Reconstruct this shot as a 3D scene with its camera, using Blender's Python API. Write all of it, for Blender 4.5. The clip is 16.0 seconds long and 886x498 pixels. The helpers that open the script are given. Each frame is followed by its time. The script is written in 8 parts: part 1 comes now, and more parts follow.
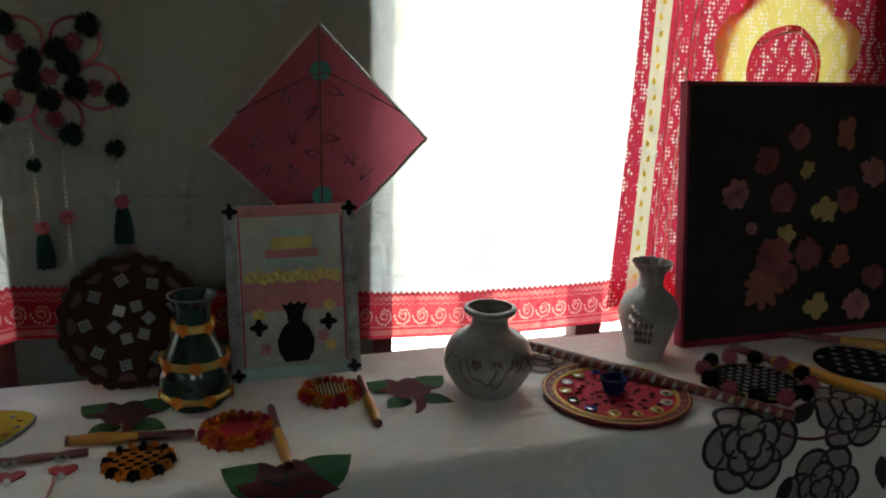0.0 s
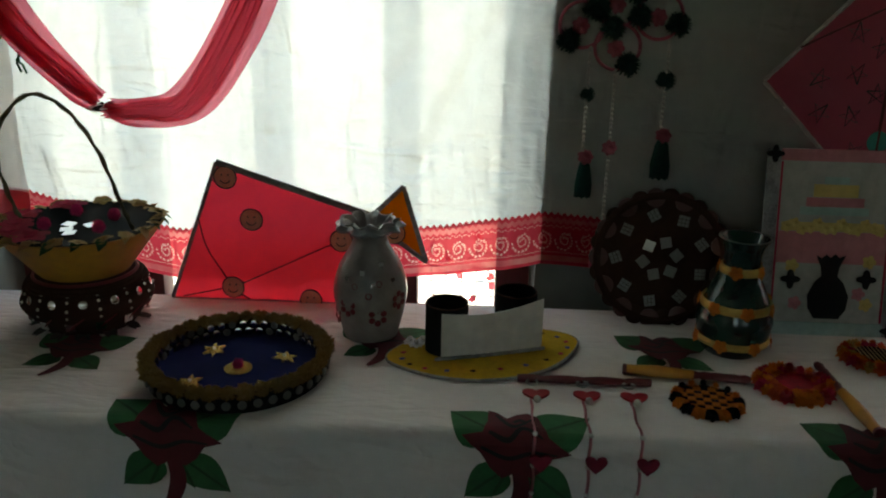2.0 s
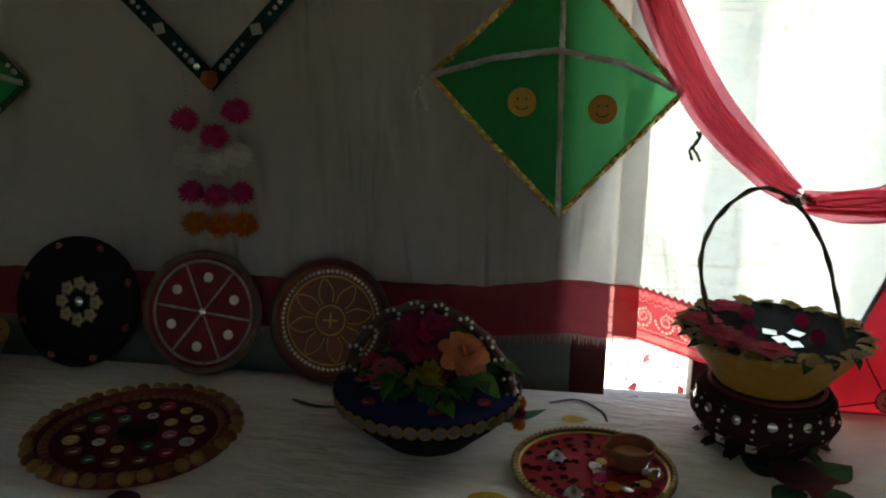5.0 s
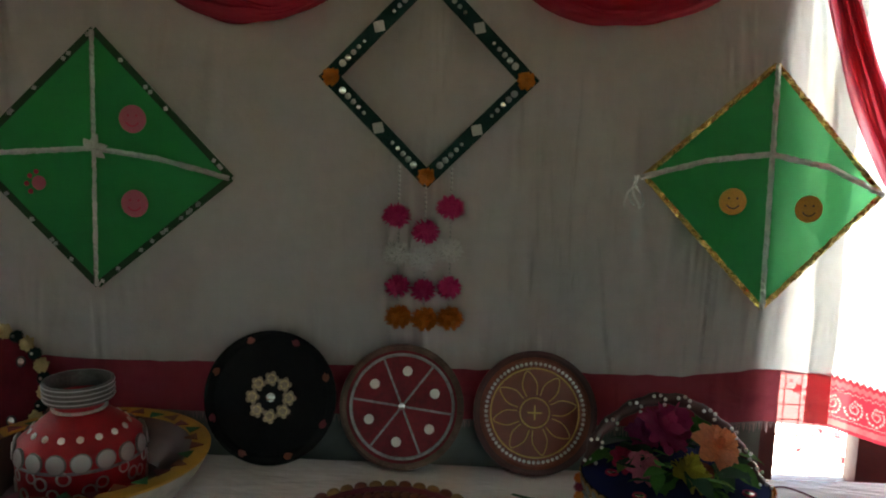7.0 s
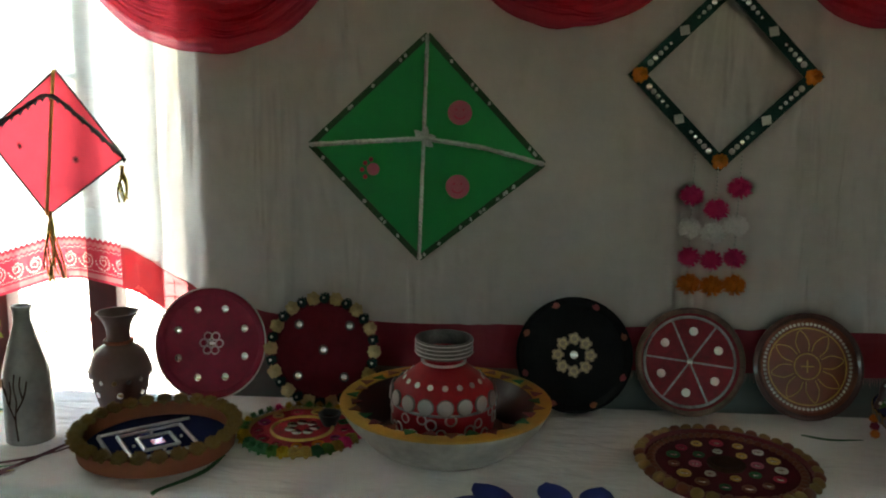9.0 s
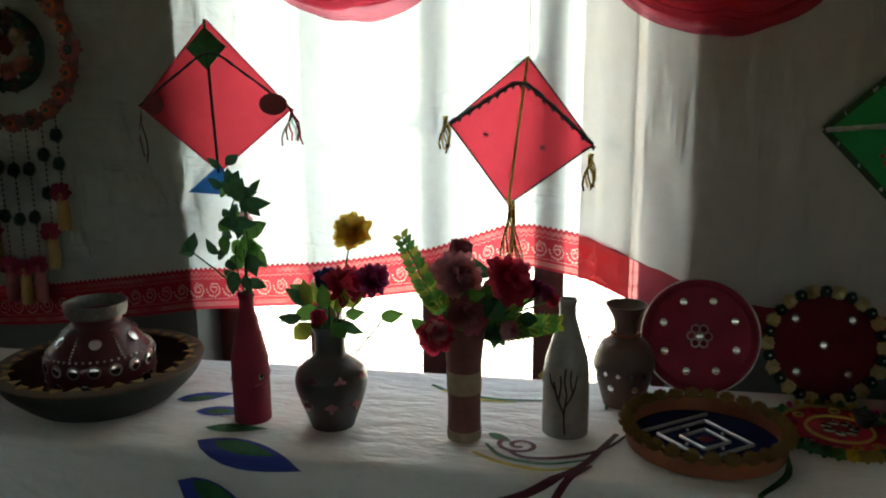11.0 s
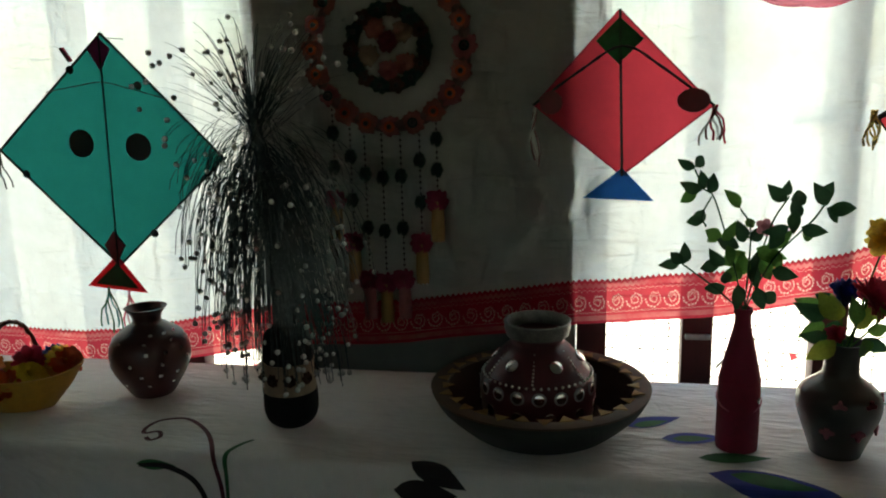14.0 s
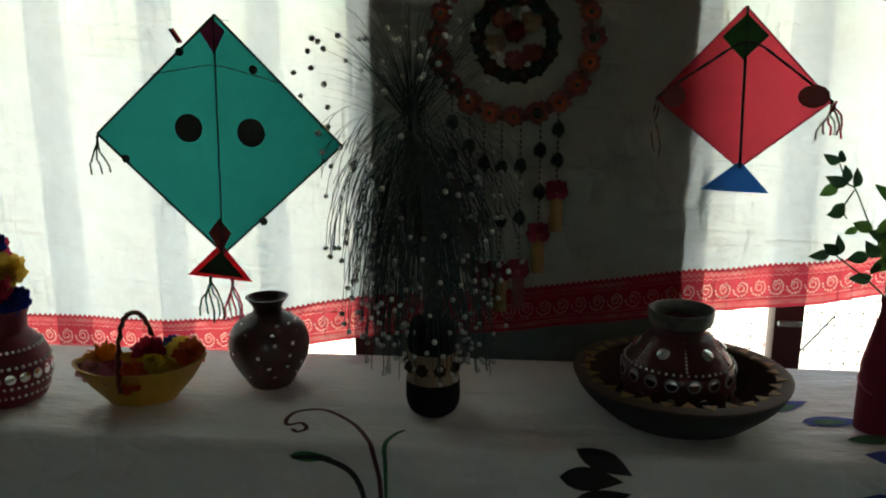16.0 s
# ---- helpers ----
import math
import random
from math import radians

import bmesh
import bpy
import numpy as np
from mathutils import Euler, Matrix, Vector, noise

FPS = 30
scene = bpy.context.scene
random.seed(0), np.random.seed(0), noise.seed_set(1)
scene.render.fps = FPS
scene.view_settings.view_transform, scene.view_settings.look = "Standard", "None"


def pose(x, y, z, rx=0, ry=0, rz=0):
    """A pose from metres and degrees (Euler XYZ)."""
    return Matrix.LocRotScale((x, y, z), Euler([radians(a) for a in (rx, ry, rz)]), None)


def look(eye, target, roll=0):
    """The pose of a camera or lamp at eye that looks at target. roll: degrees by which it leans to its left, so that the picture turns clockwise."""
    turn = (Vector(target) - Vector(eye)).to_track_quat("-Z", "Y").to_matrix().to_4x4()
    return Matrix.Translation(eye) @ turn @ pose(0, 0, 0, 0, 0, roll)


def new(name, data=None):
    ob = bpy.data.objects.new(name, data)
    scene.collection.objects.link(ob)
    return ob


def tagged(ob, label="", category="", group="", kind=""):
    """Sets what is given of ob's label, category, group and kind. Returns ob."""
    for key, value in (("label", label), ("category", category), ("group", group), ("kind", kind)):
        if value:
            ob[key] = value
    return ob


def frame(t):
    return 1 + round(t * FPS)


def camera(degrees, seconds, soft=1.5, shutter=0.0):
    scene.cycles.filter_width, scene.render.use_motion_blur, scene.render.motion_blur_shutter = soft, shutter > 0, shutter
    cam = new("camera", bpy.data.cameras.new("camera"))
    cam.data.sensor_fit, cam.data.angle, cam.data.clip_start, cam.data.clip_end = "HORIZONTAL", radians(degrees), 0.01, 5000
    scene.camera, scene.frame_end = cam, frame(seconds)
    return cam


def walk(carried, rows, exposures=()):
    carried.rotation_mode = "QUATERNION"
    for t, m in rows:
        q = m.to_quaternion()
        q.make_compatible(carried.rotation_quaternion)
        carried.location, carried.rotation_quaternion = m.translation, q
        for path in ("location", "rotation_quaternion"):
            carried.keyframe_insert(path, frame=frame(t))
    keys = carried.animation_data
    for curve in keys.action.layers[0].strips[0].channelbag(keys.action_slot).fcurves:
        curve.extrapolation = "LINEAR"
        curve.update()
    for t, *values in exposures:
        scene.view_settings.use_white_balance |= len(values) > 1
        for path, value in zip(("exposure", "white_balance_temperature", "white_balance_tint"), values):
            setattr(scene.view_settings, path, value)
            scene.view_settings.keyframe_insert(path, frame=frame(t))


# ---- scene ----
cam = camera(57.2, 16.0, soft=2.0)
METRES, EYE, TILT, LEAN, TURN = 5.2, 1.416, 0.0, 0.0, -18.0
ROWS = [
    (0.0, 0.0, 0.0, 0.0, 0.36, -14.54, -1.41),
    (0.5, -0.0212, -0.014, 0.0001, 4.59, -14.98, -2.01),
    (1.0, -0.038, -0.0226, -0.0016, 9.23, -15.7, -2.48),
    (1.5, -0.0592, -0.0167, -0.0049, 15.1, -17.09, -2.06),
    (2.0, -0.0915, -0.0082, -0.008, 20.55, -18.58, -1.17),
    (2.5, -0.1147, -0.0083, -0.0103, 24.56, -19.51, -1.32),
    (3.0, -0.1473, -0.0202, -0.0097, 25.22, -18.99, -1.26),
    (3.5, -0.1814, -0.0392, -0.0062, 25.14, -18.52, -1.03),
    (4.0, -0.2122, -0.0431, -0.0092, 25.76, -18.38, -0.78),
    (4.3, -0.2422, -0.0411, -0.0096, 26.1, -18.75, -0.4),
    (4.5, -0.2541, -0.0406, -0.0069, 27.36, -18.02, -0.24),
    (4.7, -0.2685, -0.0456, -0.0056, 27.16, -16.7, -0.3),
    (6.8, -0.372, -0.0974, 0.001, 20.04, -9.43, -1.3),
    (7.0, -0.3809, -0.1007, 0.001, 21.07, -9.3, -1.32),
    (7.5, -0.4038, -0.1038, 0.0007, 20.91, -9.78, -1.46),
    (8.0, -0.4206, -0.1226, 0.0025, 18.89, -9.57, -1.54),
    (8.5, -0.4472, -0.1637, 0.0031, 18.12, -9.84, -0.96),
    (9.0, -0.476, -0.1842, 0.003, 21.19, -10.49, -0.89),
    (9.5, -0.5192, -0.1876, 0.0057, 25.8, -10.67, 0.01),
    (9.7, -0.536, -0.1936, 0.0062, 26.77, -11.0, 0.16),
    (11.8, -0.6799, -0.268, 0.0075, 30.15, -12.5, 0.66),
    (12.0, -0.6904, -0.272, 0.0075, 31.85, -12.21, 0.69),
    (12.5, -0.7165, -0.2762, 0.0067, 34.2, -12.3, 0.81),
    (13.0, -0.7465, -0.2861, 0.0062, 33.95, -12.4, 1.03),
    (13.5, -0.7778, -0.304, 0.0084, 30.77, -12.49, 1.29),
    (14.0, -0.8058, -0.3011, 0.0071, 28.23, -12.29, 1.46),
    (14.5, -0.8284, -0.2965, 0.0089, 27.12, -12.25, 1.45),
    (15.0, -0.8468, -0.3107, 0.0104, 25.83, -12.64, 1.55),
    (15.5, -0.864, -0.3316, 0.011, 24.1, -13.33, 1.27),
    (16.0, -0.8817, -0.3393, 0.0105, 23.36, -13.4, 0.12),
]
EXPOSURES = [(0.0, 3.4, 8000, 1), (0.5, 3.0, 8050, 0), (1.0, 2.9, 8100, -2), (1.5, 2.65, 8200, -4), (2.0, 2.85, 8200, -3), (3.0, 3.0, 8200, -3), (4.0, 2.8, 8200, -3), (4.7, 3.0, 8200, -3), (6.8, 4.0, 8000, 1), (7.2, 4.5, 8000, 4), (8.1, 5.2, 8000, 6), (8.5, 5.05, 8000, 5), (9.0, 4.3, 7900, -4), (9.5, 3.45, 8000, -4), (12.0, 3.1, 8300, -4), (12.4, 2.75, 8400, -6), (13.0, 2.75, 8300, -4), (16.0, 2.7, 8300, -2)]
walk(cam, [(t, pose(0, 0, EYE, TILT, LEAN, TURN) @ pose(METRES * x, METRES * y, METRES * z, 90 + pitch, roll, yaw)) for t, x, y, z, yaw, pitch, roll in ROWS], EXPOSURES)

# ---- light ----
world = bpy.data.worlds.new("sky")
scene.world = world
world.use_nodes = True
wn = world.node_tree
sky = wn.nodes.new("ShaderNodeTexSky")
sky.sky_type, sky.sun_disc = "NISHITA", False
sky.sun_elevation, sky.sun_rotation = radians(52), radians(127)
wn.links.new(sky.outputs[0], wn.nodes["Background"].inputs[0])
wn.nodes["Background"].inputs[1].default_value = 0.15
sun = new("sun", bpy.data.lights.new("sun", "SUN"))
sun.data.energy, sun.data.angle, sun.data.color = 4.0, radians(0.6), (1.0, 0.95, 0.88)
sun.matrix_world = look((4.0, -3.0, 6.5), (0, 0, 0))


# ---- materials ----
def nodes_of(name):
    m = bpy.data.materials.new(name)
    m.use_nodes = True
    nt = m.node_tree
    nt.nodes.clear()
    return m, nt, nt.nodes.new("ShaderNodeOutputMaterial")


def noise_node(nt, scale, detail=4.0, rough=0.6, coord="Object"):
    tc = nt.nodes.new("ShaderNodeTexCoord")
    n = nt.nodes.new("ShaderNodeTexNoise")
    n.inputs["Scale"].default_value, n.inputs["Detail"].default_value, n.inputs["Roughness"].default_value = scale, detail, rough
    nt.links.new(tc.outputs[coord], n.inputs["Vector"])
    return n


def blend(nt, fac, a, b, kind="MIX"):
    n = nt.nodes.new("ShaderNodeMix")
    n.data_type, n.blend_type = "RGBA", kind
    for socket, value in ((n.inputs[0], fac), (n.inputs[6], a), (n.inputs[7], b)):
        if hasattr(value, "links"):
            nt.links.new(value, socket)
        else:
            socket.default_value = value if isinstance(value, float) else (*value, 1.0)
    return n.outputs[2]


def ramp(nt, source, lo, hi):
    n = nt.nodes.new("ShaderNodeMapRange")
    n.inputs["From Min"].default_value, n.inputs["From Max"].default_value = lo, hi
    nt.links.new(source, n.inputs["Value"])
    return n.outputs[0]


def coloured(nt, col, var, scale):
    """The colour with stains at a large scale and grain at a small one."""
    dark = tuple(c * (1 - var) for c in col)
    light = tuple(min(1.0, c * (1 + 0.6 * var)) for c in col)
    big, fine = noise_node(nt, scale * 0.12), noise_node(nt, scale, 6)
    a = blend(nt, ramp(nt, big.outputs[0], 0.35, 0.65), dark, light)
    return blend(nt, 0.35, a, blend(nt, ramp(nt, fine.outputs[0], 0.35, 0.65), dark, light)), fine


def mat(name, col, rough=0.6, metal=0.0, var=0.25, scale=60.0, bump=0.25, coat=0.0, sheen=0.0, thin=0.0):
    m, nt, out = nodes_of(name)
    b = nt.nodes.new("ShaderNodeBsdfPrincipled")
    c, fine = coloured(nt, col, var, scale)
    nt.links.new(c, b.inputs["Base Color"])
    b.inputs["Metallic"].default_value = metal
    if rough >= 0.85 and not metal:
        b.inputs["Specular IOR Level"].default_value = 0.12
    b.inputs["Coat Weight"].default_value, b.inputs["Sheen Weight"].default_value = coat, sheen
    r = nt.nodes.new("ShaderNodeMapRange")
    r.inputs["To Min"].default_value, r.inputs["To Max"].default_value = max(0.02, rough - 0.1), min(1.0, rough + 0.12)
    nt.links.new(fine.outputs[0], r.inputs["Value"])
    nt.links.new(r.outputs[0], b.inputs["Roughness"])
    bp = nt.nodes.new("ShaderNodeBump")
    bp.inputs["Strength"].default_value, bp.inputs["Distance"].default_value = bump, 0.002
    nt.links.new(fine.outputs[0], bp.inputs["Height"])
    nt.links.new(bp.outputs[0], b.inputs["Normal"])
    nt.links.new(b.outputs[0], out.inputs[0])
    if thin:
        t, mix = nt.nodes.new("ShaderNodeBsdfTranslucent"), nt.nodes.new("ShaderNodeMixShader")
        nt.links.new(c, t.inputs[0])
        mix.inputs[0].default_value = thin
        nt.links.new(b.outputs[0], mix.inputs[1])
        nt.links.new(t.outputs[0], mix.inputs[2])
        nt.links.new(mix.outputs[0], out.inputs[0])
    return m


def sums(nt, kind, a, b=0.0):
    n = nt.nodes.new("ShaderNodeMath")
    n.operation = kind
    for socket, value in ((n.inputs[0], a), (n.inputs[1], b)):
        if hasattr(value, "links"):
            nt.links.new(value, socket)
        else:
            socket.default_value = value
    return n.outputs[0]


def creases(nt, stretch, turn, scale):
    """Sharp pressed creases between soft swellings."""
    tc, mp = nt.nodes.new("ShaderNodeTexCoord"), nt.nodes.new("ShaderNodeMapping")
    mp.inputs["Scale"].default_value, mp.inputs["Rotation"].default_value = stretch, (0, radians(turn), 0)
    nt.links.new(tc.outputs["Object"], mp.inputs[0])
    n = nt.nodes.new("ShaderNodeTexNoise")
    n.inputs["Scale"].default_value, n.inputs["Detail"].default_value, n.inputs["Distortion"].default_value = scale, 3.0, 0.4
    nt.links.new(mp.outputs[0], n.inputs["Vector"])
    ridge = sums(nt, "ABSOLUTE", sums(nt, "SUBTRACT", n.outputs[0], 0.5))
    soft = nt.nodes.new("ShaderNodeMapRange")
    soft.interpolation_type = "SMOOTHERSTEP"
    soft.inputs["From Max"].default_value = 0.16
    nt.links.new(ridge, soft.inputs["Value"])
    patch = ramp(nt, noise_node(nt, 2.2, 2).outputs[0], 0.42, 0.62)
    return sums(nt, "MULTIPLY", soft.outputs[0], patch)


def sheer(name, col, see=0.3, glow=0.5, var=0.1, scale=30.0, tint=None, pattern=None, wrinkle=0.0, lie=1.0):
    """Thin cloth or paper: part see-through, part glowing with the light behind it, part matt."""
    m, nt, out = nodes_of(name)
    c, fine = coloured(nt, col, var, scale)
    d, t, s = (nt.nodes.new("ShaderNodeBsdf" + k) for k in ("Diffuse", "Translucent", "Transparent"))
    s.inputs[0].default_value = (*(tint or col), 1)
    if pattern:
        mask, shade = pattern(nt)
        c = blend(nt, mask, c, shade)
        nt.links.new(blend(nt, mask, tint or col, shade), s.inputs[0])
    nt.links.new(c, d.inputs[0])
    nt.links.new(c, t.inputs[0])
    bp = nt.nodes.new("ShaderNodeBump")
    bp.inputs["Strength"].default_value, bp.inputs["Distance"].default_value = 0.5, 0.004
    height = noise_node(nt, 9.0, 5, 0.55).outputs[0]
    if wrinkle:
        bp.inputs["Strength"].default_value, bp.inputs["Distance"].default_value = 0.9, wrinkle
        small = sums(nt, "MULTIPLY", creases(nt, (1.0, 1.0, 2.2), 20, 9.0), 0.25 * lie)
        long = creases(nt, (2.4, 1.0, 0.35 + 0.35 * lie), 6 + 18 * lie, 3.5)
        flat = sums(nt, "MULTIPLY", creases(nt, (0.6, 1.0, 3.0), -8, 4.0), 0.5 * lie)
        height = sums(nt, "ADD", sums(nt, "ADD", small, long), sums(nt, "ADD", flat, sums(nt, "MULTIPLY", height, 0.5)))
    nt.links.new(height, bp.inputs["Height"])
    for n in (d, t):
        nt.links.new(bp.outputs[0], n.inputs["Normal"])
    one, two = nt.nodes.new("ShaderNodeMixShader"), nt.nodes.new("ShaderNodeMixShader")
    one.inputs[0].default_value = glow
    nt.links.new(d.outputs[0], one.inputs[1])
    nt.links.new(t.outputs[0], one.inputs[2])
    two.inputs[0].default_value = see
    nt.links.new(one.outputs[0], two.inputs[1])
    nt.links.new(s.outputs[0], two.inputs[2])
    nt.links.new(two.outputs[0], out.inputs[0])
    return m


def band(nt, value, middle, half):
    """One where the value lies near the middle, else nought."""
    return sums(nt, "LESS_THAN", sums(nt, "ABSOLUTE", sums(nt, "SUBTRACT", value, middle)), half)


def border_pattern(nt):
    """Dotted paisleys in a row between fine dotted lines, left undyed in the red cloth."""
    tc, sep = nt.nodes.new("ShaderNodeTexCoord"), nt.nodes.new("ShaderNodeSeparateXYZ")
    nt.links.new(tc.outputs["UV"], sep.inputs[0])
    u, v = sep.outputs[0], sums(nt, "MULTIPLY", sep.outputs[1], 0.105)
    cell = sums(nt, "SUBTRACT", sums(nt, "MULTIPLY", sums(nt, "FRACT", sums(nt, "DIVIDE", u, 0.043)), 0.043), 0.0215)
    up = sums(nt, "SUBTRACT", v, 0.052)
    r = sums(nt, "SQRT", sums(nt, "ADD", sums(nt, "MULTIPLY", cell, cell), sums(nt, "MULTIPLY", sums(nt, "MULTIPLY", up, up), 0.75)))
    a = sums(nt, "ARCTAN2", up, cell)
    spiral = sums(nt, "SUBTRACT", 0.0145, sums(nt, "MULTIPLY", a, 0.0018))
    dots = sums(nt, "GREATER_THAN", sums(nt, "SINE", sums(nt, "MULTIPLY", a, 16.0)), -0.35)
    paisley = sums(nt, "MULTIPLY", sums(nt, "MAXIMUM", band(nt, r, spiral, 0.0019), band(nt, r, sums(nt, "MULTIPLY", spiral, 0.45), 0.0016)), dots)
    row = sums(nt, "GREATER_THAN", sums(nt, "SINE", sums(nt, "MULTIPLY", u, 1300.0)), -0.1)
    lines = sums(nt, "MULTIPLY", sums(nt, "MAXIMUM", band(nt, v, 0.026, 0.0012), band(nt, v, 0.079, 0.0012)), row)
    edge = sums(nt, "MULTIPLY", sums(nt, "MAXIMUM", band(nt, v, 0.013, 0.006), band(nt, v, 0.091, 0.005)), 0.32)
    wear = ramp(nt, noise_node(nt, 14.0, 4).outputs[0], 0.3, 0.62)
    mask = sums(nt, "MAXIMUM", sums(nt, "MULTIPLY", sums(nt, "MAXIMUM", paisley, sums(nt, "MULTIPLY", lines, 0.8)), sums(nt, "ADD", sums(nt, "MULTIPLY", wear, 0.35), 0.6)), sums(nt, "MULTIPLY", edge, wear))
    return mask, (0.95, 0.66, 0.56)


def bandhani(nt):
    """Rows of small tie-dyed dots."""
    tc = nt.nodes.new("ShaderNodeTexCoord")
    vor = nt.nodes.new("ShaderNodeTexVoronoi")
    vor.inputs["Scale"].default_value, vor.inputs["Randomness"].default_value = 105.0, 0.3
    nt.links.new(tc.outputs["Object"], vor.inputs["Vector"])
    sep = nt.nodes.new("ShaderNodeSeparateXYZ")
    nt.links.new(tc.outputs["Object"], sep.inputs[0])
    rings = sums(nt, "SINE", sums(nt, "ADD", sums(nt, "MULTIPLY", sep.outputs[0], 160.0), sums(nt, "MULTIPLY", sums(nt, "SINE", sums(nt, "MULTIPLY", sep.outputs[2], 90.0)), 1.6)))
    return sums(nt, "MULTIPLY", ramp(nt, vor.outputs["Distance"], 0.42, 0.28), ramp(nt, rings, -0.6, 0.1)), (0.95, 0.84, 0.78)


CURTAIN = sheer("white_voile", (0.84, 0.86, 0.83), see=0.075, glow=0.73, var=0.10, wrinkle=0.012)
COTTON = sheer("white_cotton_curtain", (0.79, 0.72, 0.69), see=0.06, glow=0.55, var=0.08, wrinkle=0.011, lie=0.0)
BORDER = sheer("red_border_cloth", (0.66, 0.045, 0.075), see=0.14, glow=0.62, tint=(0.8, 0.12, 0.14), pattern=border_pattern)
FADED_BORDER = sheer("faded_red_border_cloth", (0.52, 0.09, 0.12), see=0.22, glow=0.4, tint=(0.8, 0.3, 0.32), wrinkle=0.008)
FRINGE = sheer("pale_pink_fringe", (0.72, 0.48, 0.46), see=0.4, glow=0.5)
RED_NET = sheer("crimson_organza", (0.76, 0.10, 0.17), see=0.50, glow=0.55, tint=(0.92, 0.30, 0.38), wrinkle=0.006)
PAINTED_WALL = mat("grey_green_wall_paint", (0.13, 0.145, 0.13), 0.75, scale=25)
PLASTER = mat("white_plaster", (0.62, 0.61, 0.57), 0.85, scale=18)
FLOOR = mat("terrazzo_floor", (0.30, 0.28, 0.25), 0.45, scale=90)
MAROON_WOOD = mat("maroon_painted_wood", (0.14, 0.03, 0.03), 0.5, scale=45, bump=0.4)
STEEL = mat("dull_steel", (0.45, 0.45, 0.45), 0.4, 0.9, scale=80)
WIRE = mat("rusted_wire", (0.16, 0.13, 0.11), 0.7, 0.1, scale=80)
CONCRETE = mat("pale_concrete", (0.50, 0.49, 0.46), 0.9, scale=8)
WOOD = mat("plain_wood", (0.28, 0.17, 0.09), 0.6, scale=50)


def cloth_mat(name, col):
    m, nt, out = nodes_of(name)
    b = nt.nodes.new("ShaderNodeBsdfPrincipled")
    c, fine = coloured(nt, col, 0.07, 40.0)
    nt.links.new(c, b.inputs["Base Color"])
    b.inputs["Roughness"].default_value, b.inputs["Sheen Weight"].default_value = 0.8, 0.15
    total = noise_node(nt, 160.0, 2).outputs[0]
    total = sums(nt, "MULTIPLY", total, 0.05)
    for turn, stretch, scale, weight in ((6, (1.2, 4.5, 3.0), 2.2, 0.8), (-14, (2.0, 6.5, 3.0), 2.8, 0.4), (38, (2.2, 4.0, 3.0), 3.2, 0.45), (96, (1.5, 5.0, 3.0), 2.4, 0.6), (70, (2.4, 5.0, 3.0), 1.8, 0.4)):
        tc, mp = nt.nodes.new("ShaderNodeTexCoord"), nt.nodes.new("ShaderNodeMapping")
        mp.inputs["Scale"].default_value, mp.inputs["Rotation"].default_value = stretch, (0, 0, radians(turn))
        nt.links.new(tc.outputs["Object"], mp.inputs[0])
        n = nt.nodes.new("ShaderNodeTexNoise")
        n.inputs["Scale"].default_value, n.inputs["Detail"].default_value, n.inputs["Distortion"].default_value = scale, 3.0, 0.5
        nt.links.new(mp.outputs[0], n.inputs["Vector"])
        ridge = sums(nt, "ABSOLUTE", sums(nt, "SUBTRACT", n.outputs[0], 0.5))
        total = sums(nt, "ADD", total, sums(nt, "MULTIPLY", ramp(nt, ridge, 0.0, 0.10), weight))
    bp = nt.nodes.new("ShaderNodeBump")
    bp.inputs["Strength"].default_value, bp.inputs["Distance"].default_value = 0.38, 0.006
    nt.links.new(total, bp.inputs["Height"])
    nt.links.new(bp.outputs[0], b.inputs["Normal"])
    nt.links.new(b.outputs[0], out.inputs[0])
    return m


TABLECLOTH = cloth_mat("white_cotton_sheet", (0.83, 0.80, 0.77))


# ---- helpers ----
def mesh_of(name, verts, faces, smooth=False):
    me = bpy.data.meshes.new(name)
    me.from_pydata(verts, [], faces)
    me.update()
    if smooth:
        me.shade_smooth()
    return me


def put(name, me, material, parent=None, label="", m=None):
    ob = new(name, me)
    if material and not me.materials:
        me.materials.append(material)
    if parent:
        ob.parent = parent
    if m is not None:
        ob.matrix_basis = m
    if label:
        tagged(ob, label)
    return ob


def part(name, bm, material, parent=None, label="", m=None, smooth=True):
    me = bpy.data.meshes.new(name)
    bm.normal_update()
    bm.to_mesh(me)
    bm.free()
    if smooth:
        me.shade_smooth()
        me.set_sharp_from_angle(angle=radians(40))
    return put(name, me, material, parent, label, m)


def thing(name, label, category, x=0, y=0, z=0, rx=0, ry=0, rz=0, group=""):
    ob = new(name)
    ob.empty_display_size = 0.05
    ob.matrix_basis = pose(x, y, z, rx, ry, rz)
    return tagged(ob, label, category, group)


def box(bm, x0, x1, y0, y1, z0, z1, bevel=0.0):
    r = bmesh.ops.create_cube(bm, size=1.0)
    bmesh.ops.transform(bm, matrix=Matrix.LocRotScale(((x0 + x1) / 2, (y0 + y1) / 2, (z0 + z1) / 2), None, (x1 - x0, y1 - y0, z1 - z0)), verts=r["verts"])
    if bevel:
        bmesh.ops.bevel(bm, geom=list({e for v in r["verts"] for e in v.link_edges}), offset=bevel, segments=2, affect="EDGES", profile=0.5)
    return bm


def boxed(*a, bevel=0.0):
    return box(bmesh.new(), *a, bevel=bevel)


def interp(x, knots):
    return float(np.interp(x, [k[0] for k in knots], [k[1] for k in knots]))


# ---- the room ----
X0, X1, BACK, CEIL = -8.2, 3.0, -3.2, 2.9
WALL, CLOTH, TOP = 1.678, 1.672, 0.75
WINDOWS = [(0.385, 1.58), (-1.485, -0.335), (-4.505, -3.315), (-6.45, -5.265)]
SILL, HEAD = 0.62, 2.15

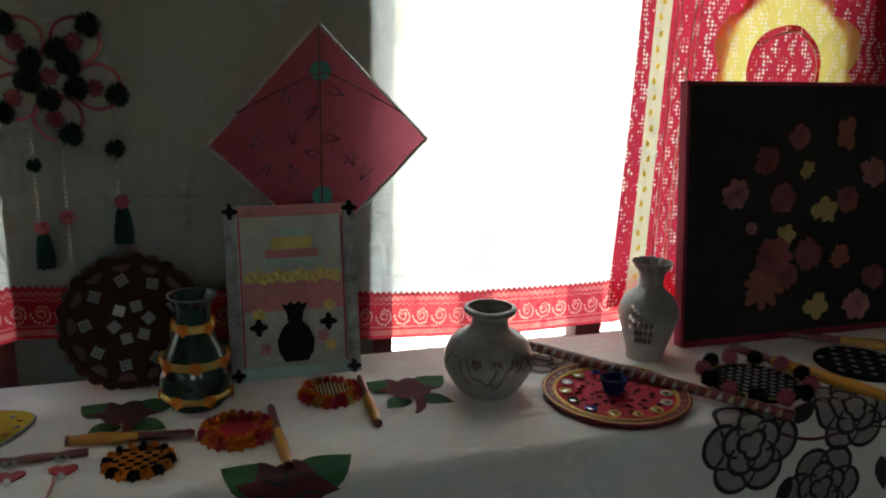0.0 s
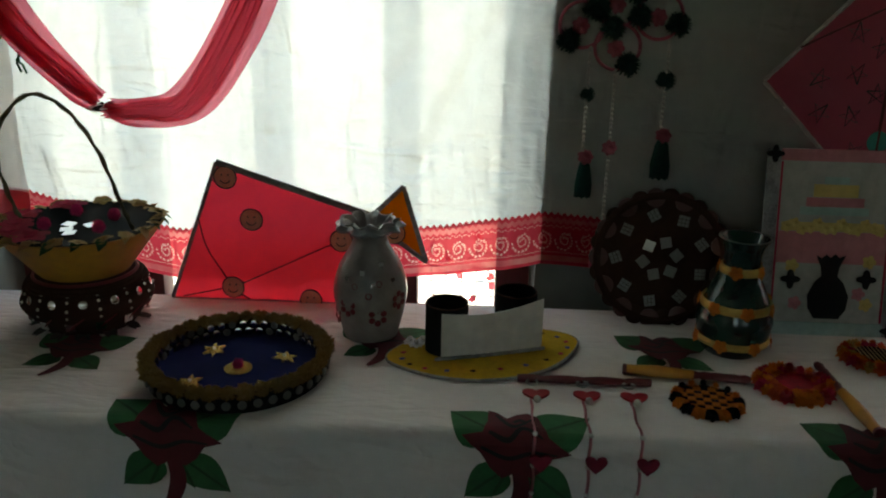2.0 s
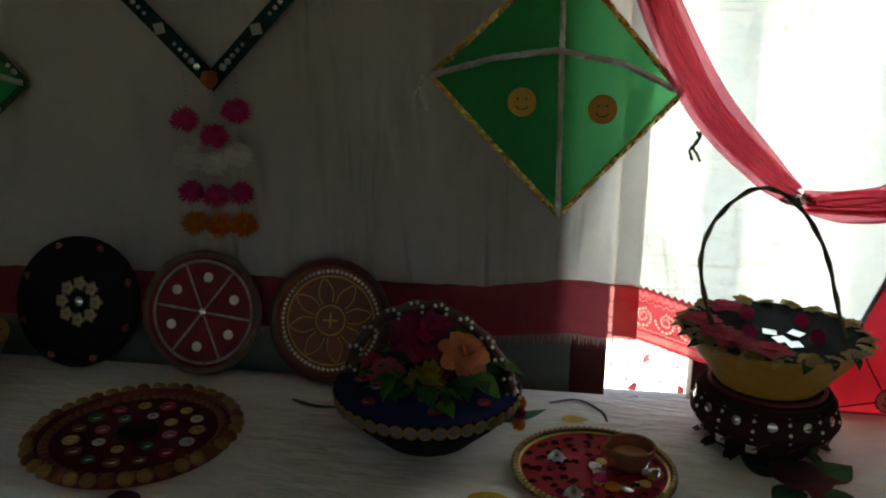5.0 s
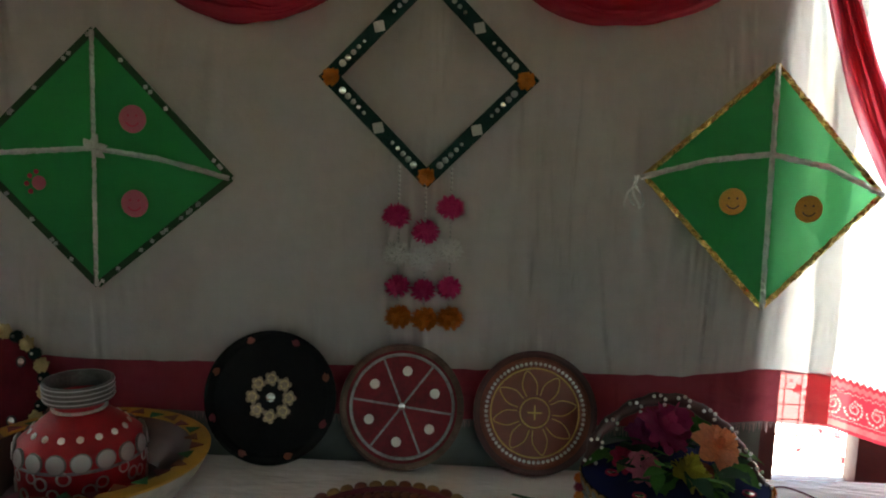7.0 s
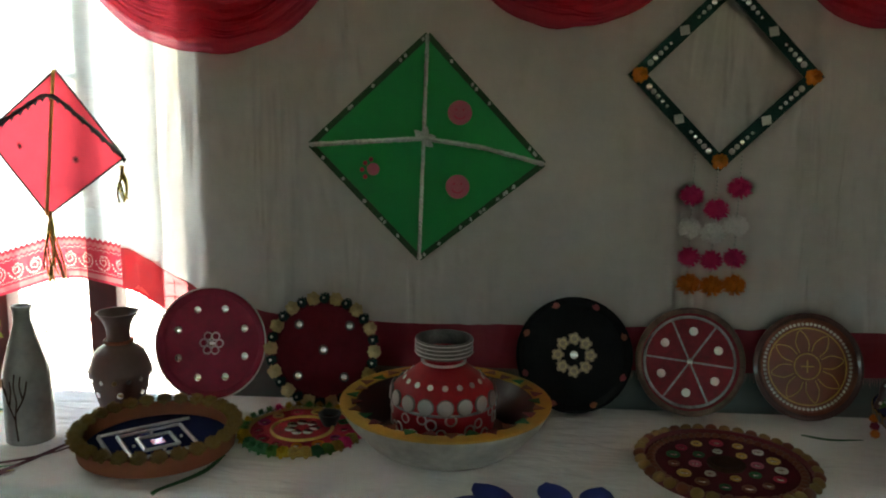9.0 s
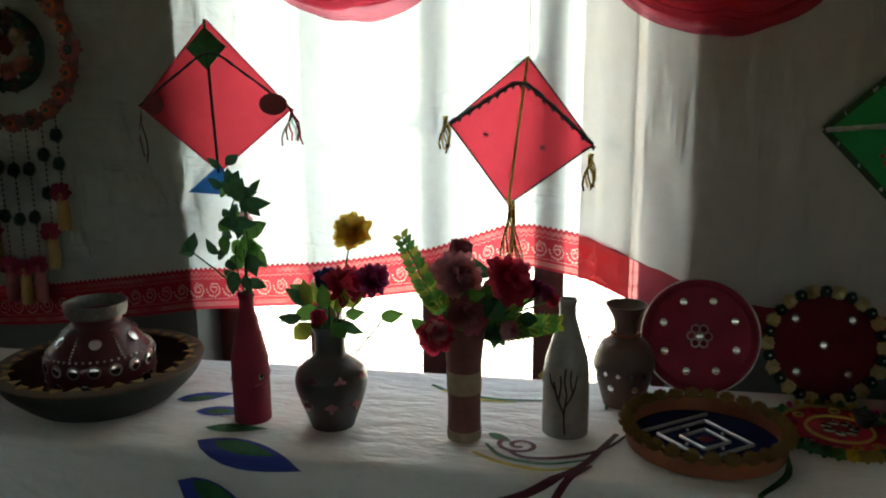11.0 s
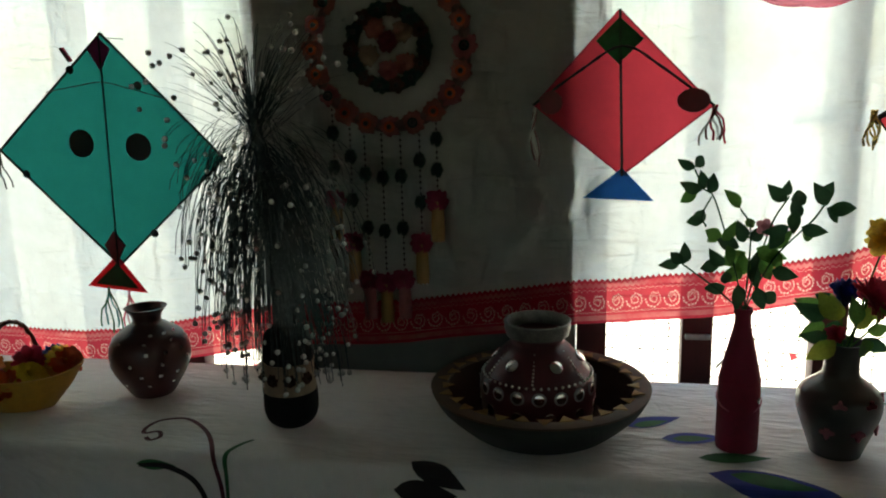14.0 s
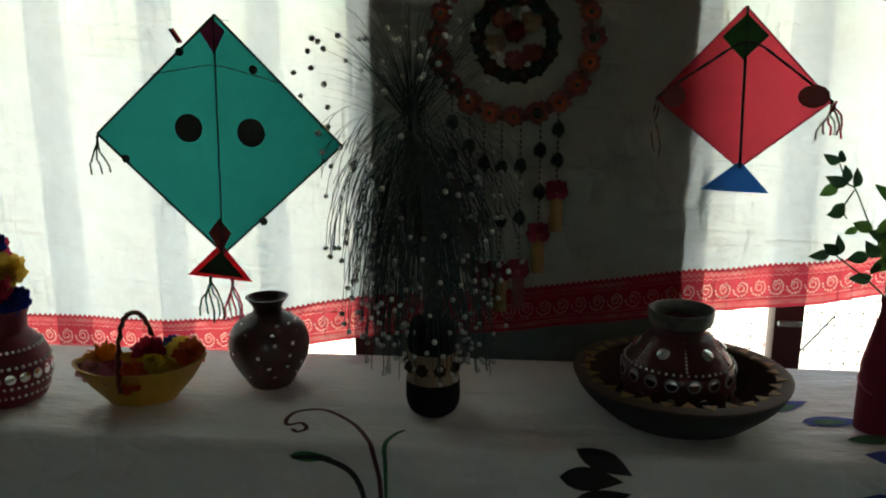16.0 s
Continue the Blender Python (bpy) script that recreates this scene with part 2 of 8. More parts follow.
tagged(part("floor", boxed(X0 - 0.2, X1 + 0.2, BACK - 0.2, WALL + 0.24, -0.1, 0), FLOOR), "worn grey terrazzo floor of the room", "floor", kind="structure")
tagged(part("ceiling", boxed(X0 - 0.2, X1 + 0.2, BACK - 0.2, WALL + 0.24, CEIL, CEIL + 0.12), PLASTER), "plain white plastered ceiling", "ceiling", kind="structure")
bm = bmesh.new()
# unseen windows; the narrow third is added only to brighten the east end
OPENINGS = [(-5.05, -4.45), (-1.25, -0.65), (1.12, 1.42)]
cuts = [X0 - 0.2] + [e for d in OPENINGS for e in d] + [X1 + 0.2]
for a, b in zip(cuts[::2], cuts[1::2]):
    box(bm, a, b, BACK - 0.2, BACK, 0, CEIL)
for a, b in OPENINGS:
    box(bm, a, b, BACK - 0.2, BACK, 0, 1.35)
    box(bm, a, b, BACK - 0.2, BACK, 2.05, CEIL)
tagged(part("wall_south", bm, PLASTER, smooth=False), "plain white plastered wall with three small unseen windows, the east one added for light", "wall", kind="structure")
tagged(part("wall_west", boxed(X0 - 0.2, X0, BACK, WALL, 0, CEIL), PLASTER), "plain white plastered end wall", "wall", kind="structure")
tagged(part("wall_east", boxed(X1, X1 + 0.2, BACK, WALL, 0, CEIL), PLASTER), "plain white plastered end wall", "wall", kind="structure")

bm = bmesh.new()
edges = [X1 + 0.2] + [e for a, b in WINDOWS for e in (b, a)] + [X0 - 0.2]
for a, b in zip(edges[1::2], edges[::2]):
    box(bm, a, b, WALL, WALL + 0.24, 0, CEIL)
for a, b in WINDOWS:
    box(bm, a, b, WALL, WALL + 0.24, 0, SILL)
    box(bm, a, b, WALL, WALL + 0.24, HEAD, CEIL)
tagged(part("wall_north", bm, PAINTED_WALL, smooth=False), "grey-green painted wall with four tall windows behind the curtains", "wall", kind="structure")

for n, (a, b) in enumerate(WINDOWS):
    w = thing(f"window_{n + 1}", "maroon wooden window with narrow uprights and wire mesh outside", "window")
    tagged(w, kind="structure")
    gap = (b - a) / 4
    for i in range(5):
        x = min(max(a + i * gap, a + 0.04), b - 0.04) + (0.01 if i == 2 else 0)
        part("upright", boxed(x - 0.037, x + 0.037, 1.80, 1.86, SILL + 0.03, HEAD - 0.06, bevel=0.004), MAROON_WOOD, w)
    part("head_rail", boxed(a, b, 1.785, 1.855, HEAD - 0.06, HEAD, bevel=0.004), MAROON_WOOD, w)
    part("sill_board", boxed(a, b, 1.775, 1.865, SILL, SILL + 0.03, bevel=0.004), MAROON_WOOD, w)
    for i, z in ((1, 0.80), (2, 1.325), (3, 1.21), (3, 1.47)) if n == 2 else ((1, 0.80), (3, 0.80)):
        x = a + i * gap
        part("tower_bolt", boxed(x - (0.11 if z > 1 else 0.03), x + (-0.03 if z > 1 else 0.03), 1.785, 1.799, z - 0.007, z + 0.007, bevel=0.003), STEEL, w, "dull steel bolt")
    bm = bmesh.new()
    x = a + 0.06
    while x < b - 0.02:
        box(bm, x - 0.0010, x + 0.0010, 1.918, 1.9205, SILL, HEAD)
        x += 0.036
    z = SILL + 0.03
    while z < HEAD:
        box(bm, a, b, 1.9155, 1.918, z - 0.0010, z + 0.0010)
        z += 0.036
    part("wire_mesh", bm, WIRE, w, "rusty wire mesh", smooth=False)["kind"] = "stuff"
    for x in (a + gap * 1.35, a + gap * 3.1):
        stay = boxed(-0.0025, 0.0025, -0.002, 0.002, -0.07, 0.07)
        part("stay_bar", stay, STEEL, w, "thin steel stay", pose(x, 1.89, 0.74, 0, 38, 0))

tagged(part("ground", boxed(-400, 400, 1.94, 800, -0.3, -0.15), CONCRETE), "bare pale concrete ground outside in sunlight", "ground", kind="structure")
verts, faces = [], []
rnd = random.Random(5)
for i in range(330):
    x, y, s = rnd.uniform(-9, -2.5) if i % 6 == 0 else rnd.uniform(-2.5, 4), rnd.uniform(3.0, 4.8), rnd.uniform(0.010, 0.028)
    z = -0.15 + rnd.uniform(0.02, 0.3)
    q = Euler((rnd.uniform(0, 3), rnd.uniform(0, 3), rnd.uniform(0, 3))).to_matrix()
    k = len(verts)
    verts += [Vector((x, y, z)) + q @ Vector(v) * s for v in ((-1, -0.5, 0), (1, -0.5, 0.2), (0.6, 0.8, 0), (-0.6, 0.8, 0.2))]
    faces.append((k, k + 1, k + 2, k + 3))
tagged(put("fallen_blossom", mesh_of("fallen_blossom", verts, faces), mat("red_petals", (0.5, 0.03, 0.05), 0.7)), "low bed of red blossom in the yard outside", "flowers", kind="stuff")


# ---- curtains ----
HEM = [(-6.7, 0.80), (-6.2, 0.807), (-5.8, 0.796), (-5.65, 0.808), (-5.29, 0.877), (-4.9, 0.905), (-4.5, 0.96), (-4.17, 0.98), (-3.9, 1.015), (-3.72, 1.075),
       (-3.65, 1.078), (-3.52, 1.055), (-3.36, 1.0), (-3.15, 0.93), (-2.85, 0.916), (-2.3, 0.924), (-1.65, 0.926), (-1.478, 0.952), (-1.38, 0.942), (-1.26, 0.905), (-1.07, 0.865),
       (-0.8, 0.868), (-0.52, 0.89), (-0.33, 0.925), (-0.2, 0.915), (0.387, 0.864), (0.63, 0.85), (0.97, 0.85), (1.15, 0.866), (1.9, 0.87)]


def recess(x):
    """Over the third window the cloth is blown back towards the uprights."""
    return 0.10 * interp(x, [(-4.5, 0), (-4.35, 0.2), (-4.15, 0.4), (-3.85, 0.85), (-3.72, 1), (-3.5, 1), (-3.36, 0.25), (-3.31, 0)])


CREASES = [(-0.366, 1.43, -0.60, 0.97, 0.020, 0.020), (-0.417, 1.43, -0.66, 1.14, 0.012, 0.016), (-0.38, 1.50, -0.405, 0.93, 0.008, 0.008), (-0.44, 1.50, -0.50, 1.10, 0.008, 0.012),
           (-1.10, 1.6, -1.42, 1.05, 0.010, 0.018), (-0.62, 1.10, -0.95, 1.06, 0.006, 0.012), (0.60, 1.18, 1.35, 1.15, 0.005, 0.009), (0.45, 1.20, 0.62, 0.98, 0.006, 0.012),
           (0.50, 1.02, 0.44, 1.14, 0.007, 0.010), (1.02, 0.92, 1.22, 1.08, 0.006, 0.010), (-4.50, 1.15, -4.66, 1.04, 0.014, 0.016), (-4.52, 1.28, -4.62, 1.05, 0.008, 0.014),
           (-4.30, 1.10, -4.48, 1.00, 0.009, 0.012), (-4.20, 1.22, -4.45, 1.16, 0.006, 0.010), (-4.40, 1.06, -4.22, 0.99, 0.008, 0.010), (-3.9, 1.30, -4.25, 1.42, 0.005, 0.010),
           ]
CREASES += [
           (-5.35, 0.92, -5.60, 1.05, 0.008, 0.012), (-5.40, 1.12, -5.85, 1.02, 0.006, 0.010), (-5.95, 1.22, -6.40, 1.27, 0.005, 0.009), (-6.05, 0.98, -6.35, 1.10, 0.007, 0.011),
           (-2.55, 1.60, -2.62, 1.0, 0.006, 0.014), (-2.35, 1.60, -2.32, 1.0, 0.006, 0.012), (-1.95, 1.62, -2.02, 0.98, 0.007, 0.012), (-1.85, 1.5, -1.72, 1.0, 0.006, 0.012),
           (-3.05, 1.65, -3.16, 1.0, 0.007, 0.014), (-3.25, 1.5, -3.30, 0.96, 0.006, 0.011), (-1.62, 1.30, -1.78, 0.98, 0.008, 0.012), (-1.52, 1.16, -1.70, 0.95, 0.008, 0.010)]


def fold(x, z, seed):
    """How far the hanging cloth bulges towards the room."""
    v = 0.006 * math.sin(21 * x + seed + 1.2 * math.sin(2.1 * z)) * (0.4 + 0.6 * noise.noise(Vector((x * 0.9, 0, seed))) ** 2)
    v += 0.010 * noise.noise(Vector((x * 3.0, z * 0.8, seed)))
    v += 0.004 * noise.noise(Vector((x * 9.0 + z * 5, z * 7.0 - x * 3, seed)))
    v += 0.0022 * noise.noise(Vector((x * 3.5, z * 26.0, seed + 4)))
    for ax, az, bx, bz, deep, wide in CREASES:
        if min(ax, bx) - 0.08 < x < max(ax, bx) + 0.08:
            dx, dz = bx - ax, bz - az
            u = ((x - ax) * dx + (z - az) * dz) / (dx * dx + dz * dz)
            if -0.2 < u < 1.2:
                l = math.hypot(dx, dz)
                d = ((x - ax) * dz - (z - az) * dx) / l + 0.012 * noise.noise(Vector((u * 3, ax, 0)))
                v += 1.4 * deep * math.exp(-((d / wide) ** 2)) * max(0.0, 1 - ((u - 0.5) / 0.7) ** 4) * (0.7 + 0.6 * noise.noise(Vector((u * 4, bx, 2))))
    for cx, way in ((-3.32, -1), (-1.49, 1), (-0.335, -1), (0.385, 1), (-4.5, 1), (-5.27, -1)):
        d = (x - cx) * way
        if 0 < d < 0.45:
            s = d * 0.75 - (z - 0.95) * 0.6
            v += 0.010 * math.sin(34 * s) * max(0, 1 - d / 0.45) * math.exp(-((z - 1.12) / 0.25) ** 2)
        pier = any(a < x < b for a, b in ((-5.265, -4.505), (-3.315, -1.485), (-0.335, 0.385)))
    return min(max(v * (0.6 if pier else 1.0), -0.003), 0.014 if pier else 0.03) - recess(x)


def curtain(x0, x1, y, seed, label, printed=True):
    c = thing("curtain", label, "curtain", group="white curtains along the window wall")
    step, rows = 0.011, 110
    nx = int((x1 - x0) / step)
    verts, faces = [], []
    for i in range(nx + 1):
        x = x0 + (x1 - x0) * i / nx
        low = interp(x, HEM)
        for j in range(rows + 1):
            z = low + (2.28 - low) * (j / rows) ** 1.0
            verts.append((x, y - fold(x, z, seed), z))
    for i in range(nx):
        for j in range(rows):
            k = i * (rows + 1) + j
            faces.append((k, k + rows + 1, k + rows + 2, k + 1))
    put("drape", mesh_of("drape", verts, faces, True), CURTAIN if printed else COTTON, c)
    verts, faces, uvs, rows = [], [], [], 8
    nx = int((x1 - x0) / 0.0065)
    for i in range(nx + 1):
        x = x0 + (x1 - x0) * i / nx
        low = interp(x, HEM)
        tooth = (0.007 if i % 2 else 0.0) if printed else 0.004 * noise.noise(Vector((x * 30, 0, 0)))
        for j in range(rows + 1):
            v = j / rows
            z = low - 0.1 + (0.1 + 0.004 + tooth) * v
            verts.append((x, y - 0.002 - fold(x, max(z, low - 0.02), seed) - 0.006 * (1 - v) * math.sin(17 * x + seed), z))
            uvs.append((x, v))
    for i in range(nx):
        for j in range(rows):
            k = i * (rows + 1) + j
            faces.append((k, k + rows + 1, k + rows + 2, k + 1))
    me = mesh_of("border", verts, faces, True)
    layer = me.uv_layers.new(name="UVMap")
    for loop in me.loops:
        layer.data[loop.index].uv = uvs[loop.vertex_index]
    put("border", me, BORDER if printed else FADED_BORDER, c, "red woven border printed with pale dotted paisleys" if printed else "faded red woven border with a pale fringe")
    if not printed:
        verts, faces, rr, x = [], [], random.Random(31), x0
        while x < x1 - 0.01:
            low, k, l = interp(x, HEM) - 0.1, len(verts), rr.uniform(0.012, 0.024)
            w = rr.uniform(-0.003, 0.003)
            for qx, qz in ((x, low), (x + 0.0022, low), (x + 0.0016 + w, low - l), (x + 0.0008 + w, low - l)):
                verts.append((qx, y - 0.003 - fold(qx, low + 0.08, seed) - 0.006 * math.sin(17 * qx + seed), qz))
            faces.append((k, k + 1, k + 2, k + 3))
            x += 0.0034
        put("fringe", mesh_of("fringe", verts, faces), FRINGE, c, "pale pink thread fringe")["kind"] = "stuff"
    return c


curtain(-1.41, 1.78, CLOTH, 2.0, "white voile curtain with a red paisley border over two windows")
curtain(-3.54, -1.365, CLOTH - 0.010, 7.0, "white cotton curtain with a plain red border hung over the wall", False)
curtain(-6.65, -3.42, CLOTH, 11.0, "white voile curtain with a red paisley border and raised hem")
rod = bmesh.new()
bmesh.ops.create_cone(rod, cap_ends=True, segments=12, radius1=0.012, radius2=0.012, depth=8.6)
tagged(part("curtain_rod", rod, STEEL, m=pose(-2.43, CLOTH - 0.004, 2.29, 0, 90, 0)), "long thin steel rod that carries the curtains", "rod")


# ---- tables and their cloths ----
FRONT, BACKEDGE = 1.135, 1.61


def on_cloth(x, s, lift=0.0):
    """The place s metres from the cloth's front edge: positive on the top, negative down the front."""
    r = 0.014
    if s >= r:
        return Vector((x, FRONT + s, TOP - 0.001 + lift))
    if s <= -r:
        wave = 0.010 * min(1, -s * 3) * (math.sin(8.5 * x) + 0.5 * math.sin(19 * x + 1)) * 0.5
        return Vector((x, FRONT - 0.001 - wave - 0.02 * min(1, -s) - lift, TOP - 0.001 + s))
    a = (s + r) / (2 * r) * math.pi / 2
    return Vector((x, FRONT + r - (r + lift) * math.cos(a), TOP - 0.001 - r + (r + lift) * math.sin(a)))


def tablecloth(x0, x1, lift, label):
    svals = [-0.70 + 0.045 * i for i in range(15)] + [-0.04, -0.02, -0.014, -0.007, 0, 0.007, 0.014, 0.03] + [0.06 + 0.0415 * i for i in range(11)]
    nx = int((x1 - x0) / 0.04)
    verts = [on_cloth(x0 + (x1 - x0) * i / nx, s, lift) for i in range(nx + 1) for s in svals]
    n = len(svals)
    faces = [(i * n + j, (i + 1) * n + j, (i + 1) * n + j + 1, i * n + j + 1) for i in range(nx) for j in range(n - 1)]
    ob = put("tablecloth", mesh_of("tablecloth", verts, faces, True), TABLECLOTH)
    return tagged(ob, label, "tablecloth", "tablecloths on the display tables")


cloth_right = tablecloth(0.47, 1.95, 0.0, "white tablecloth printed with outlined maroon blooms")
cloth_mid = tablecloth(-1.36, 0.48, 0.0025, "white tablecloth painted with red roses and green leaves")
cloth_left = tablecloth(-6.75, -1.34, 0.0, "white tablecloth painted with curling stems and blue leaves")

for x0, x1 in ((0.32, 1.92), (-1.33, 0.30), (-2.98, -1.35), (-4.63, -3.0), (-6.72, -4.65)):
    t = thing("display_table", "plain wooden display table hidden under a white cloth", "table", group="display tables in a row")
    part("tabletop", boxed(x0, x1, FRONT + 0.012, BACKEDGE - 0.01, 0.72, TOP - 0.003), WOOD, t, smooth=False)
    for x in (x0 + 0.05, x1 - 0.05):
        for y in (FRONT + 0.06, BACKEDGE - 0.06):
            part("leg", boxed(x - 0.025, x + 0.025, y - 0.025, y + 0.025, 0, 0.72), WOOD, t, smooth=False)


# ---- organza swags ----
def tube_mesh(pts, radii, seg=10, flat=1.0, ruffle=0.0, seed=0):
    bm = bmesh.new()
    rings = []
    n = len(pts)
    for i, p in enumerate(pts):
        p = Vector(p)
        d = (Vector(pts[min(i + 1, n - 1)]) - Vector(pts[max(i - 1, 0)])).normalized()
        side = d.cross(Vector((0, 1, 0)))
        side = side.normalized() if side.length > 0.05 else Vector((1, 0, 0))
        up = side.cross(d).normalized()
        r = radii[i] if hasattr(radii, "__len__") else radii
        ring = []
        for k in range(seg):
            a = 2 * math.pi * k / seg
            q = r * (1 + ruffle * math.sin(a * 5 + i * 0.35 + seed + math.sin(i * 0.21 + k)))
            ring.append(bm.verts.new(p + side * math.cos(a) * q + up * math.sin(a) * q * flat))
        rings.append(ring)
    for a, b in zip(rings, rings[1:]):
        for k in range(seg):
            bm.faces.new((a[k], a[(k + 1) % seg], b[(k + 1) % seg], b[k]))
    bm.faces.new(rings[0][::-1])
    bm.faces.new(rings[-1])
    return bm


def curve_through(knots, n):
    """A smooth line through the knots."""
    out, k = [], [Vector(p) for p in knots]
    k = [2 * k[0] - k[1]] + k + [2 * k[-1] - k[-2]]
    for i in range(1, len(k) - 2):
        for j in range(n):
            t = j / n
            a, b, c, d = k[i - 1 : i + 3]
            out.append(0.5 * (2 * b + (c - a) * t + (2 * a - 5 * b + 4 * c - d) * t * t + (3 * b - a - 3 * c + d) * t**3))
    return out + [k[-2]]


def swag(knots, r0, seed):
    """A band of organza gathered into pleats along a hanging line."""
    pts = curve_through(knots, 16)
    n, across = len(pts) - 1, 36
    verts, faces = [], []
    for i, p in enumerate(pts):
        d = pts[min(i + 1, n)] - pts[max(i - 1, 0)]
        side = Vector((-d.z, 0, d.x)).normalized()
        if side.z < 0:
            side = -side
        half = r0 * (0.5 + 0.5 * math.sin(math.pi * i / n)) * (1 + 0.05 * math.sin(i * 0.08 + seed) + 0.02 * math.sin(i * 0.23 + 2 * seed))
        for k in range(across + 1):
            v = 2 * k / across - 1
            w = v + 0.04 * math.sin(6 * v + i * 0.05 + seed)
            q = p + side * half * w
            bulge = 0.016 * (1 - v * v) + 0.013 * math.sin(11 * v + seed + 1.4 * math.sin(i * 0.09)) + 0.006 * math.sin(27 * v + 0.9 * math.sin(i * 0.13 + seed)) + 0.010 * noise.noise(Vector((p.x * 9, v * 2.5, seed + p.z * 9)))
            verts.append((q.x, q.y - bulge, q.z))
    for i in range(n):
        for k in range(across):
            a = i * (across + 1) + k
            faces.append((a, a + 1, a + across + 2, a + across + 1))
    return mesh_of("swag", verts, faces, True)


def hung_swag(knots, r0, label, seed):
    t = thing("swag", label, "swag", group="crimson swags over the curtains")
    put("outer_layer", swag(knots, r0, seed), RED_NET, t, "sheer outer organza")
    put("gathered_layer", swag([(x, y - 0.012, z + 0.006 * math.sin(x * 31 + seed)) for x, y, z in knots], r0 * 0.62, seed + 2.3), RED_NET, t, "gathered inner organza")
    return t


hung_swag([(-1.50, 1.60, 1.82), (-1.40, 1.58, 1.50), (-1.30, 1.565, 1.30), (-1.19, 1.56, 1.18), (-1.145, 1.555, 1.148)], 0.034, "crimson organza swag falling to a knot in front of the curtain", 0)
knotted = hung_swag([(-1.13, 1.555, 1.135), (-1.06, 1.555, 1.130), (-0.985, 1.555, 1.150), (-0.915, 1.56, 1.235), (-0.845, 1.57, 1.37), (-0.785, 1.58, 1.57), (-0.74, 1.60, 1.82)], 0.039, "crimson organza swag rising from a knot in front of the curtain", 3)
for x0, x1, low, s in ((-4.40, -3.70, 1.618, 1), (-3.66, -2.86, 1.578, 2), (-2.82, -2.14, 1.635, 4), (-2.17, -1.45, 1.638, 5)):
    knots = [(x0 + (x1 - x0) * u, 1.625, low + 0.012 + 0.45 * abs(2 * u - 1) ** 2.7) for u in (0, 0.15, 0.3, 0.42, 0.5, 0.58, 0.7, 0.85, 1)]
    hung_swag(knots, 0.066, "crimson organza swag looped over the curtain", s)


# ---- craft materials ----
WHITE_CLAY = mat("white_painted_clay", (0.27, 0.25, 0.235), 0.33, var=0.35, coat=0.25, scale=45, bump=0.6)
DARK_GLAZE = mat("dark_brown_glaze", (0.035, 0.030, 0.026), 0.35, coat=0.3, scale=50)
RUSSET = mat("dark_russet_clay", (0.075, 0.022, 0.018), 0.4, coat=0.2, scale=50)
GREY_CLAY = mat("grey_green_clay", (0.034, 0.035, 0.029), 0.7, scale=40)
DULL_OCHRE = mat("dull_ochre_paint", (0.30, 0.17, 0.05), 0.6, scale=50)
# the reflection of a dim room is put into this mirror's colour
DIM_MIRROR = mat("dim_mirror", (0.20, 0.20, 0.19), 0.4, 0.6, var=0.4)
BEAD = mat("pearly_grey_bead", (0.62, 0.64, 0.62), 0.12, coat=0.8, var=0.05)
DUSTY = mat("dusty_rose_felt", (0.26, 0.085, 0.09), 0.9, scale=120)
WINE = mat("wine_red_velvet", (0.20, 0.014, 0.022), 0.8, var=0.4, scale=120)
BROWN_RIM = mat("beaded_brown_braid", (0.15, 0.085, 0.06), 0.6, 0.2, var=0.6, scale=200, bump=0.9)
RED_CUT = mat("bright_red_cut_felt", (0.50, 0.014, 0.045), 0.8, scale=120)
PETAL_WASH = mat("thin_grey_wash", (0.30, 0.265, 0.255), 0.8, var=0.35, scale=60)
OLIVE_YELLOW = mat("olive_yellow_petal", (0.36, 0.31, 0.04), 0.7, thin=0.4)
PALE_CLAY = mat("pale_grey_clay", (0.40, 0.37, 0.33), 0.7, var=0.4, scale=40)
CORD = mat("olive_cord", (0.11, 0.095, 0.055), 0.9, scale=160, bump=0.8)
YELLOW_LEAF = mat("yellow_green_leaf", (0.28, 0.34, 0.06), 0.6, scale=70, thin=0.6)
BLACK_CLOTH = mat("black_velvet", (0.012, 0.0118, 0.0122), 0.95, scale=120)
BLACK_PAINT = mat("black_paint", (0.015, 0.015, 0.015), 0.35, scale=70)
GREEN_GLAZE = mat("bottle_green_glaze", (0.007, 0.032, 0.024), 0.22, coat=0.25, scale=40)
GOLD = mat("gold_lace", (0.62, 0.40, 0.11), 0.38, 0.75, scale=160, bump=0.6)
GOLD_PAPER = mat("gold_foil", (0.75, 0.55, 0.18), 0.25, 0.9, scale=120, bump=0.6)
SILVER = mat("silver_foil", (0.60, 0.60, 0.58), 0.34, 0.95, scale=120, bump=0.9)
MIRROR = mat("mirror_glass", (0.88, 0.88, 0.88), 0.06, 1.0, var=0.05, bump=0.05)
PEARL = mat("pearl_bead", (0.78, 0.75, 0.70), 0.25, coat=0.6, var=0.05)
ORANGE = mat("orange_paper", (0.72, 0.22, 0.02), 0.7, thin=0.4)
ORANGE_DEEP = mat("flame_orange_cloth", (0.62, 0.10, 0.02), 0.8, scale=90)
YELLOW = mat("yellow_felt", (0.62, 0.40, 0.04), 0.85, scale=120)
YELLOW_PETAL = mat("yellow_petal", (0.88, 0.62, 0.12), 0.7, thin=0.58)
RED_PAINT = mat("red_paint", (0.42, 0.012, 0.02), 0.45, scale=60)
RED_FELT = mat("red_brocade", (0.45, 0.012, 0.03), 0.8, var=0.5, scale=140)
MAROON = mat("maroon_paint", (0.17, 0.012, 0.02), 0.5, scale=60)
DARK_RED = mat("dark_red_velvet", (0.10, 0.008, 0.014), 0.85, sheen=0.05, scale=90)
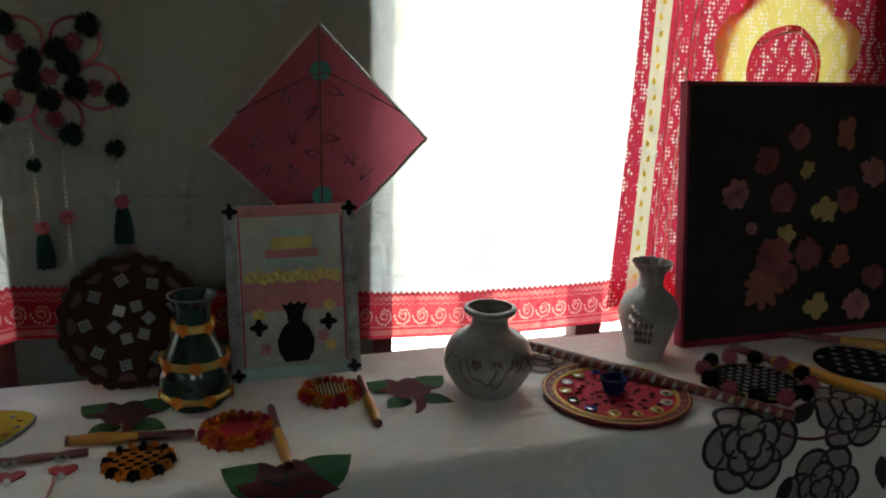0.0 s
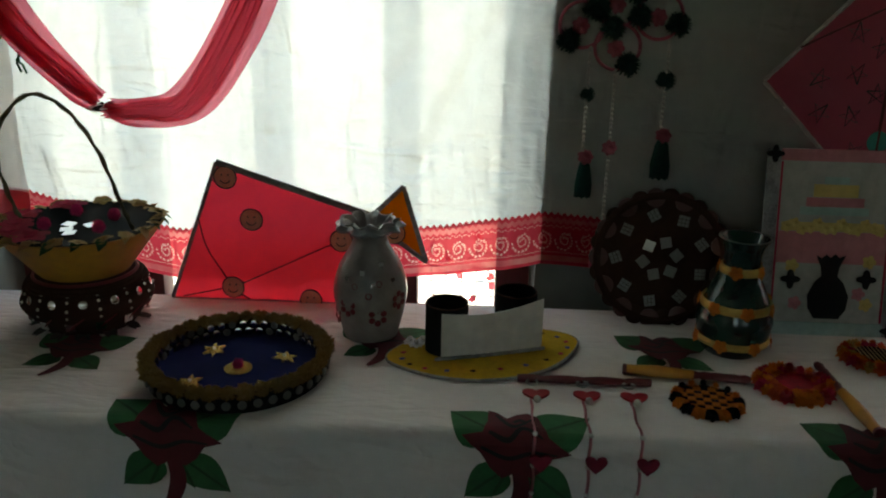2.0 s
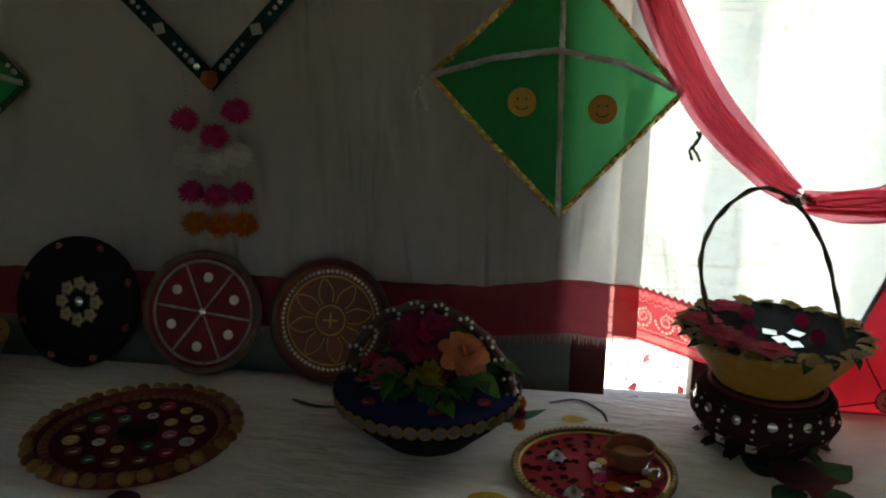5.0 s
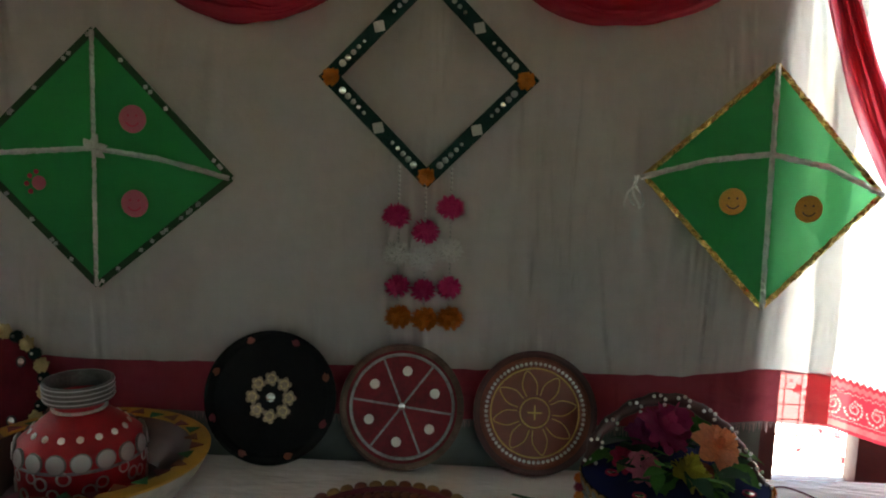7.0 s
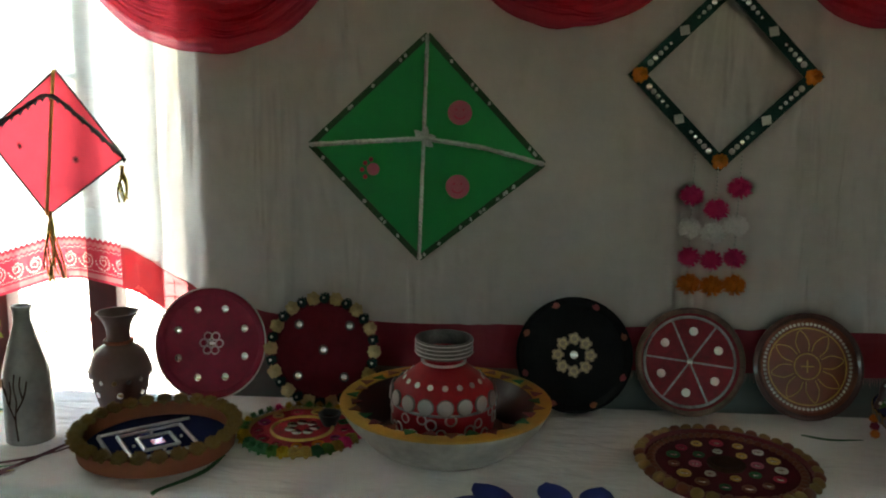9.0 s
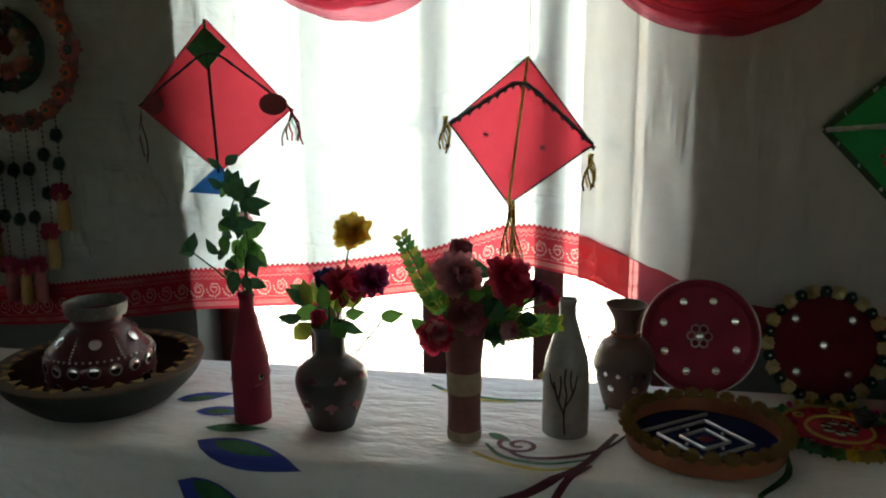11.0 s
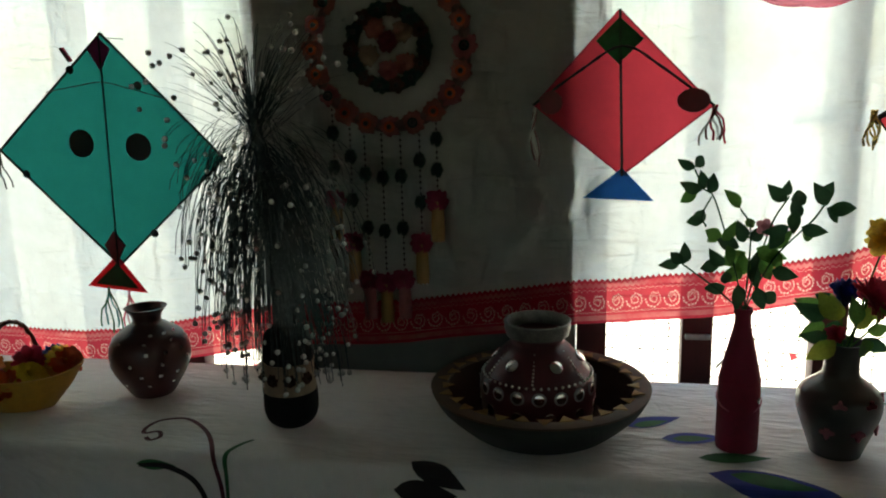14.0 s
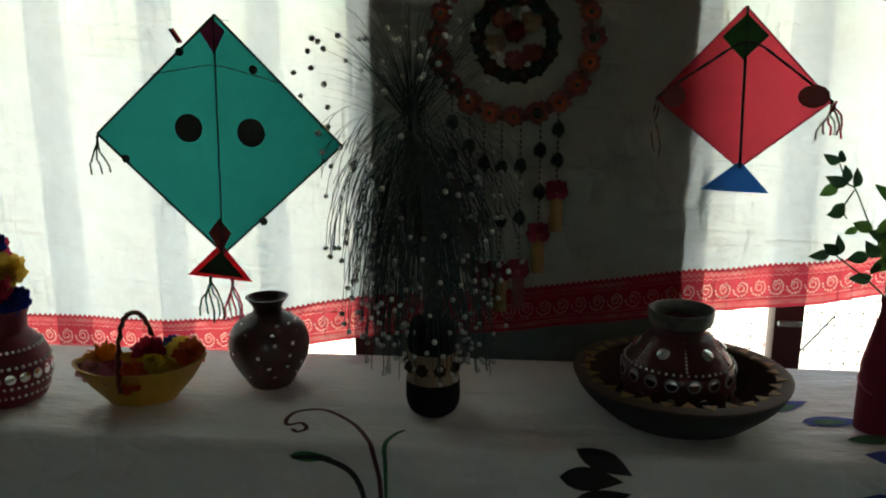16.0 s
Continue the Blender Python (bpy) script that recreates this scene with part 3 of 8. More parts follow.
CRIMSON_CLOTH = mat("crimson_cloth", (0.25, 0.012, 0.04), 0.75, scale=110)
BROWN = mat("brown_felt", (0.045, 0.02, 0.013), 0.9, scale=110)
TERRACOTTA = mat("terracotta", (0.30, 0.095, 0.045), 0.8, scale=50)
BRONZE = mat("copper_brown_paint", (0.20, 0.048, 0.018), 0.5, 0.0, scale=60)
BLUE_VELVET = mat("navy_velvet", (0.010, 0.015, 0.075), 0.9, sheen=0.03, scale=110)
BLUE_PAINT = mat("cobalt_paint", (0.02, 0.05, 0.35), 0.5)
PINK = mat("pink_wool", (0.52, 0.14, 0.19), 0.9, scale=160, bump=0.8)
MAGENTA = mat("magenta_wool", (0.72, 0.04, 0.19), 0.9, scale=160, bump=0.8)
PALE_PINK = mat("pale_pink_petal", (0.62, 0.26, 0.30), 0.7, thin=0.58)
RED_PETAL = mat("crimson_petal", (0.56, 0.045, 0.10), 0.7, thin=0.58)
PURPLE = mat("plum_petal", (0.32, 0.04, 0.15), 0.7, thin=0.58)
WHITE_WOOL = mat("white_wool", (0.92, 0.86, 0.83), 0.9, scale=160, bump=0.8)
DARK_GREEN = mat("dark_green_wool", (0.008, 0.035, 0.03), 0.9, scale=160, bump=0.8)
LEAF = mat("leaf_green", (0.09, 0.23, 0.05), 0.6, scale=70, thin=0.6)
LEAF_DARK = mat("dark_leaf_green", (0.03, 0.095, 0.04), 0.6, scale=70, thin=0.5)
CREAM = mat("cream_crochet", (0.62, 0.47, 0.24), 0.9, scale=150, bump=0.8)
WOOL_GOLD = mat("gold_crochet_wool", (0.36, 0.22, 0.055), 0.55, 0.35, var=0.6, scale=190, bump=1.0)
BROWN_CLAY = mat("burnt_brown_clay", (0.10, 0.050, 0.038), 0.45, scale=50)
CARD = mat("white_card", (0.72, 0.70, 0.65), 0.8, scale=40)
STICK_MAROON = mat("lacquered_maroon_wood", (0.14, 0.02, 0.02), 0.35, coat=0.3)
STICK_YELLOW = mat("yellow_lacquered_wood", (0.58, 0.27, 0.035), 0.35, coat=0.3)
GREY_LACE = mat("grey_silver_lace", (0.33, 0.33, 0.34), 0.6, 0.2, var=0.6, scale=200, bump=0.8)
FIBRE = mat("grey_plastic_fibre", (0.055, 0.08, 0.085), 0.25, 0.2)
PASTEL_PINK = mat("pastel_pink_paper", (0.60, 0.24, 0.26), 0.85)
PASTEL_BLUE = mat("pastel_blue_paper", (0.38, 0.52, 0.48), 0.85)
PASTEL_YELLOW = mat("pastel_yellow_paper", (0.70, 0.54, 0.20), 0.85)
TEAL_PAPER = mat("teal_paper", (0.05, 0.28, 0.25), 0.7)
PAINT_ROSE = mat("dark_red_fabric_paint", (0.11, 0.014, 0.02), 0.8, var=0.5, scale=50)
PAINT_GREEN = mat("green_fabric_paint", (0.03, 0.14, 0.05), 0.8, var=0.5, scale=50)
PAINT_BLUE = mat("blue_fabric_paint", (0.03, 0.05, 0.30), 0.8)
PAINT_MAROON = mat("maroon_fabric_paint", (0.10, 0.012, 0.025), 0.8)
PAINT_BLACK = mat("black_fabric_paint", (0.02, 0.015, 0.015), 0.8)
PAINT_YELLOW = mat("yellow_fabric_paint", (0.60, 0.44, 0.05), 0.8)
OCHRE = mat("ochre_paint", (0.52, 0.27, 0.035), 0.55)
KITE_GREEN = sheer("green_kite_paper", (0.06, 0.44, 0.15), see=0.14, glow=0.55, tint=(0.30, 0.85, 0.42))
KITE_PINK = sheer("pink_kite_paper", (0.62, 0.14, 0.20), see=0.07, glow=0.6, tint=(0.9, 0.2, 0.25))
KITE_RED = sheer("red_kite_paper", (0.72, 0.06, 0.09), see=0.07, glow=0.65, tint=(0.9, 0.06, 0.1))
KITE_TEAL = sheer("teal_kite_paper", (0.015, 0.24, 0.205), see=0.04, glow=0.5, tint=(0.02, 0.6, 0.5))
KITE_BLUE = sheer("blue_kite_paper", (0.10, 0.33, 0.62), see=0.08, glow=0.65, tint=(0.1, 0.35, 0.8))
KITE_ORANGE = sheer("orange_kite_paper", (0.75, 0.30, 0.02), see=0.05, glow=0.5)
KITE_FACE = mat("tan_paper", (0.74, 0.40, 0.28), 0.8, thin=0.3)
KITE_ROSE = sheer("rose_red_kite_paper", (0.82, 0.15, 0.22), see=0.14, glow=0.66, tint=(0.95, 0.22, 0.32))
CANVAS_BLACK = mat("dull_black_canvas", (0.030, 0.027, 0.027), 0.9, scale=160, bump=0.6)
# a bright reflection is put into the colour; clear glass would mirror the dark
BRIGHT_MIRROR = mat("bright_reflection_mirror", (0.44, 0.43, 0.41), 0.35, 0.45, var=0.2, scale=90)
RIM_BROWN = mat("umber_painted_rim", (0.085, 0.05, 0.028), 0.6, var=0.4, scale=60)
DARK_MAROON = mat("dark_maroon_paint", (0.085, 0.010, 0.014), 0.4, coat=0.2, scale=60)
TARNISHED = mat("tarnished_silver", (0.20, 0.195, 0.18), 0.4, 0.8, var=0.5, scale=190, bump=0.9)
SALMON = mat("faded_salmon_felt", (0.30, 0.105, 0.085), 0.9, scale=120, bump=0.7)
ROPE_PINK = mat("dusky_magenta_wool", (0.27, 0.03, 0.07), 0.9, scale=160, bump=0.8)
PALE_FELT = mat("faded_cream_felt", (0.26, 0.19, 0.14), 0.9, scale=120)
PEACH = mat("peach_petal", (0.75, 0.27, 0.13), 0.7, thin=0.4)
ROSE_CLAY = mat("dull_rose_clay", (0.22, 0.07, 0.06), 0.6, var=0.4, scale=60)
SAND_BAND = mat("sand_paint", (0.34, 0.25, 0.17), 0.8, var=0.4)
BANDHANI_RED = sheer("red_tie_dyed_cotton", (0.60, 0.03, 0.07), see=0.1, glow=0.6, tint=(0.75, 0.08, 0.12), pattern=bandhani)
BANDHANI_YELLOW = sheer("yellow_tie_dyed_cotton", (0.90, 0.72, 0.22), see=0.12, glow=0.65, tint=(0.95, 0.8, 0.3), pattern=bandhani)
CREAM_STRIPE = sheer("cream_printed_cotton", (0.80, 0.70, 0.52), see=0.12, glow=0.6)

# ---- shapes ----
def lathe(profile, n=40, lobes=0, amp=0.0, start=0.0):
    """A turned form; lobes and amp flute it above the height start."""
    bm = bmesh.new()
    rings = []
    for r, z in profile:
        if r <= 1e-5:
            rings.append([bm.verts.new((0, 0, z))])
            continue
        k = amp if z >= start else 0.0
        rings.append([bm.verts.new((r * (1 + k * math.sin(lobes * a)) * math.cos(a), r * (1 + k * math.sin(lobes * a)) * math.sin(a), z + k * 0.02 * math.cos(lobes * a))) for a in (2 * math.pi * i / n for i in range(n))])
    for a, b in zip(rings, rings[1:]):
        for i in range(n):
            j = (i + 1) % n
            if len(a) == 1 and len(b) == 1:
                break
            if len(a) == 1:
                bm.faces.new((a[0], b[j], b[i]))
            elif len(b) == 1:
                bm.faces.new((a[i], a[j], b[0]))
            else:
                bm.faces.new((a[i], a[j], b[j], b[i]))
    bmesh.ops.recalc_face_normals(bm, faces=bm.faces)
    return bm


def smooth_profile(knots, n=5):
    return [(max(0, p.x), p.z) for p in curve_through([(r, 0, z) for r, z in knots], n)]


def vessel(knots, wall=0.004, depth=0.6):
    """A turned pot from its outer line: foot, swelling, neck and lip, hollow inside."""
    out = smooth_profile(knots)
    low = knots[0][1] + (knots[-1][1] - knots[0][1]) * (1 - depth)
    inner = [(max(r - wall, 0.003), z) for r, z in reversed(out) if z > low]
    return [(0, knots[0][1])] + out + inner + [(0, low)]


def torus(R, r, n=36, m=8):
    return lathe([(R + r * math.cos(2 * math.pi * i / m), r * math.sin(2 * math.pi * i / m)) for i in range(m + 1)], n)


def slab(outline, thick, y=0.0):
    """A flat plate in x and z with its front at -y."""
    bm = bmesh.new()
    f = bm.faces.new([bm.verts.new((x, y, z)) for x, z in outline])
    r = bmesh.ops.extrude_face_region(bm, geom=[f])
    bmesh.ops.translate(bm, verts=[v for v in r["geom"] if isinstance(v, bmesh.types.BMVert)], vec=(0, -thick, 0))
    bmesh.ops.recalc_face_normals(bm, faces=bm.faces)
    return bm


def flat_plate(outline, thick):
    """A flat plate lying in x and y, thick upwards."""
    bm = bmesh.new()
    f = bm.faces.new([bm.verts.new((x, y, 0)) for x, y in outline])
    r = bmesh.ops.extrude_face_region(bm, geom=[f])
    bmesh.ops.translate(bm, verts=[v for v in r["geom"] if isinstance(v, bmesh.types.BMVert)], vec=(0, 0, thick))
    bmesh.ops.recalc_face_normals(bm, faces=bm.faces)
    return bm


def bar(a, b, r, n=8, r2=None):
    a, b = Vector(a), Vector(b)
    bm = bmesh.new()
    bmesh.ops.create_cone(bm, cap_ends=True, segments=n, radius1=r, radius2=r2 or r, depth=(b - a).length)
    bmesh.ops.transform(bm, verts=bm.verts, matrix=Matrix.Translation((a + b) / 2) @ (b - a).to_track_quat("Z", "Y").to_matrix().to_4x4())
    return bm


def strip(a, b, w, thick=0.002):
    """A flat tape in x and z from a to b."""
    dx, dz = b[0] - a[0], b[1] - a[1]
    l = math.hypot(dx, dz)
    px, pz = -dz / l * w / 2, dx / l * w / 2
    return slab([(a[0] + px, a[1] + pz), (a[0] - px, a[1] - pz), (b[0] - px, b[1] - pz), (b[0] + px, b[1] + pz)], thick)


def petal(bm, length, width, lift, cup, turn, base=0.12):
    """One curved petal that grows from the middle."""
    rows = []
    for i in range(5):
        u = i / 4
        w = width * (0.35 + 0.65 * math.sin(math.pi * min(1, u * 0.78 + 0.12))) * (1 if u < 0.9 else 0.7)
        r, z = length * (base + (1 - base) * u), lift * u - cup * u * u
        if i == 0:
            r, w = 0.0, 0.0
        rows.append([bm.verts.new(Matrix.Rotation(turn, 3, "Z") @ Vector((r, s * w, z + 0.18 * width * abs(s)))) for s in (-0.5, 0, 0.5)])
    for a, b in zip(rows, rows[1:]):
        for k in (0, 1):
            bm.faces.new((a[k], a[k + 1], b[k + 1], b[k]))


def make_blossom(layers):
    bm = bmesh.new()
    for count, length, width, lift, cup, off in layers:
        for i in range(count):
            petal(bm, length, width, lift, cup, 2 * math.pi * i / count + off + 0.1 * math.sin(i * 3.1))
    bmesh.ops.remove_doubles(bm, verts=bm.verts, dist=1e-4)
    return bm


def make_pom(seed=3):
    """A ball of cut wool: many thin yarn ends on a small core."""
    rr, bm = random.Random(seed), bmesh.new()
    bmesh.ops.create_icosphere(bm, subdivisions=2, radius=0.72)
    for i in range(260):
        z = 1 - 2 * (i + 0.5) / 260
        a = i * 2.39996
        d = Vector((math.sqrt(1 - z * z) * math.cos(a), math.sqrt(1 - z * z) * math.sin(a), z))
        d = (d + Vector((rr.uniform(-1, 1), rr.uniform(-1, 1), rr.uniform(-1, 1))) * 0.16).normalized()
        side = d.orthogonal().normalized()
        side = (Matrix.Rotation(rr.uniform(0, 6.28), 3, d) @ side) * 0.085
        tip = d * rr.uniform(0.86, 1.14)
        bm.faces.new([bm.verts.new(q) for q in (d * 0.55 - side, d * 0.55 + side, tip + side * 0.6, tip - side * 0.6)])
    return bm


def make_carnation(seed=9):
    """A full cloth flower of crowded, uneven petals."""
    rr, bm = random.Random(seed), bmesh.new()
    for count, length, lift in ((11, 1.0, 0.05), (11, 0.97, 0.30), (10, 0.90, 0.58), (9, 0.74, 0.82), (7, 0.5, 0.98)):
        for i in range(count):
            petal(bm, length * rr.uniform(0.82, 1.1), rr.uniform(0.45, 0.68), lift * rr.uniform(0.8, 1.2), rr.uniform(0.05, 0.3), 6.2832 * (i + rr.uniform(-0.3, 0.3)) / count + lift * 3)
    bmesh.ops.remove_doubles(bm, verts=bm.verts, dist=1e-4)
    for v in bm.verts:
        v.co += Vector((rr.uniform(-1, 1), rr.uniform(-1, 1), rr.uniform(-1, 1))) * 0.035
    return bm


def make_leaf():
    bm = bmesh.new()
    rows = []
    for i in range(7):
        u = i / 6
        w = 0.30 * math.sin(math.pi * u ** 0.8) + 0.01
        rows.append([bm.verts.new((u, s * w, 0.08 * abs(s) * w * 4 - 0.25 * u * u)) for s in (-1, 0, 1)])
    for a, b in zip(rows, rows[1:]):
        for k in (0, 1):
            bm.faces.new((a[k], a[k + 1], b[k + 1], b[k]))
    return bm


def make_scallop():
    bm = lathe([(0, 0), (1, 0), (1.05, 0.25), (0.85, 0.62), (0.4, 0.85), (0, 0.9)], 14)
    return bm


def star(n, inner):
    return [((inner if i % 2 else 1) * math.sin(math.pi * i / n), (inner if i % 2 else 1) * math.cos(math.pi * i / n)) for i in range(2 * n)]


SHAPES = {
    "coin": lambda: lathe([(0, 0), (1, 0), (1, 0.22), (0.9, 0.3), (0, 0.3)], 18),
    "ring": lambda: torus(0.82, 0.18, 20, 6),
    "tile": lambda: boxed(-1, 1, -1, 1, 0, 0.3),
    "ball": lambda: lathe([(math.sin(math.pi * i / 8), -math.cos(math.pi * i / 8)) for i in range(9)], 12),
    "pom": make_pom,
    "rose": lambda: make_blossom([(7, 1.0, 0.75, 0.25, 0.35, 0), (6, 0.75, 0.62, 0.55, 0.3, 0.4), (5, 0.5, 0.5, 0.75, 0.2, 0.9), (4, 0.3, 0.36, 0.85, 0.1, 0.2)]),
    "daisy": lambda: make_blossom([(10, 1.0, 0.42, 0.15, 0.2, 0), (9, 0.75, 0.34, 0.3, 0.15, 0.3)]),
    "five": lambda: make_blossom([(5, 1.0, 0.85, 0.2, 0.15, 0), (5, 0.5, 0.4, 0.35, 0.1, 0.5)]),
    "carnation": make_carnation,
    "leaf": make_leaf,
    "scallop": make_scallop,
    "star": lambda: flat_plate(star(6, 0.45), 0.25),
    "clover": lambda: flat_plate([((0.76 + 0.24 * math.cos(4 * a)) * math.cos(a), (0.76 + 0.24 * math.cos(4 * a)) * math.sin(a)) for a in (2 * math.pi * i / 48 for i in range(48))], 0.3),
    "triangle": lambda: flat_plate([(-1, 0), (1, 0), (0, 1.6)], 0.2),
}
MESHES = {}


def stamp(name, shape, material, parent, m, label=""):
    key = (shape, material.name)
    if key not in MESHES:
        me = bpy.data.meshes.new(shape)
        bm = SHAPES[shape]()
        bm.normal_update()
        bm.to_mesh(me)
        bm.free()
        me.shade_smooth()
        me.set_sharp_from_angle(angle=radians(50))
        me.materials.append(material)
        MESHES[key] = me
    ob = put(name, MESHES[key], None, parent, label, m)
    return ob


def at(x, y, z, s=1.0, rx=0, ry=0, rz=0, sz=None):
    return pose(x, y, z, rx, ry, rz) @ Matrix.Diagonal((s, s, sz or s, 1))


def around(n, r, off=0.0):
    return [(r * math.cos(2 * math.pi * i / n + off), r * math.sin(2 * math.pi * i / n + off), math.degrees(2 * math.pi * i / n + off)) for i in range(n)]


# ---- painted cloth motifs ----
from mathutils import geometry


def painted(name, outline, material, cloth, lift, level=0):
    """A flat painted shape that follows the cloth over the table's edge."""
    lift += 0.0016 + 0.0006 * level
    tris = geometry.tessellate_polygon([[Vector((x, s, 0)) for x, s in outline]])
    bm = bmesh.new()
    vs = [bm.verts.new((x, s, 0)) for x, s in outline]
    for t in tris:
        try:
            bm.faces.new([vs[i] for i in t])
        except ValueError:
            pass
    for s in (-0.24, -0.18, -0.12, -0.08, -0.05, -0.03, -0.014, -0.007, 0, 0.007, 0.014):
        bmesh.ops.bisect_plane(bm, geom=bm.verts[:] + bm.edges[:] + bm.faces[:], plane_co=(0, s, 0), plane_no=(0, 1, 0))
    x0, x1 = min(p[0] for p in outline), max(p[0] for p in outline)
    k = math.ceil(x0 / 0.03)
    while k * 0.03 < x1:
        bmesh.ops.bisect_plane(bm, geom=bm.verts[:] + bm.edges[:] + bm.faces[:], plane_co=(k * 0.03, 0, 0), plane_no=(1, 0, 0))
        k += 1
    for v in bm.verts:
        v.co = on_cloth(v.co.x, v.co.y, lift)
    bmesh.ops.recalc_face_normals(bm, faces=bm.faces)
    return part(name, bm, material, cloth, smooth=False)


def stroke(name, knots, w, material, cloth, lift, level=0, taper=True):
    pts = curve_through([(x, s, 0) for x, s in knots], 8)
    n = len(pts) - 1
    verts, faces = [], []
    for i, p in enumerate(pts):
        d = (pts[min(i + 1, n)] - pts[max(i - 1, 0)]).normalized()
        k = w / 2 * (0.35 + 0.65 * math.sin(math.pi * min(1, 0.15 + i / n * 0.85)) if taper else 1)
        for sgn in (1, -1):
            verts.append(on_cloth(p.x - d.y * k * sgn, p.y + d.x * k * sgn, lift + 0.0018 + 0.0006 * level))
        if i:
            faces.append((2 * i - 2, 2 * i - 1, 2 * i + 1, 2 * i))
    return put(name, mesh_of(name, verts, faces), material, cloth)


def petal_outline(x, s, length, width, turn, n=8):
    c, d = math.cos(turn), math.sin(turn)
    out = []
    for i in range(2 * n):
        u = i / n if i <= n else (2 * n - i) / n
        w = width / 2 * math.sin(math.pi * u ** 0.75) * (1 if i <= n else -1)
        out.append((x + c * u * length - d * w, s + d * u * length + c * w))
    return out


def painted_rose(x, s, k, lift):
    q, e = 0.057 * k, 0.054 * k
    def spot(u, v):
        return (x + q * u, s + e * v)
    for (au, av), (bu, bv), w in (((-0.35, 0.05), (-1.4, 0.95), 0.085), ((0.3, 0.1), (1.5, 0.85), 0.085), ((-0.2, -0.6), (-1.05, -1.35), 0.06), ((0.2, -0.6), (1.2, -1.45), 0.06), ((-0.2, -0.7), (-0.5, -1.35), 0.03), ((0.2, -0.7), (0.45, -1.4), 0.03)):
        a, b = spot(au, av), spot(bu, bv)
        l, d = math.hypot(b[0] - a[0], b[1] - a[1]), math.atan2(b[1] - a[1], b[0] - a[0])
        painted("painted_leaf", petal_outline(a[0], a[1], l, w * 0.8 * k, d), PAINT_GREEN, cloth_mid, lift)
        stroke("painted_vein", [a, ((a[0] * 0.4 + b[0] * 0.6), (a[1] * 0.4 + b[1] * 0.6)), b], 0.004 * k, LEAF_DARK, cloth_mid, lift, 1)
    stroke("painted_stem", [spot(0, -0.5), spot(0.12, -1.1), spot(0.0, -1.6), spot(-0.25, -2.0)], 0.02 * k, PAINT_ROSE, cloth_mid, lift, 2)
    tips = ((-0.6, 1.0), (-0.42, 0.92), (-0.22, 0.68), (0.0, 0.86), (0.22, 0.93), (0.42, 0.78), (0.5, 0.45), (0.62, 0.12), (1.1, -0.22), (0.72, -0.34), (0.55, -0.62), (0.3, -0.82), (0.0, -0.7), (-0.3, -0.85), (-0.55, -0.6), (-0.75, -0.25), (-1.15, 0.12), (-0.72, 0.2), (-0.62, 0.55))
    painted("painted_rose", [spot(*p) for p in tips], PAINT_ROSE, cloth_mid, lift, 3)
    for line in (((-0.45, 0.8), (-0.1, 0.35), (0.35, 0.7)), ((-0.6, 0.2), (-0.2, 0.05), (0.1, 0.3), (0.5, 0.1)), ((-0.75, -0.1), (-0.2, -0.35), (0.3, -0.2), (0.8, -0.25)), ((-0.1, 0.5), (0.05, 0.6), (0.15, 0.5), (0.05, 0.4))):
        stroke("painted_fold", [spot(*p) for p in line], 0.006 * k, PAINT_BLACK, cloth_mid, lift, 4)


for x, s in ((0.395, 0.275), (-0.12, 0.30), (-0.62, 0.30), (-1.14, 0.22), (0.13, -0.005), (-0.39, -0.01), (-0.90, -0.015)):
    painted_rose(x, s, 1.0 if s > 0.1 else 1.25, 0.0025)


def painted_bloom(x, s, k):
    for ring, count, r in ((0, 6, 0.058), (1, 5, 0.033), (2, 3, 0.013)):
        for i in range(count):
            a = 2 * math.pi * i / count + ring * 0.4
            px, ps = x + k * r * math.cos(a), s + k * r * math.sin(a)
            q = k * (0.044, 0.030, 0.018)[ring]
            out = [(px + q * math.cos(b), ps + q * math.sin(b)) for b in (2 * math.pi * j / 12 for j in range(12))]
            painted("painted_petal", out, PETAL_WASH, cloth_right, 0, ring * 2)
            stroke("petal_outline", [(px + q * math.cos(a + b), ps + q * math.sin(a + b)) for b in (-1.9, -1.2, -0.5, 0.2, 0.9, 1.6, 2.0)], 0.010 * k, PAINT_BLACK, cloth_right, 0, ring * 2 + 1)


for x, s, k in ((0.98, -0.05, 1.0), (1.22, -0.005, 0.9), (1.16, -0.17, 0.9), (0.72, 0.36, 0.75), (1.45, -0.1, 1.0)):
    painted_bloom(x, s, k)
for x, s, a in ((1.07, -0.02, 0.6), (1.08, -0.13, 4.4), (1.30, -0.12, 5.0), (1.33, 0.02, 0.3)):
    painted("painted_leaf", petal_outline(x, s, 0.085, 0.035, a), PAINT_BLACK, cloth_right, 0, 1)
stroke("painted_stem", [(1.0, -0.02), (1.12, -0.06), (1.25, -0.05), (1.4, -0.08)], 0.007, PAINT_MAROON, cloth_right, 0, 1)


def curl(x, s, r, turns, material, w=0.008, start=0.0, flip=1, level=0):
    pts = [(x + flip * r * (1 - 0.85 * i / 24) * math.cos(start + turns * 2 * math.pi * i / 24), s + r * 0.8 * (1 - 0.85 * i / 24) * math.sin(start + turns * 2 * math.pi * i / 24)) for i in range(25)]
    stroke("painted_curl", pts, w, material, cloth_left, 0, level, False)


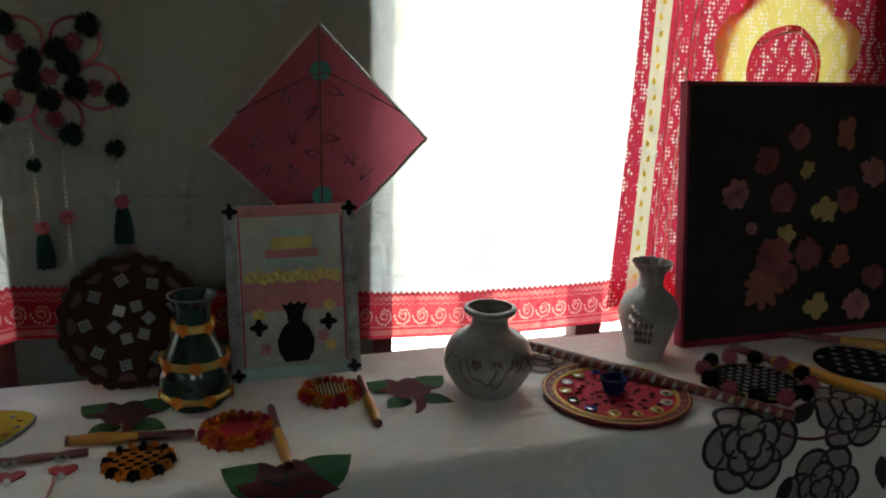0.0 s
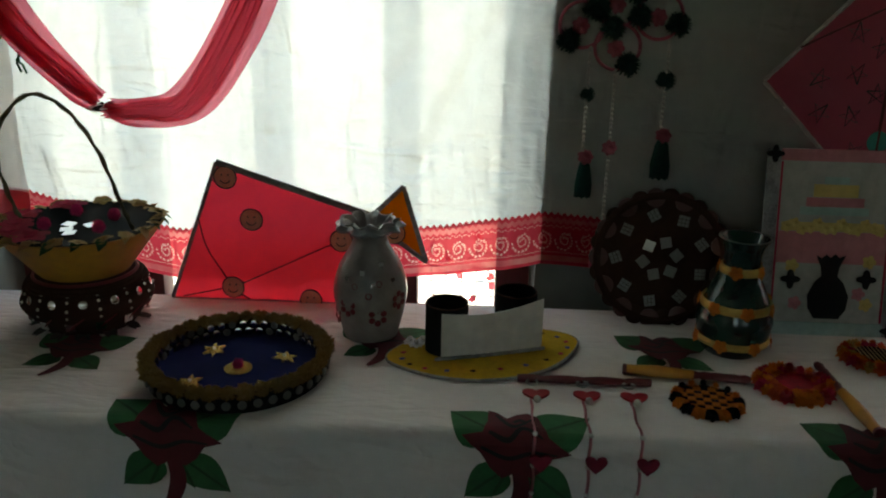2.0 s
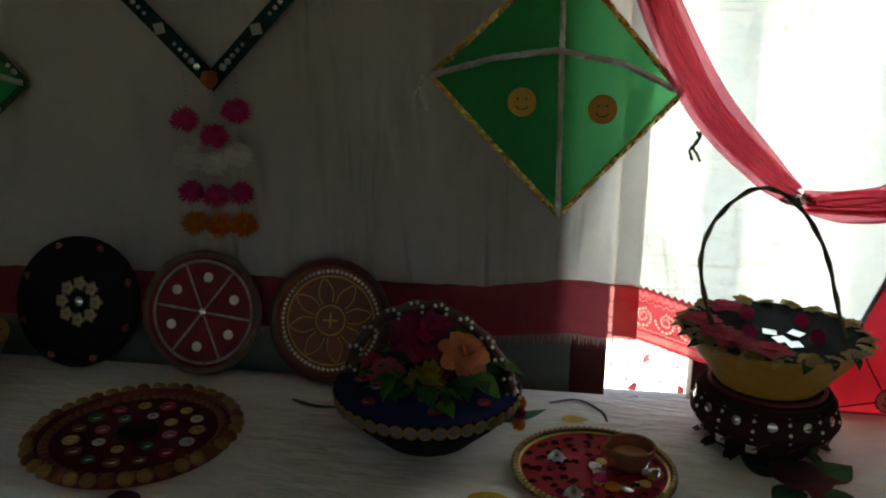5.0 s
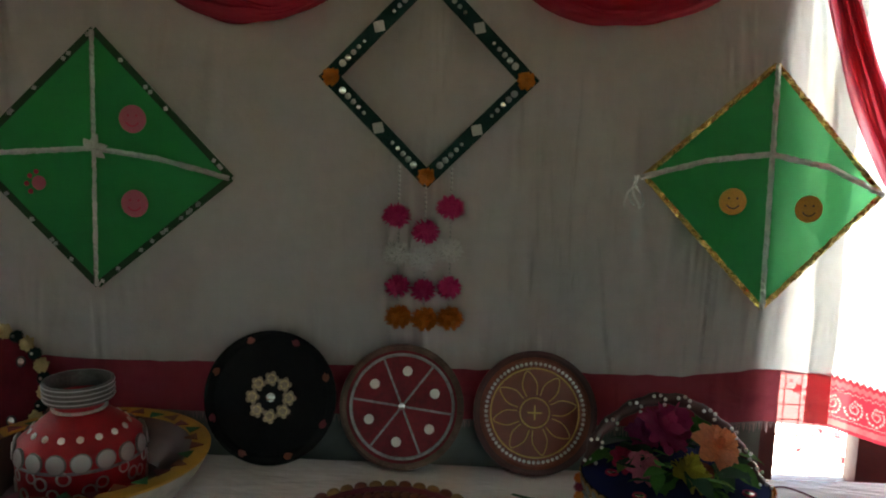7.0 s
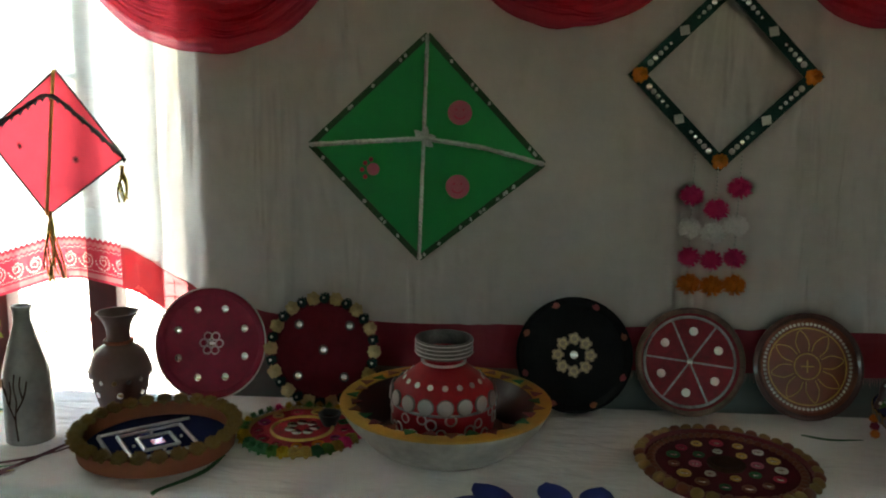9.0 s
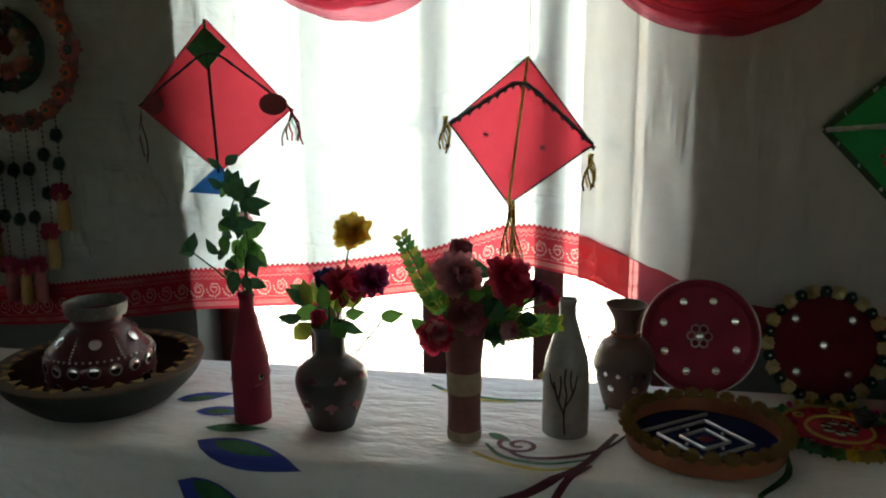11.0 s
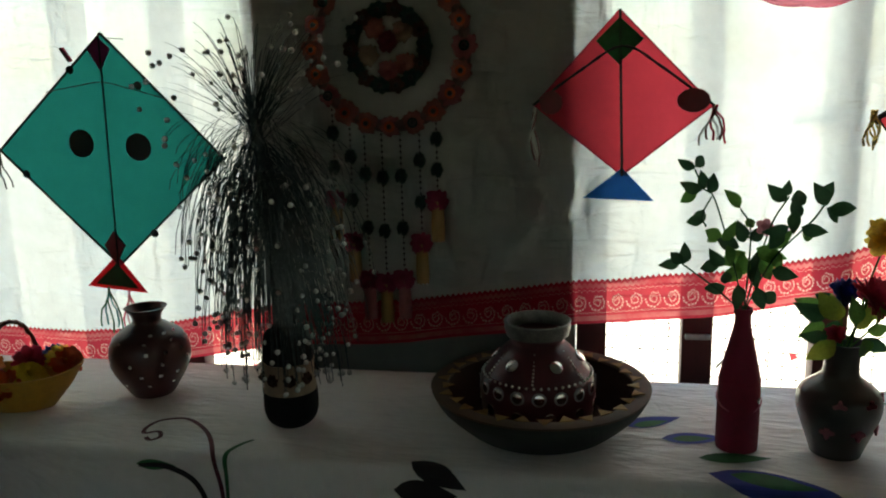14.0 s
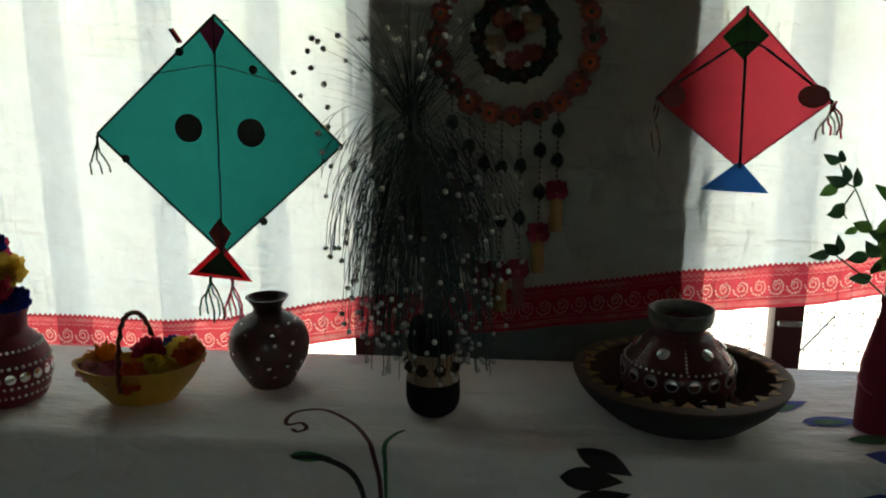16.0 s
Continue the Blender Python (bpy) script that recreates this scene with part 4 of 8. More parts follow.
# curling stems by the fibre vase
stroke("painted_curl", [(-5.345, 0.055), (-5.33, 0.043), (-5.316, 0.058), (-5.332, 0.082), (-5.358, 0.072), (-5.367, 0.10), (-5.353, 0.135), (-5.30, 0.147), (-5.232, 0.093), (-5.185, 0.02), (-5.168, -0.03), (-5.158, -0.10), (-5.16, -0.28)], 0.009, PAINT_MAROON, cloth_left, 0, 0, False)
stroke("painted_stem", [(-5.120, 0.068), (-5.138, 0.045), (-5.150, 0.005), (-5.148, -0.06), (-5.150, -0.28)], 0.010, PAINT_GREEN, cloth_left, 0, 1)
stroke("painted_stem", [(-5.33, -0.028), (-5.27, -0.028), (-5.21, -0.06), (-5.185, -0.14), (-5.18, -0.28)], 0.012, PAINT_BLACK, cloth_left, 0, 2)
painted("painted_leaf", petal_outline(-5.335, -0.026, 0.085, 0.022, 0.0), PAINT_GREEN, cloth_left, 0, 1)
curl(-5.26, -0.16, 0.04, 1.4, PAINT_MAROON, 0.014, 0.5, level=1)
# dark leaves by the second bowl
for x, s, a, l in ((-4.79, 0.02, -0.5, 0.12), (-4.82, -0.045, -0.05, 0.12), (-4.80, -0.11, 0.3, 0.12), (-2.13, 0.03, -0.9, 0.08), (-2.10, -0.02, 0.0, 0.09), (-2.16, -0.06, -0.4, 0.09)):
    painted("painted_leaf", petal_outline(x, s, l, 0.05, a), PAINT_BLACK, cloth_left, 0)
# blue and green drops
for x, s, l, w, a in ((-4.40, 0.225, 0.13, 0.05, 0.45), (-4.33, 0.175, 0.13, 0.05, 0.15), (-4.26, 0.045, 0.24, 0.085, -0.28), (-4.28, -0.06, 0.2, 0.08, -0.5), (-2.66, 0.085, 0.13, 0.06, -0.9), (-2.53, 0.10, 0.12, 0.06, -1.3), (-2.43, 0.09, 0.12, 0.06, -1.9), (-2.70, 0.02, 0.14, 0.06, -0.2)):
    painted("painted_drop", petal_outline(x, s, l, w, a), PAINT_BLUE, cloth_left, 0)
    if x < -3:
        painted("painted_drop", petal_outline(x + 0.02 * l / 0.13, s, l * 0.6, w * 0.55, a), PAINT_GREEN, cloth_left, 0, 1)
painted("painted_leaf", petal_outline(-4.27, 0.10, 0.13, 0.04, 0.1), PAINT_GREEN, cloth_left, 0, 2)
# the triple curl beside the white bottle
curl(-3.635, 0.125, 0.042, 1.5, PAINT_MAROON, 0.010, 2.4)
stroke("painted_curl", [(-3.66, 0.105), (-3.62, 0.075), (-3.54, 0.09), (-3.47, 0.14), (-3.42, 0.22)], 0.012, PAINT_MAROON, cloth_left, 0, 1)
stroke("painted_curl", [(-3.70, 0.12), (-3.66, 0.07), (-3.58, 0.055), (-3.50, 0.085)], 0.011, PAINT_GREEN, cloth_left, 0, 2)
stroke("painted_curl", [(-3.72, 0.08), (-3.66, 0.045), (-3.58, 0.03), (-3.50, 0.06)], 0.011, PAINT_YELLOW, cloth_left, 0, 3)
stroke("painted_stem", [(-3.45, 0.20), (-3.52, 0.05), (-3.60, -0.02), (-3.70, -0.06), (-3.78, -0.09)], 0.016, PAINT_MAROON, cloth_left, 0, 4)
stroke("painted_stem", [(-3.50, 0.06), (-3.56, -0.03), (-3.60, -0.15)], 0.014, PAINT_MAROON, cloth_left, 0, 3)
stroke("painted_curl", [(-3.86, 0.40), (-3.80, 0.36), (-3.70, 0.34), (-3.60, 0.35)], 0.014, PAINT_GREEN, cloth_left, 0)
stroke("painted_curl", [(-3.83, 0.37), (-3.76, 0.335), (-3.66, 0.325)], 0.012, PAINT_YELLOW, cloth_left, 0, 1)
stroke("painted_curl", [(-3.42, 0.40), (-3.46, 0.36), (-3.47, 0.32)], 0.014, PAINT_GREEN, cloth_left, 0)
stroke("painted_curl", [(-3.22, 0.0), (-3.16, 0.08), (-3.14, 0.16)], 0.014, PAINT_GREEN, cloth_left, 0)
painted("painted_leaf", petal_outline(-3.70, 0.17, 0.06, 0.025, -0.6), PAINT_GREEN, cloth_left, 0)
# the trumpet flower at the cloth's end
stroke("painted_curl", [(-1.38, 0.20), (-1.40, 0.28), (-1.47, 0.30), (-1.52, 0.26)], 0.008, PAINT_MAROON, cloth_left, 0)
stroke("painted_trumpet", [(-1.422, 0.078), (-1.475, 0.058), (-1.53, 0.045), (-1.555, 0.005), (-1.545, -0.035), (-1.505, -0.062), (-1.470, -0.045), (-1.462, 0.01), (-1.478, 0.062)], 0.021, PAINT_MAROON, cloth_left, 0, 1, False)
stroke("painted_stem", [(-1.505, 0.10), (-1.555, 0.045), (-1.575, -0.02), (-1.585, -0.12), (-1.59, -0.28)], 0.010, PAINT_GREEN, cloth_left, 0, 2)
stroke("painted_stem", [(-1.455, 0.012), (-1.445, -0.02), (-1.42, -0.05), (-1.37, -0.062)], 0.009, PAINT_GREEN, cloth_left, 0, 3)
painted("painted_leaf", petal_outline(-1.43, -0.06, 0.08, 0.022, -0.1), PAINT_GREEN, cloth_left, 0, 2)
painted("painted_spot", [(-1.60 + 0.03 * math.cos(a), 0.09 + 0.02 * math.sin(a)) for a in (0.5 * i for i in range(12))], PAINT_YELLOW, cloth_left, 0)
painted("painted_leaf", petal_outline(-1.60, 0.33, 0.10, 0.03, 0.7), PAINT_GREEN, cloth_left, 0)
painted("painted_spot", petal_outline(-1.50, 0.36, 0.05, 0.03, 0.1), PAINT_YELLOW, cloth_left, 0)
stroke("painted_curl", [(-1.52, 0.42), (-1.47, 0.44), (-1.43, 0.40), (-1.42, 0.36)], 0.009, PAINT_MAROON, cloth_left, 0)
for x in (-1.80, -1.98):
    stroke("painted_curl", [(x, 0.36), (x + 0.05, 0.34), (x + 0.12, 0.345)], 0.012, PAINT_GREEN, cloth_left, 0)


# ---- pots ----
def pot_parts(name, label, x, y, knots, material, category="vase", rz=0, z=TOP, lobes=0, amp=0.0, start=9.0, group=""):
    t = thing(name, label, category, x, y, z, rz=rz, group=group)
    part("body", lathe(vessel(knots), 48, lobes, amp, start), material, t)
    return t


t = pot_parts("round_vase", "white painted clay pot with a raised vine pattern", 0.545, 1.375, [(0.050, 0), (0.066, 0.018), (0.084, 0.05), (0.0865, 0.075), (0.072, 0.108), (0.045, 0.126), (0.036, 0.136), (0.036, 0.152), (0.044, 0.160), (0.050, 0.164), (0.050, 0.171), (0.046, 0.173)], WHITE_CLAY)
VINE = mat("brown_relief_line", (0.13, 0.09, 0.08), 0.5)
for k in range(5):
    a0 = -3.1 + k * 0.6
    pts = []
    for i in range(15):
        u = i / 14
        z = 0.068 + (0.020 if k % 2 else 0.026) * math.sin(u * 4.2 + k * 2.1) + 0.006 * math.sin(u * 13 + k)
        r = interp(z, [(0.018, 0.066), (0.05, 0.084), (0.075, 0.0865), (0.108, 0.072)]) + 0.0008
        a = a0 + 0.75 * u
        pts.append((r * math.cos(a), r * math.sin(a), z))
    part("vine", tube_mesh(pts, 0.0019, 5), VINE, t, "raised brown vine line")
for x in (-2.2, -1.75, -1.3, -0.95):
    stamp("relief_flower", "five", VINE, t, pose(0, 0, 0.082, 0, 0, math.degrees(x)) @ at(0.083, 0, 0, 0.0125, 0, 78, 0), "raised brown flower")

t = pot_parts("flared_vase", "white clay vase with a fluted lip and small mirrors", 0.945, 1.455, [(0.040, 0), (0.041, 0.01), (0.045, 0.03), (0.062, 0.085), (0.065, 0.105), (0.054, 0.135), (0.032, 0.155), (0.026, 0.166), (0.028, 0.19), (0.042, 0.216)], WHITE_CLAY, lobes=12, amp=0.06, start=0.20)
for i in range(7):
    a, z = -2.7 + 0.13 * (i % 3), 0.125 - 0.02 * (i // 3) - 0.006 * (i % 3)
    r = interp(z, [(0.05, 0.051), (0.085, 0.0625), (0.105, 0.0655), (0.135, 0.0545)])
    stamp("mirror", "coin", MIRROR, t, pose(0, 0, z, 0, 0, math.degrees(a)) @ at(r, 0, 0, 0.0058, 0, 90, 0), "tiny round mirror")
for i in range(12):
    a, z = -2.5 + 0.16 * (i % 4), 0.098 - 0.018 * (i // 4)
    r = interp(z, [(0.05, 0.051), (0.085, 0.0625), (0.105, 0.0655)])
    stamp("relief_leaf", "leaf", VINE, t, pose(0, 0, z, 0, 0, math.degrees(a)) @ at(r + 0.001, 0, 0, 0.016, 0, 80, 30), "raised grey leaf")

t = pot_parts("green_vase", "bottle-green glazed vase with gold lace bands", 0.002, 1.455, [(0.046, 0), (0.056, 0.018), (0.064, 0.05), (0.064, 0.072), (0.050, 0.11), (0.034, 0.145), (0.031, 0.163), (0.033, 0.19), (0.043, 0.211)], GREEN_GLAZE)
for z, r, h in ((0.028, 0.0612, 0.006), (0.092, 0.0585, 0.007), (0.155, 0.0335, 0.007)):
    part("gold_band", lathe([(r - 0.001, -h), (r + 0.002, -h), (r + 0.0035, 0), (r + 0.0005, h), (r - 0.002, h)], 40), GOLD, t, "gold lace band", pose(0, 0, z))
    for u, v, a in around(7 if r > 0.05 else 5, r + 0.003, 0.3 + z * 9):
        stamp("ribbon_flower", "five", ORANGE, t, at(u, v, z, 0.0125, 0, 80, a), "orange ribbon flower")
part("lip_ring", torus(0.0425, 0.0013), TARNISHED, t, "thin silver line round the lip", pose(0, 0, 0.211))

t = pot_parts("ruffled_vase", "white clay vase with a ruffled lip and red flowers", -0.645, 1.46, [(0.046, 0), (0.050, 0.012), (0.062, 0.06), (0.066, 0.095), (0.056, 0.135), (0.036, 0.17), (0.030, 0.188), (0.036, 0.208), (0.048, 0.220)], WHITE_CLAY, lobes=9, amp=0.17, start=0.200)
for i, (a, z) in enumerate(((-2.1, 0.075), (-1.25, 0.06), (-2.7, 0.05), (-0.6, 0.085))):
    r = interp(z, [(0.012, 0.051), (0.06, 0.0625), (0.095, 0.0665)])
    base = pose(0, 0, z, 0, 0, math.degrees(a)) @ pose(r, 0, 0, 0, 90, 0)
    for u, v, d in around(6, 0.012):
        stamp("painted_petal", "coin", MAROON, t, base @ at(u, v, 0, 0.0055, sz=0.003), "dark red painted petal")
for a, z in ((-1.9, 0.115), (-1.2, 0.12), (-1.5, 0.10)):
    stamp("painted_ring", "ring", MAROON, t, pose(0, 0, z, 0, 0, math.degrees(a)) @ at(interp(z, [(0.095, 0.0665), (0.135, 0.0565)]), 0, 0, 0.006, 0, 75, 0), "dark red painted ring")
part("lip_frill", lathe([(0.034, 0.196), (0.049, 0.207), (0.057, 0.205), (0.058, 0.209), (0.050, 0.216), (0.036, 0.205)], 72, 9, 0.10, -1), mat("silver_grey_glaze", (0.30, 0.31, 0.31), 0.22, coat=0.5, scale=50), t, "ruffled silver-grey lip")
for a, z in ((-2.2, 0.125), (-1.35, 0.118), (-0.75, 0.122), (-1.7, 0.138), (-1.05, 0.15)):
    stamp("mirror", "tile", MIRROR, t, pose(0, 0, z, 0, 0, math.degrees(a)) @ at(interp(z, [(0.095, 0.066), (0.135, 0.056), (0.17, 0.036)]), 0, 0, 0.0042, 0, 78, 0), "tiny square mirror")

t = pot_parts("brown_vase", "brown clay vase with a flared lip and mirror dots", -3.434, 1.50, [(0.041, 0), (0.047, 0.02), (0.062, 0.08), (0.0635, 0.10), (0.05, 0.135), (0.027, 0.155), (0.0245, 0.178), (0.030, 0.20), (0.0445, 0.222)], BROWN_CLAY)
part("neck_ring", torus(0.028, 0.004), BRONZE, t, "", pose(0, 0, 0.158))
for u, v, a in around(14, 0.0625):
    stamp("mirror", "tile", MIRROR, t, pose(0, 0, 0.082, 0, 0, a) @ at(0.0625, 0, 0, 0.0042, 0, 90, 0) @ pose(0, 0, 0, 0, 0, 45), "small diamond mirror")
    if a % 3 < 1.6:
        stamp("mirror", "coin", MIRROR, t, pose(0, 0, 0.052, 0, 0, a + 9) @ at(0.0555, 0, 0, 0.007, 0, 97, 0), "round mirror")

t = pot_parts("red_vase", "dark russet clay vase dotted with small mirrors", -5.456, 1.42, [(0.046, 0), (0.054, 0.012), (0.082, 0.06), (0.0895, 0.095), (0.078, 0.135), (0.045, 0.16), (0.032, 0.170), (0.034, 0.186), (0.047, 0.203)], RUSSET)
for k, (z, r) in enumerate(((0.15, 0.062), (0.135, 0.078), (0.115, 0.087), (0.09, 0.0895), (0.065, 0.084), (0.04, 0.0705))):
    for u, v, a in around(13 + 3 * (k % 2), 1, 0.4 * k):
        if (a * 7 + k * 31) % 5 < 3:
            stamp("mirror", "coin" if k % 2 else "tile", MIRROR, t, pose(0, 0, z, 0, 0, a) @ at(r - 0.001, 0, 0, 0.0042, 0, 90, 0), "tiny mirror")

# the pot that carries a bowl with a wire handle
t = pot_parts("mirror_pot", "brown clay pot studded with mirrors and leaf rims", -1.173, 1.480, [(0.080, 0), (0.088, 0.012), (0.113, 0.045), (0.114, 0.06), (0.098, 0.09), (0.080, 0.104)], BROWN, "pot")
for u, v, a in around(13, 1):
    stamp("mirror", "tile", MIRROR, t, pose(0, 0, 0.030, 0, 0, a) @ at(0.1025, 0, 0, 0.0085, 0, 100, 0), "square mirror")
    stamp("mirror", "coin", MIRROR, t, pose(0, 0, 0.072, 0, 0, a + 14) @ at(0.1085, 0, 0, 0.0075, 0, 75, 0), "round mirror")
    for z, r in ((0.085, 0.1005), (0.076, 0.106), (0.062, 0.113), (0.05, 0.1135)):
        stamp("pearl", "ball", PEARL, t, pose(0, 0, z, 0, 0, a) @ at(r, 0, 0, 0.003))
    w = math.radians(a)
    part("rope_trim", tube_mesh([((0.103 + 0.0105 * u) * math.cos(w + 0.24 * u), (0.103 + 0.0105 * u) * math.sin(w + 0.24 * u), 0.026 + 0.022 * u) for u in (0, 0.33, 0.66, 1)], 0.0016, 5), MAROON, t, "dark red slanting cord")
    stamp("leaf_trim", "leaf", GREY_CLAY, t, pose(0, 0, 0.006, 0, 0, a + 9) @ at(0.076, 0, 0, 0.040, 0, 0, 0), "dark leaf")
for z, r in ((0.094, 0.097), (0.100, 0.090), (0.088, 0.1025), (0.082, 0.106)):
    part("rope_ring", torus(r - 0.001, 0.0032, 40), BROWN if z != 0.1 else MAROON, t, "wound rope ring", pose(0, 0, z))
t = pot_parts("handled_bowl", "yellow bowl with a leaf-trimmed rim and wire handle on a pot", -1.173, 1.480, [(0.072, 0), (0.082, 0.01), (0.120, 0.06), (0.146, 0.092)], OCHRE, "bowl", z=0.848)
part("lining", lathe([(0, 0.082), (0.05, 0.080), (0.12, 0.083), (0.141, 0.093), (0.10, 0.088), (0, 0.086)], 40), BLACK_CLOTH, t, "black crumpled lining")
for u, v, a in around(22, 0.128):
    k = 0.8 + 0.4 * ((a * 7) % 10) / 10
    stamp("rim_leaf", "five", WOOL_GOLD if int(a) % 3 else CREAM, t, at(u * 1.06, v * 1.06, 0.095, 0.017 * k, 14 * math.sin(a), 12 * math.cos(a), a + 60), "gold lace flower")
    stamp("rim_leaf", "leaf", CREAM if int(a) % 2 else LEAF_DARK, t, at(u * 1.04, v * 1.04, 0.096, 0.028 * k, -20, 14, a - 30), "ribbon leaf")
for u, v in ((-0.09, -0.05), (-0.11, 0.01), (-0.06, 0.08), (-0.03, -0.115), (-0.075, -0.09)):
    stamp("ribbon_flower", "five", RED_PETAL, t, at(u, v, 0.098, 0.034, 0, 0, u * 900), "red ribbon flower")
for u, v in ((-0.03, 0.05), (0.05, 0.03), (0.055, -0.045), (-0.045, -0.04)):
    stamp("pompom", "pom", MAGENTA, t, at(u, v, 0.100, 0.0115), "magenta pompom")
for u, v, a in ((0.0, -0.05, 20), (0.03, -0.02, 50), (-0.01, -0.02, 80), (0.015, -0.07, 10)):
    stamp("mirror", "tile", MIRROR, t, at(u, v, 0.092, 0.0105, 4, -3, a), "square mirror")
h = curve_through([(-0.088, 0.0, 0.090), (-0.106, 0.0, 0.125), (-0.124, 0.0, 0.2075), (-0.105, 0.0, 0.275), (-0.051, 0.0, 0.322), (0.007, 0.0, 0.301), (0.056, 0.0, 0.231), (0.088, 0.0, 0.136), (0.104, 0.0, 0.090)], 8)
part("handle", tube_mesh([(p.x, p.y - 0.02 + 0.002 * math.sin(i * 1.7), p.z) for i, p in enumerate(h)], [0.0036 + 0.0009 * math.sin(i * 1.3) for i in range(len(h))], 8), CORD, t, "olive cord-wound wire handle")


def pot_in_bowl(x, y, r, label_bowl, label_pot, pot_knots, dark):
    b = thing("clay_bowl", label_bowl, "bowl", x, y, TOP)
    part("body", lathe(smooth_profile([(0.135, 0), (0.15, 0.006), (r * 0.92, 0.05), (r, 0.078)]) + [(r, 0.084), (r - 0.012, 0.085)] + smooth_profile([(r * 0.86, 0.080), (r * 0.775, 0.05), (0.13, 0.011)]) + [(0, 0.012)], 56), GREY_CLAY if dark else PALE_CLAY, b)
    part("rim", lathe([(r * 0.86, 0.0815), (r + 0.003, 0.0835), (r + 0.004, 0.088), (r - 0.004, 0.0905), (r * 0.87, 0.087), (r * 0.86, 0.084)], 56), RIM_BROWN if dark else OCHRE, b, "painted rim")
    part("lining", lathe([(r * 0.862, 0.0835), (r * 0.80, 0.060), (0.135, 0.0175), (0, 0.0165), (0, 0.0155), (0.13, 0.0155), (r * 0.785, 0.056)], 48), RUSSET if not dark else BROWN, b, "dark painted inside")
    for i, (u, v, a) in enumerate(around(30, r * 0.905)):
        stamp("rim_triangle", "triangle", DULL_OCHRE if dark else (PAINT_GREEN, MAROON, BRONZE)[i % 3], b, at(u, v, 0.0898, 0.0145, 0, 0, a + 90 + (180 if i % 2 else 0), sz=0.008) @ pose(0, -0.7 if i % 2 else 0, 0), "painted triangle")
    p = thing("mirror_work_pot", label_pot, "pot", x - 0.005, y + 0.005, TOP + 0.017)
    part("body", lathe(vessel(pot_knots), 48), DARK_MAROON if dark else RED_PAINT, p)
    return b, p


b, p = pot_in_bowl(-2.722, 1.405, 0.208, "white clay bowl with an ochre rim painted in triangles", "red pot with mirror work and a silver rim inside a bowl", [(0.085, 0), (0.098, 0.008), (0.104, 0.03), (0.1035, 0.09), (0.092, 0.105), (0.055, 0.137), (0.041, 0.147), (0.042, 0.158), (0.054, 0.168)], False)
part("collar", lathe([(0.050, 0.164), (0.056, 0.165), (0.0585, 0.19), (0.0575, 0.198), (0.053, 0.198), (0.050, 0.17)], 40), TARNISHED, p, "beaded silver collar")
for k in (0.170, 0.178, 0.186, 0.194):
    part("bead_band", torus(0.0577, 0.0012, 40, 6), SILVER, p, "beaded silver band", pose(0, 0, k))
part("neck_band", torus(0.043, 0.003), SILVER, p, "", pose(0, 0, 0.150))
for u, v, a in around(17, 1):
    stamp("mirror", "coin", BRIGHT_MIRROR, p, pose(0, 0, 0.088, 0, 0, a) @ at(0.103, 0, 0, 0.0150, 0, 84, 0), "oval mirror")
    stamp("mirror_ring", "ring", TARNISHED, p, pose(0, 0, 0.088, 0, 0, a) @ at(0.1035, 0, 0, 0.0170, 0, 84, 0))
    stamp("mirror", "coin", PEARL, p, pose(0, 0, 0.118, 0, 0, a * 2) @ at(0.078, 0, 0, 0.006, 0, 50, 0), "white dot")
    z = 0.045 + 0.02 * math.cos(math.radians(a * 4))
    stamp("mirror_ring", "ring", SILVER, p, pose(0, 0, z, 0, 0, a + 6) @ at(0.104, 0, 0, 0.0125, 0, 90, 0), "silver ring")
    stamp("mirror_ring", "ring", SILVER, p, pose(0, 0, 0.045 - 0.02 * math.cos(math.radians(a * 4)), 0, 0, a + 17) @ at(0.104, 0, 0, 0.011, 0, 90, 0), "silver ring")
part("lace", torus(0.1035, 0.0035), GREY_LACE, p, "silver lace line", pose(0, 0, 0.072))

b, p = pot_in_bowl(-4.566, 1.352, 0.215, "dark clay bowl with an ochre zigzag rim", "dark red pot with pearl lines and mirrors inside a bowl", [(0.10, 0), (0.110, 0.01), (0.115, 0.05), (0.114, 0.085), (0.10, 0.105), (0.068, 0.145), (0.052, 0.158), (0.052, 0.168), (0.060, 0.176)], True)
part("collar", lathe([(0.056, 0.172), (0.062, 0.173), (0.066, 0.188), (0.066, 0.200), (0.061, 0.200), (0.056, 0.178)], 40), TARNISHED, p, "beaded silver collar")
part("lip", torus(0.064, 0.003), TARNISHED, p, "", pose(0, 0, 0.2))
for u, v, a in around(48, 1):
    stamp("pearl", "ball", PEARL, p, pose(0, 0, 0.098, 0, 0, a) @ at(0.108, 0, 0, 0.0028))
for u, v, a in around(6, 1, 0.5):
    for i in range(9):
        stamp("pearl", "ball", PEARL, p, pose(0, 0, 0.104 + 0.0055 * i, 0, 0, a) @ at(0.103 - 0.0052 * i, 0, 0, 0.0026))
    stamp("mirror", "coin", MIRROR, p, pose(0, 0, 0.128, 0, 0, a + 30) @ at(0.083, 0, 0, 0.013, 0, 45, 0), "round mirror")
for u, v, a in around(17, 1):
    stamp("mirror", "coin", MIRROR, p, pose(0, 0, 0.078, 0, 0, a) @ at(0.1135, 0, 0, 0.0105, 0, 90, 0), "oval mirror in a lace ring")
    stamp("mirror_ring", "ring", GREY_LACE, p, pose(0, 0, 0.078, 0, 0, a) @ at(0.114, 0, 0, 0.0145, 0, 90, 0))
    stamp("mirror", "coin", MIRROR, p, pose(0, 0, 0.040, 0, 0, a * 1.5) @ at(0.1135, 0, 0, 0.011, 0, 90, 0), "round mirror")

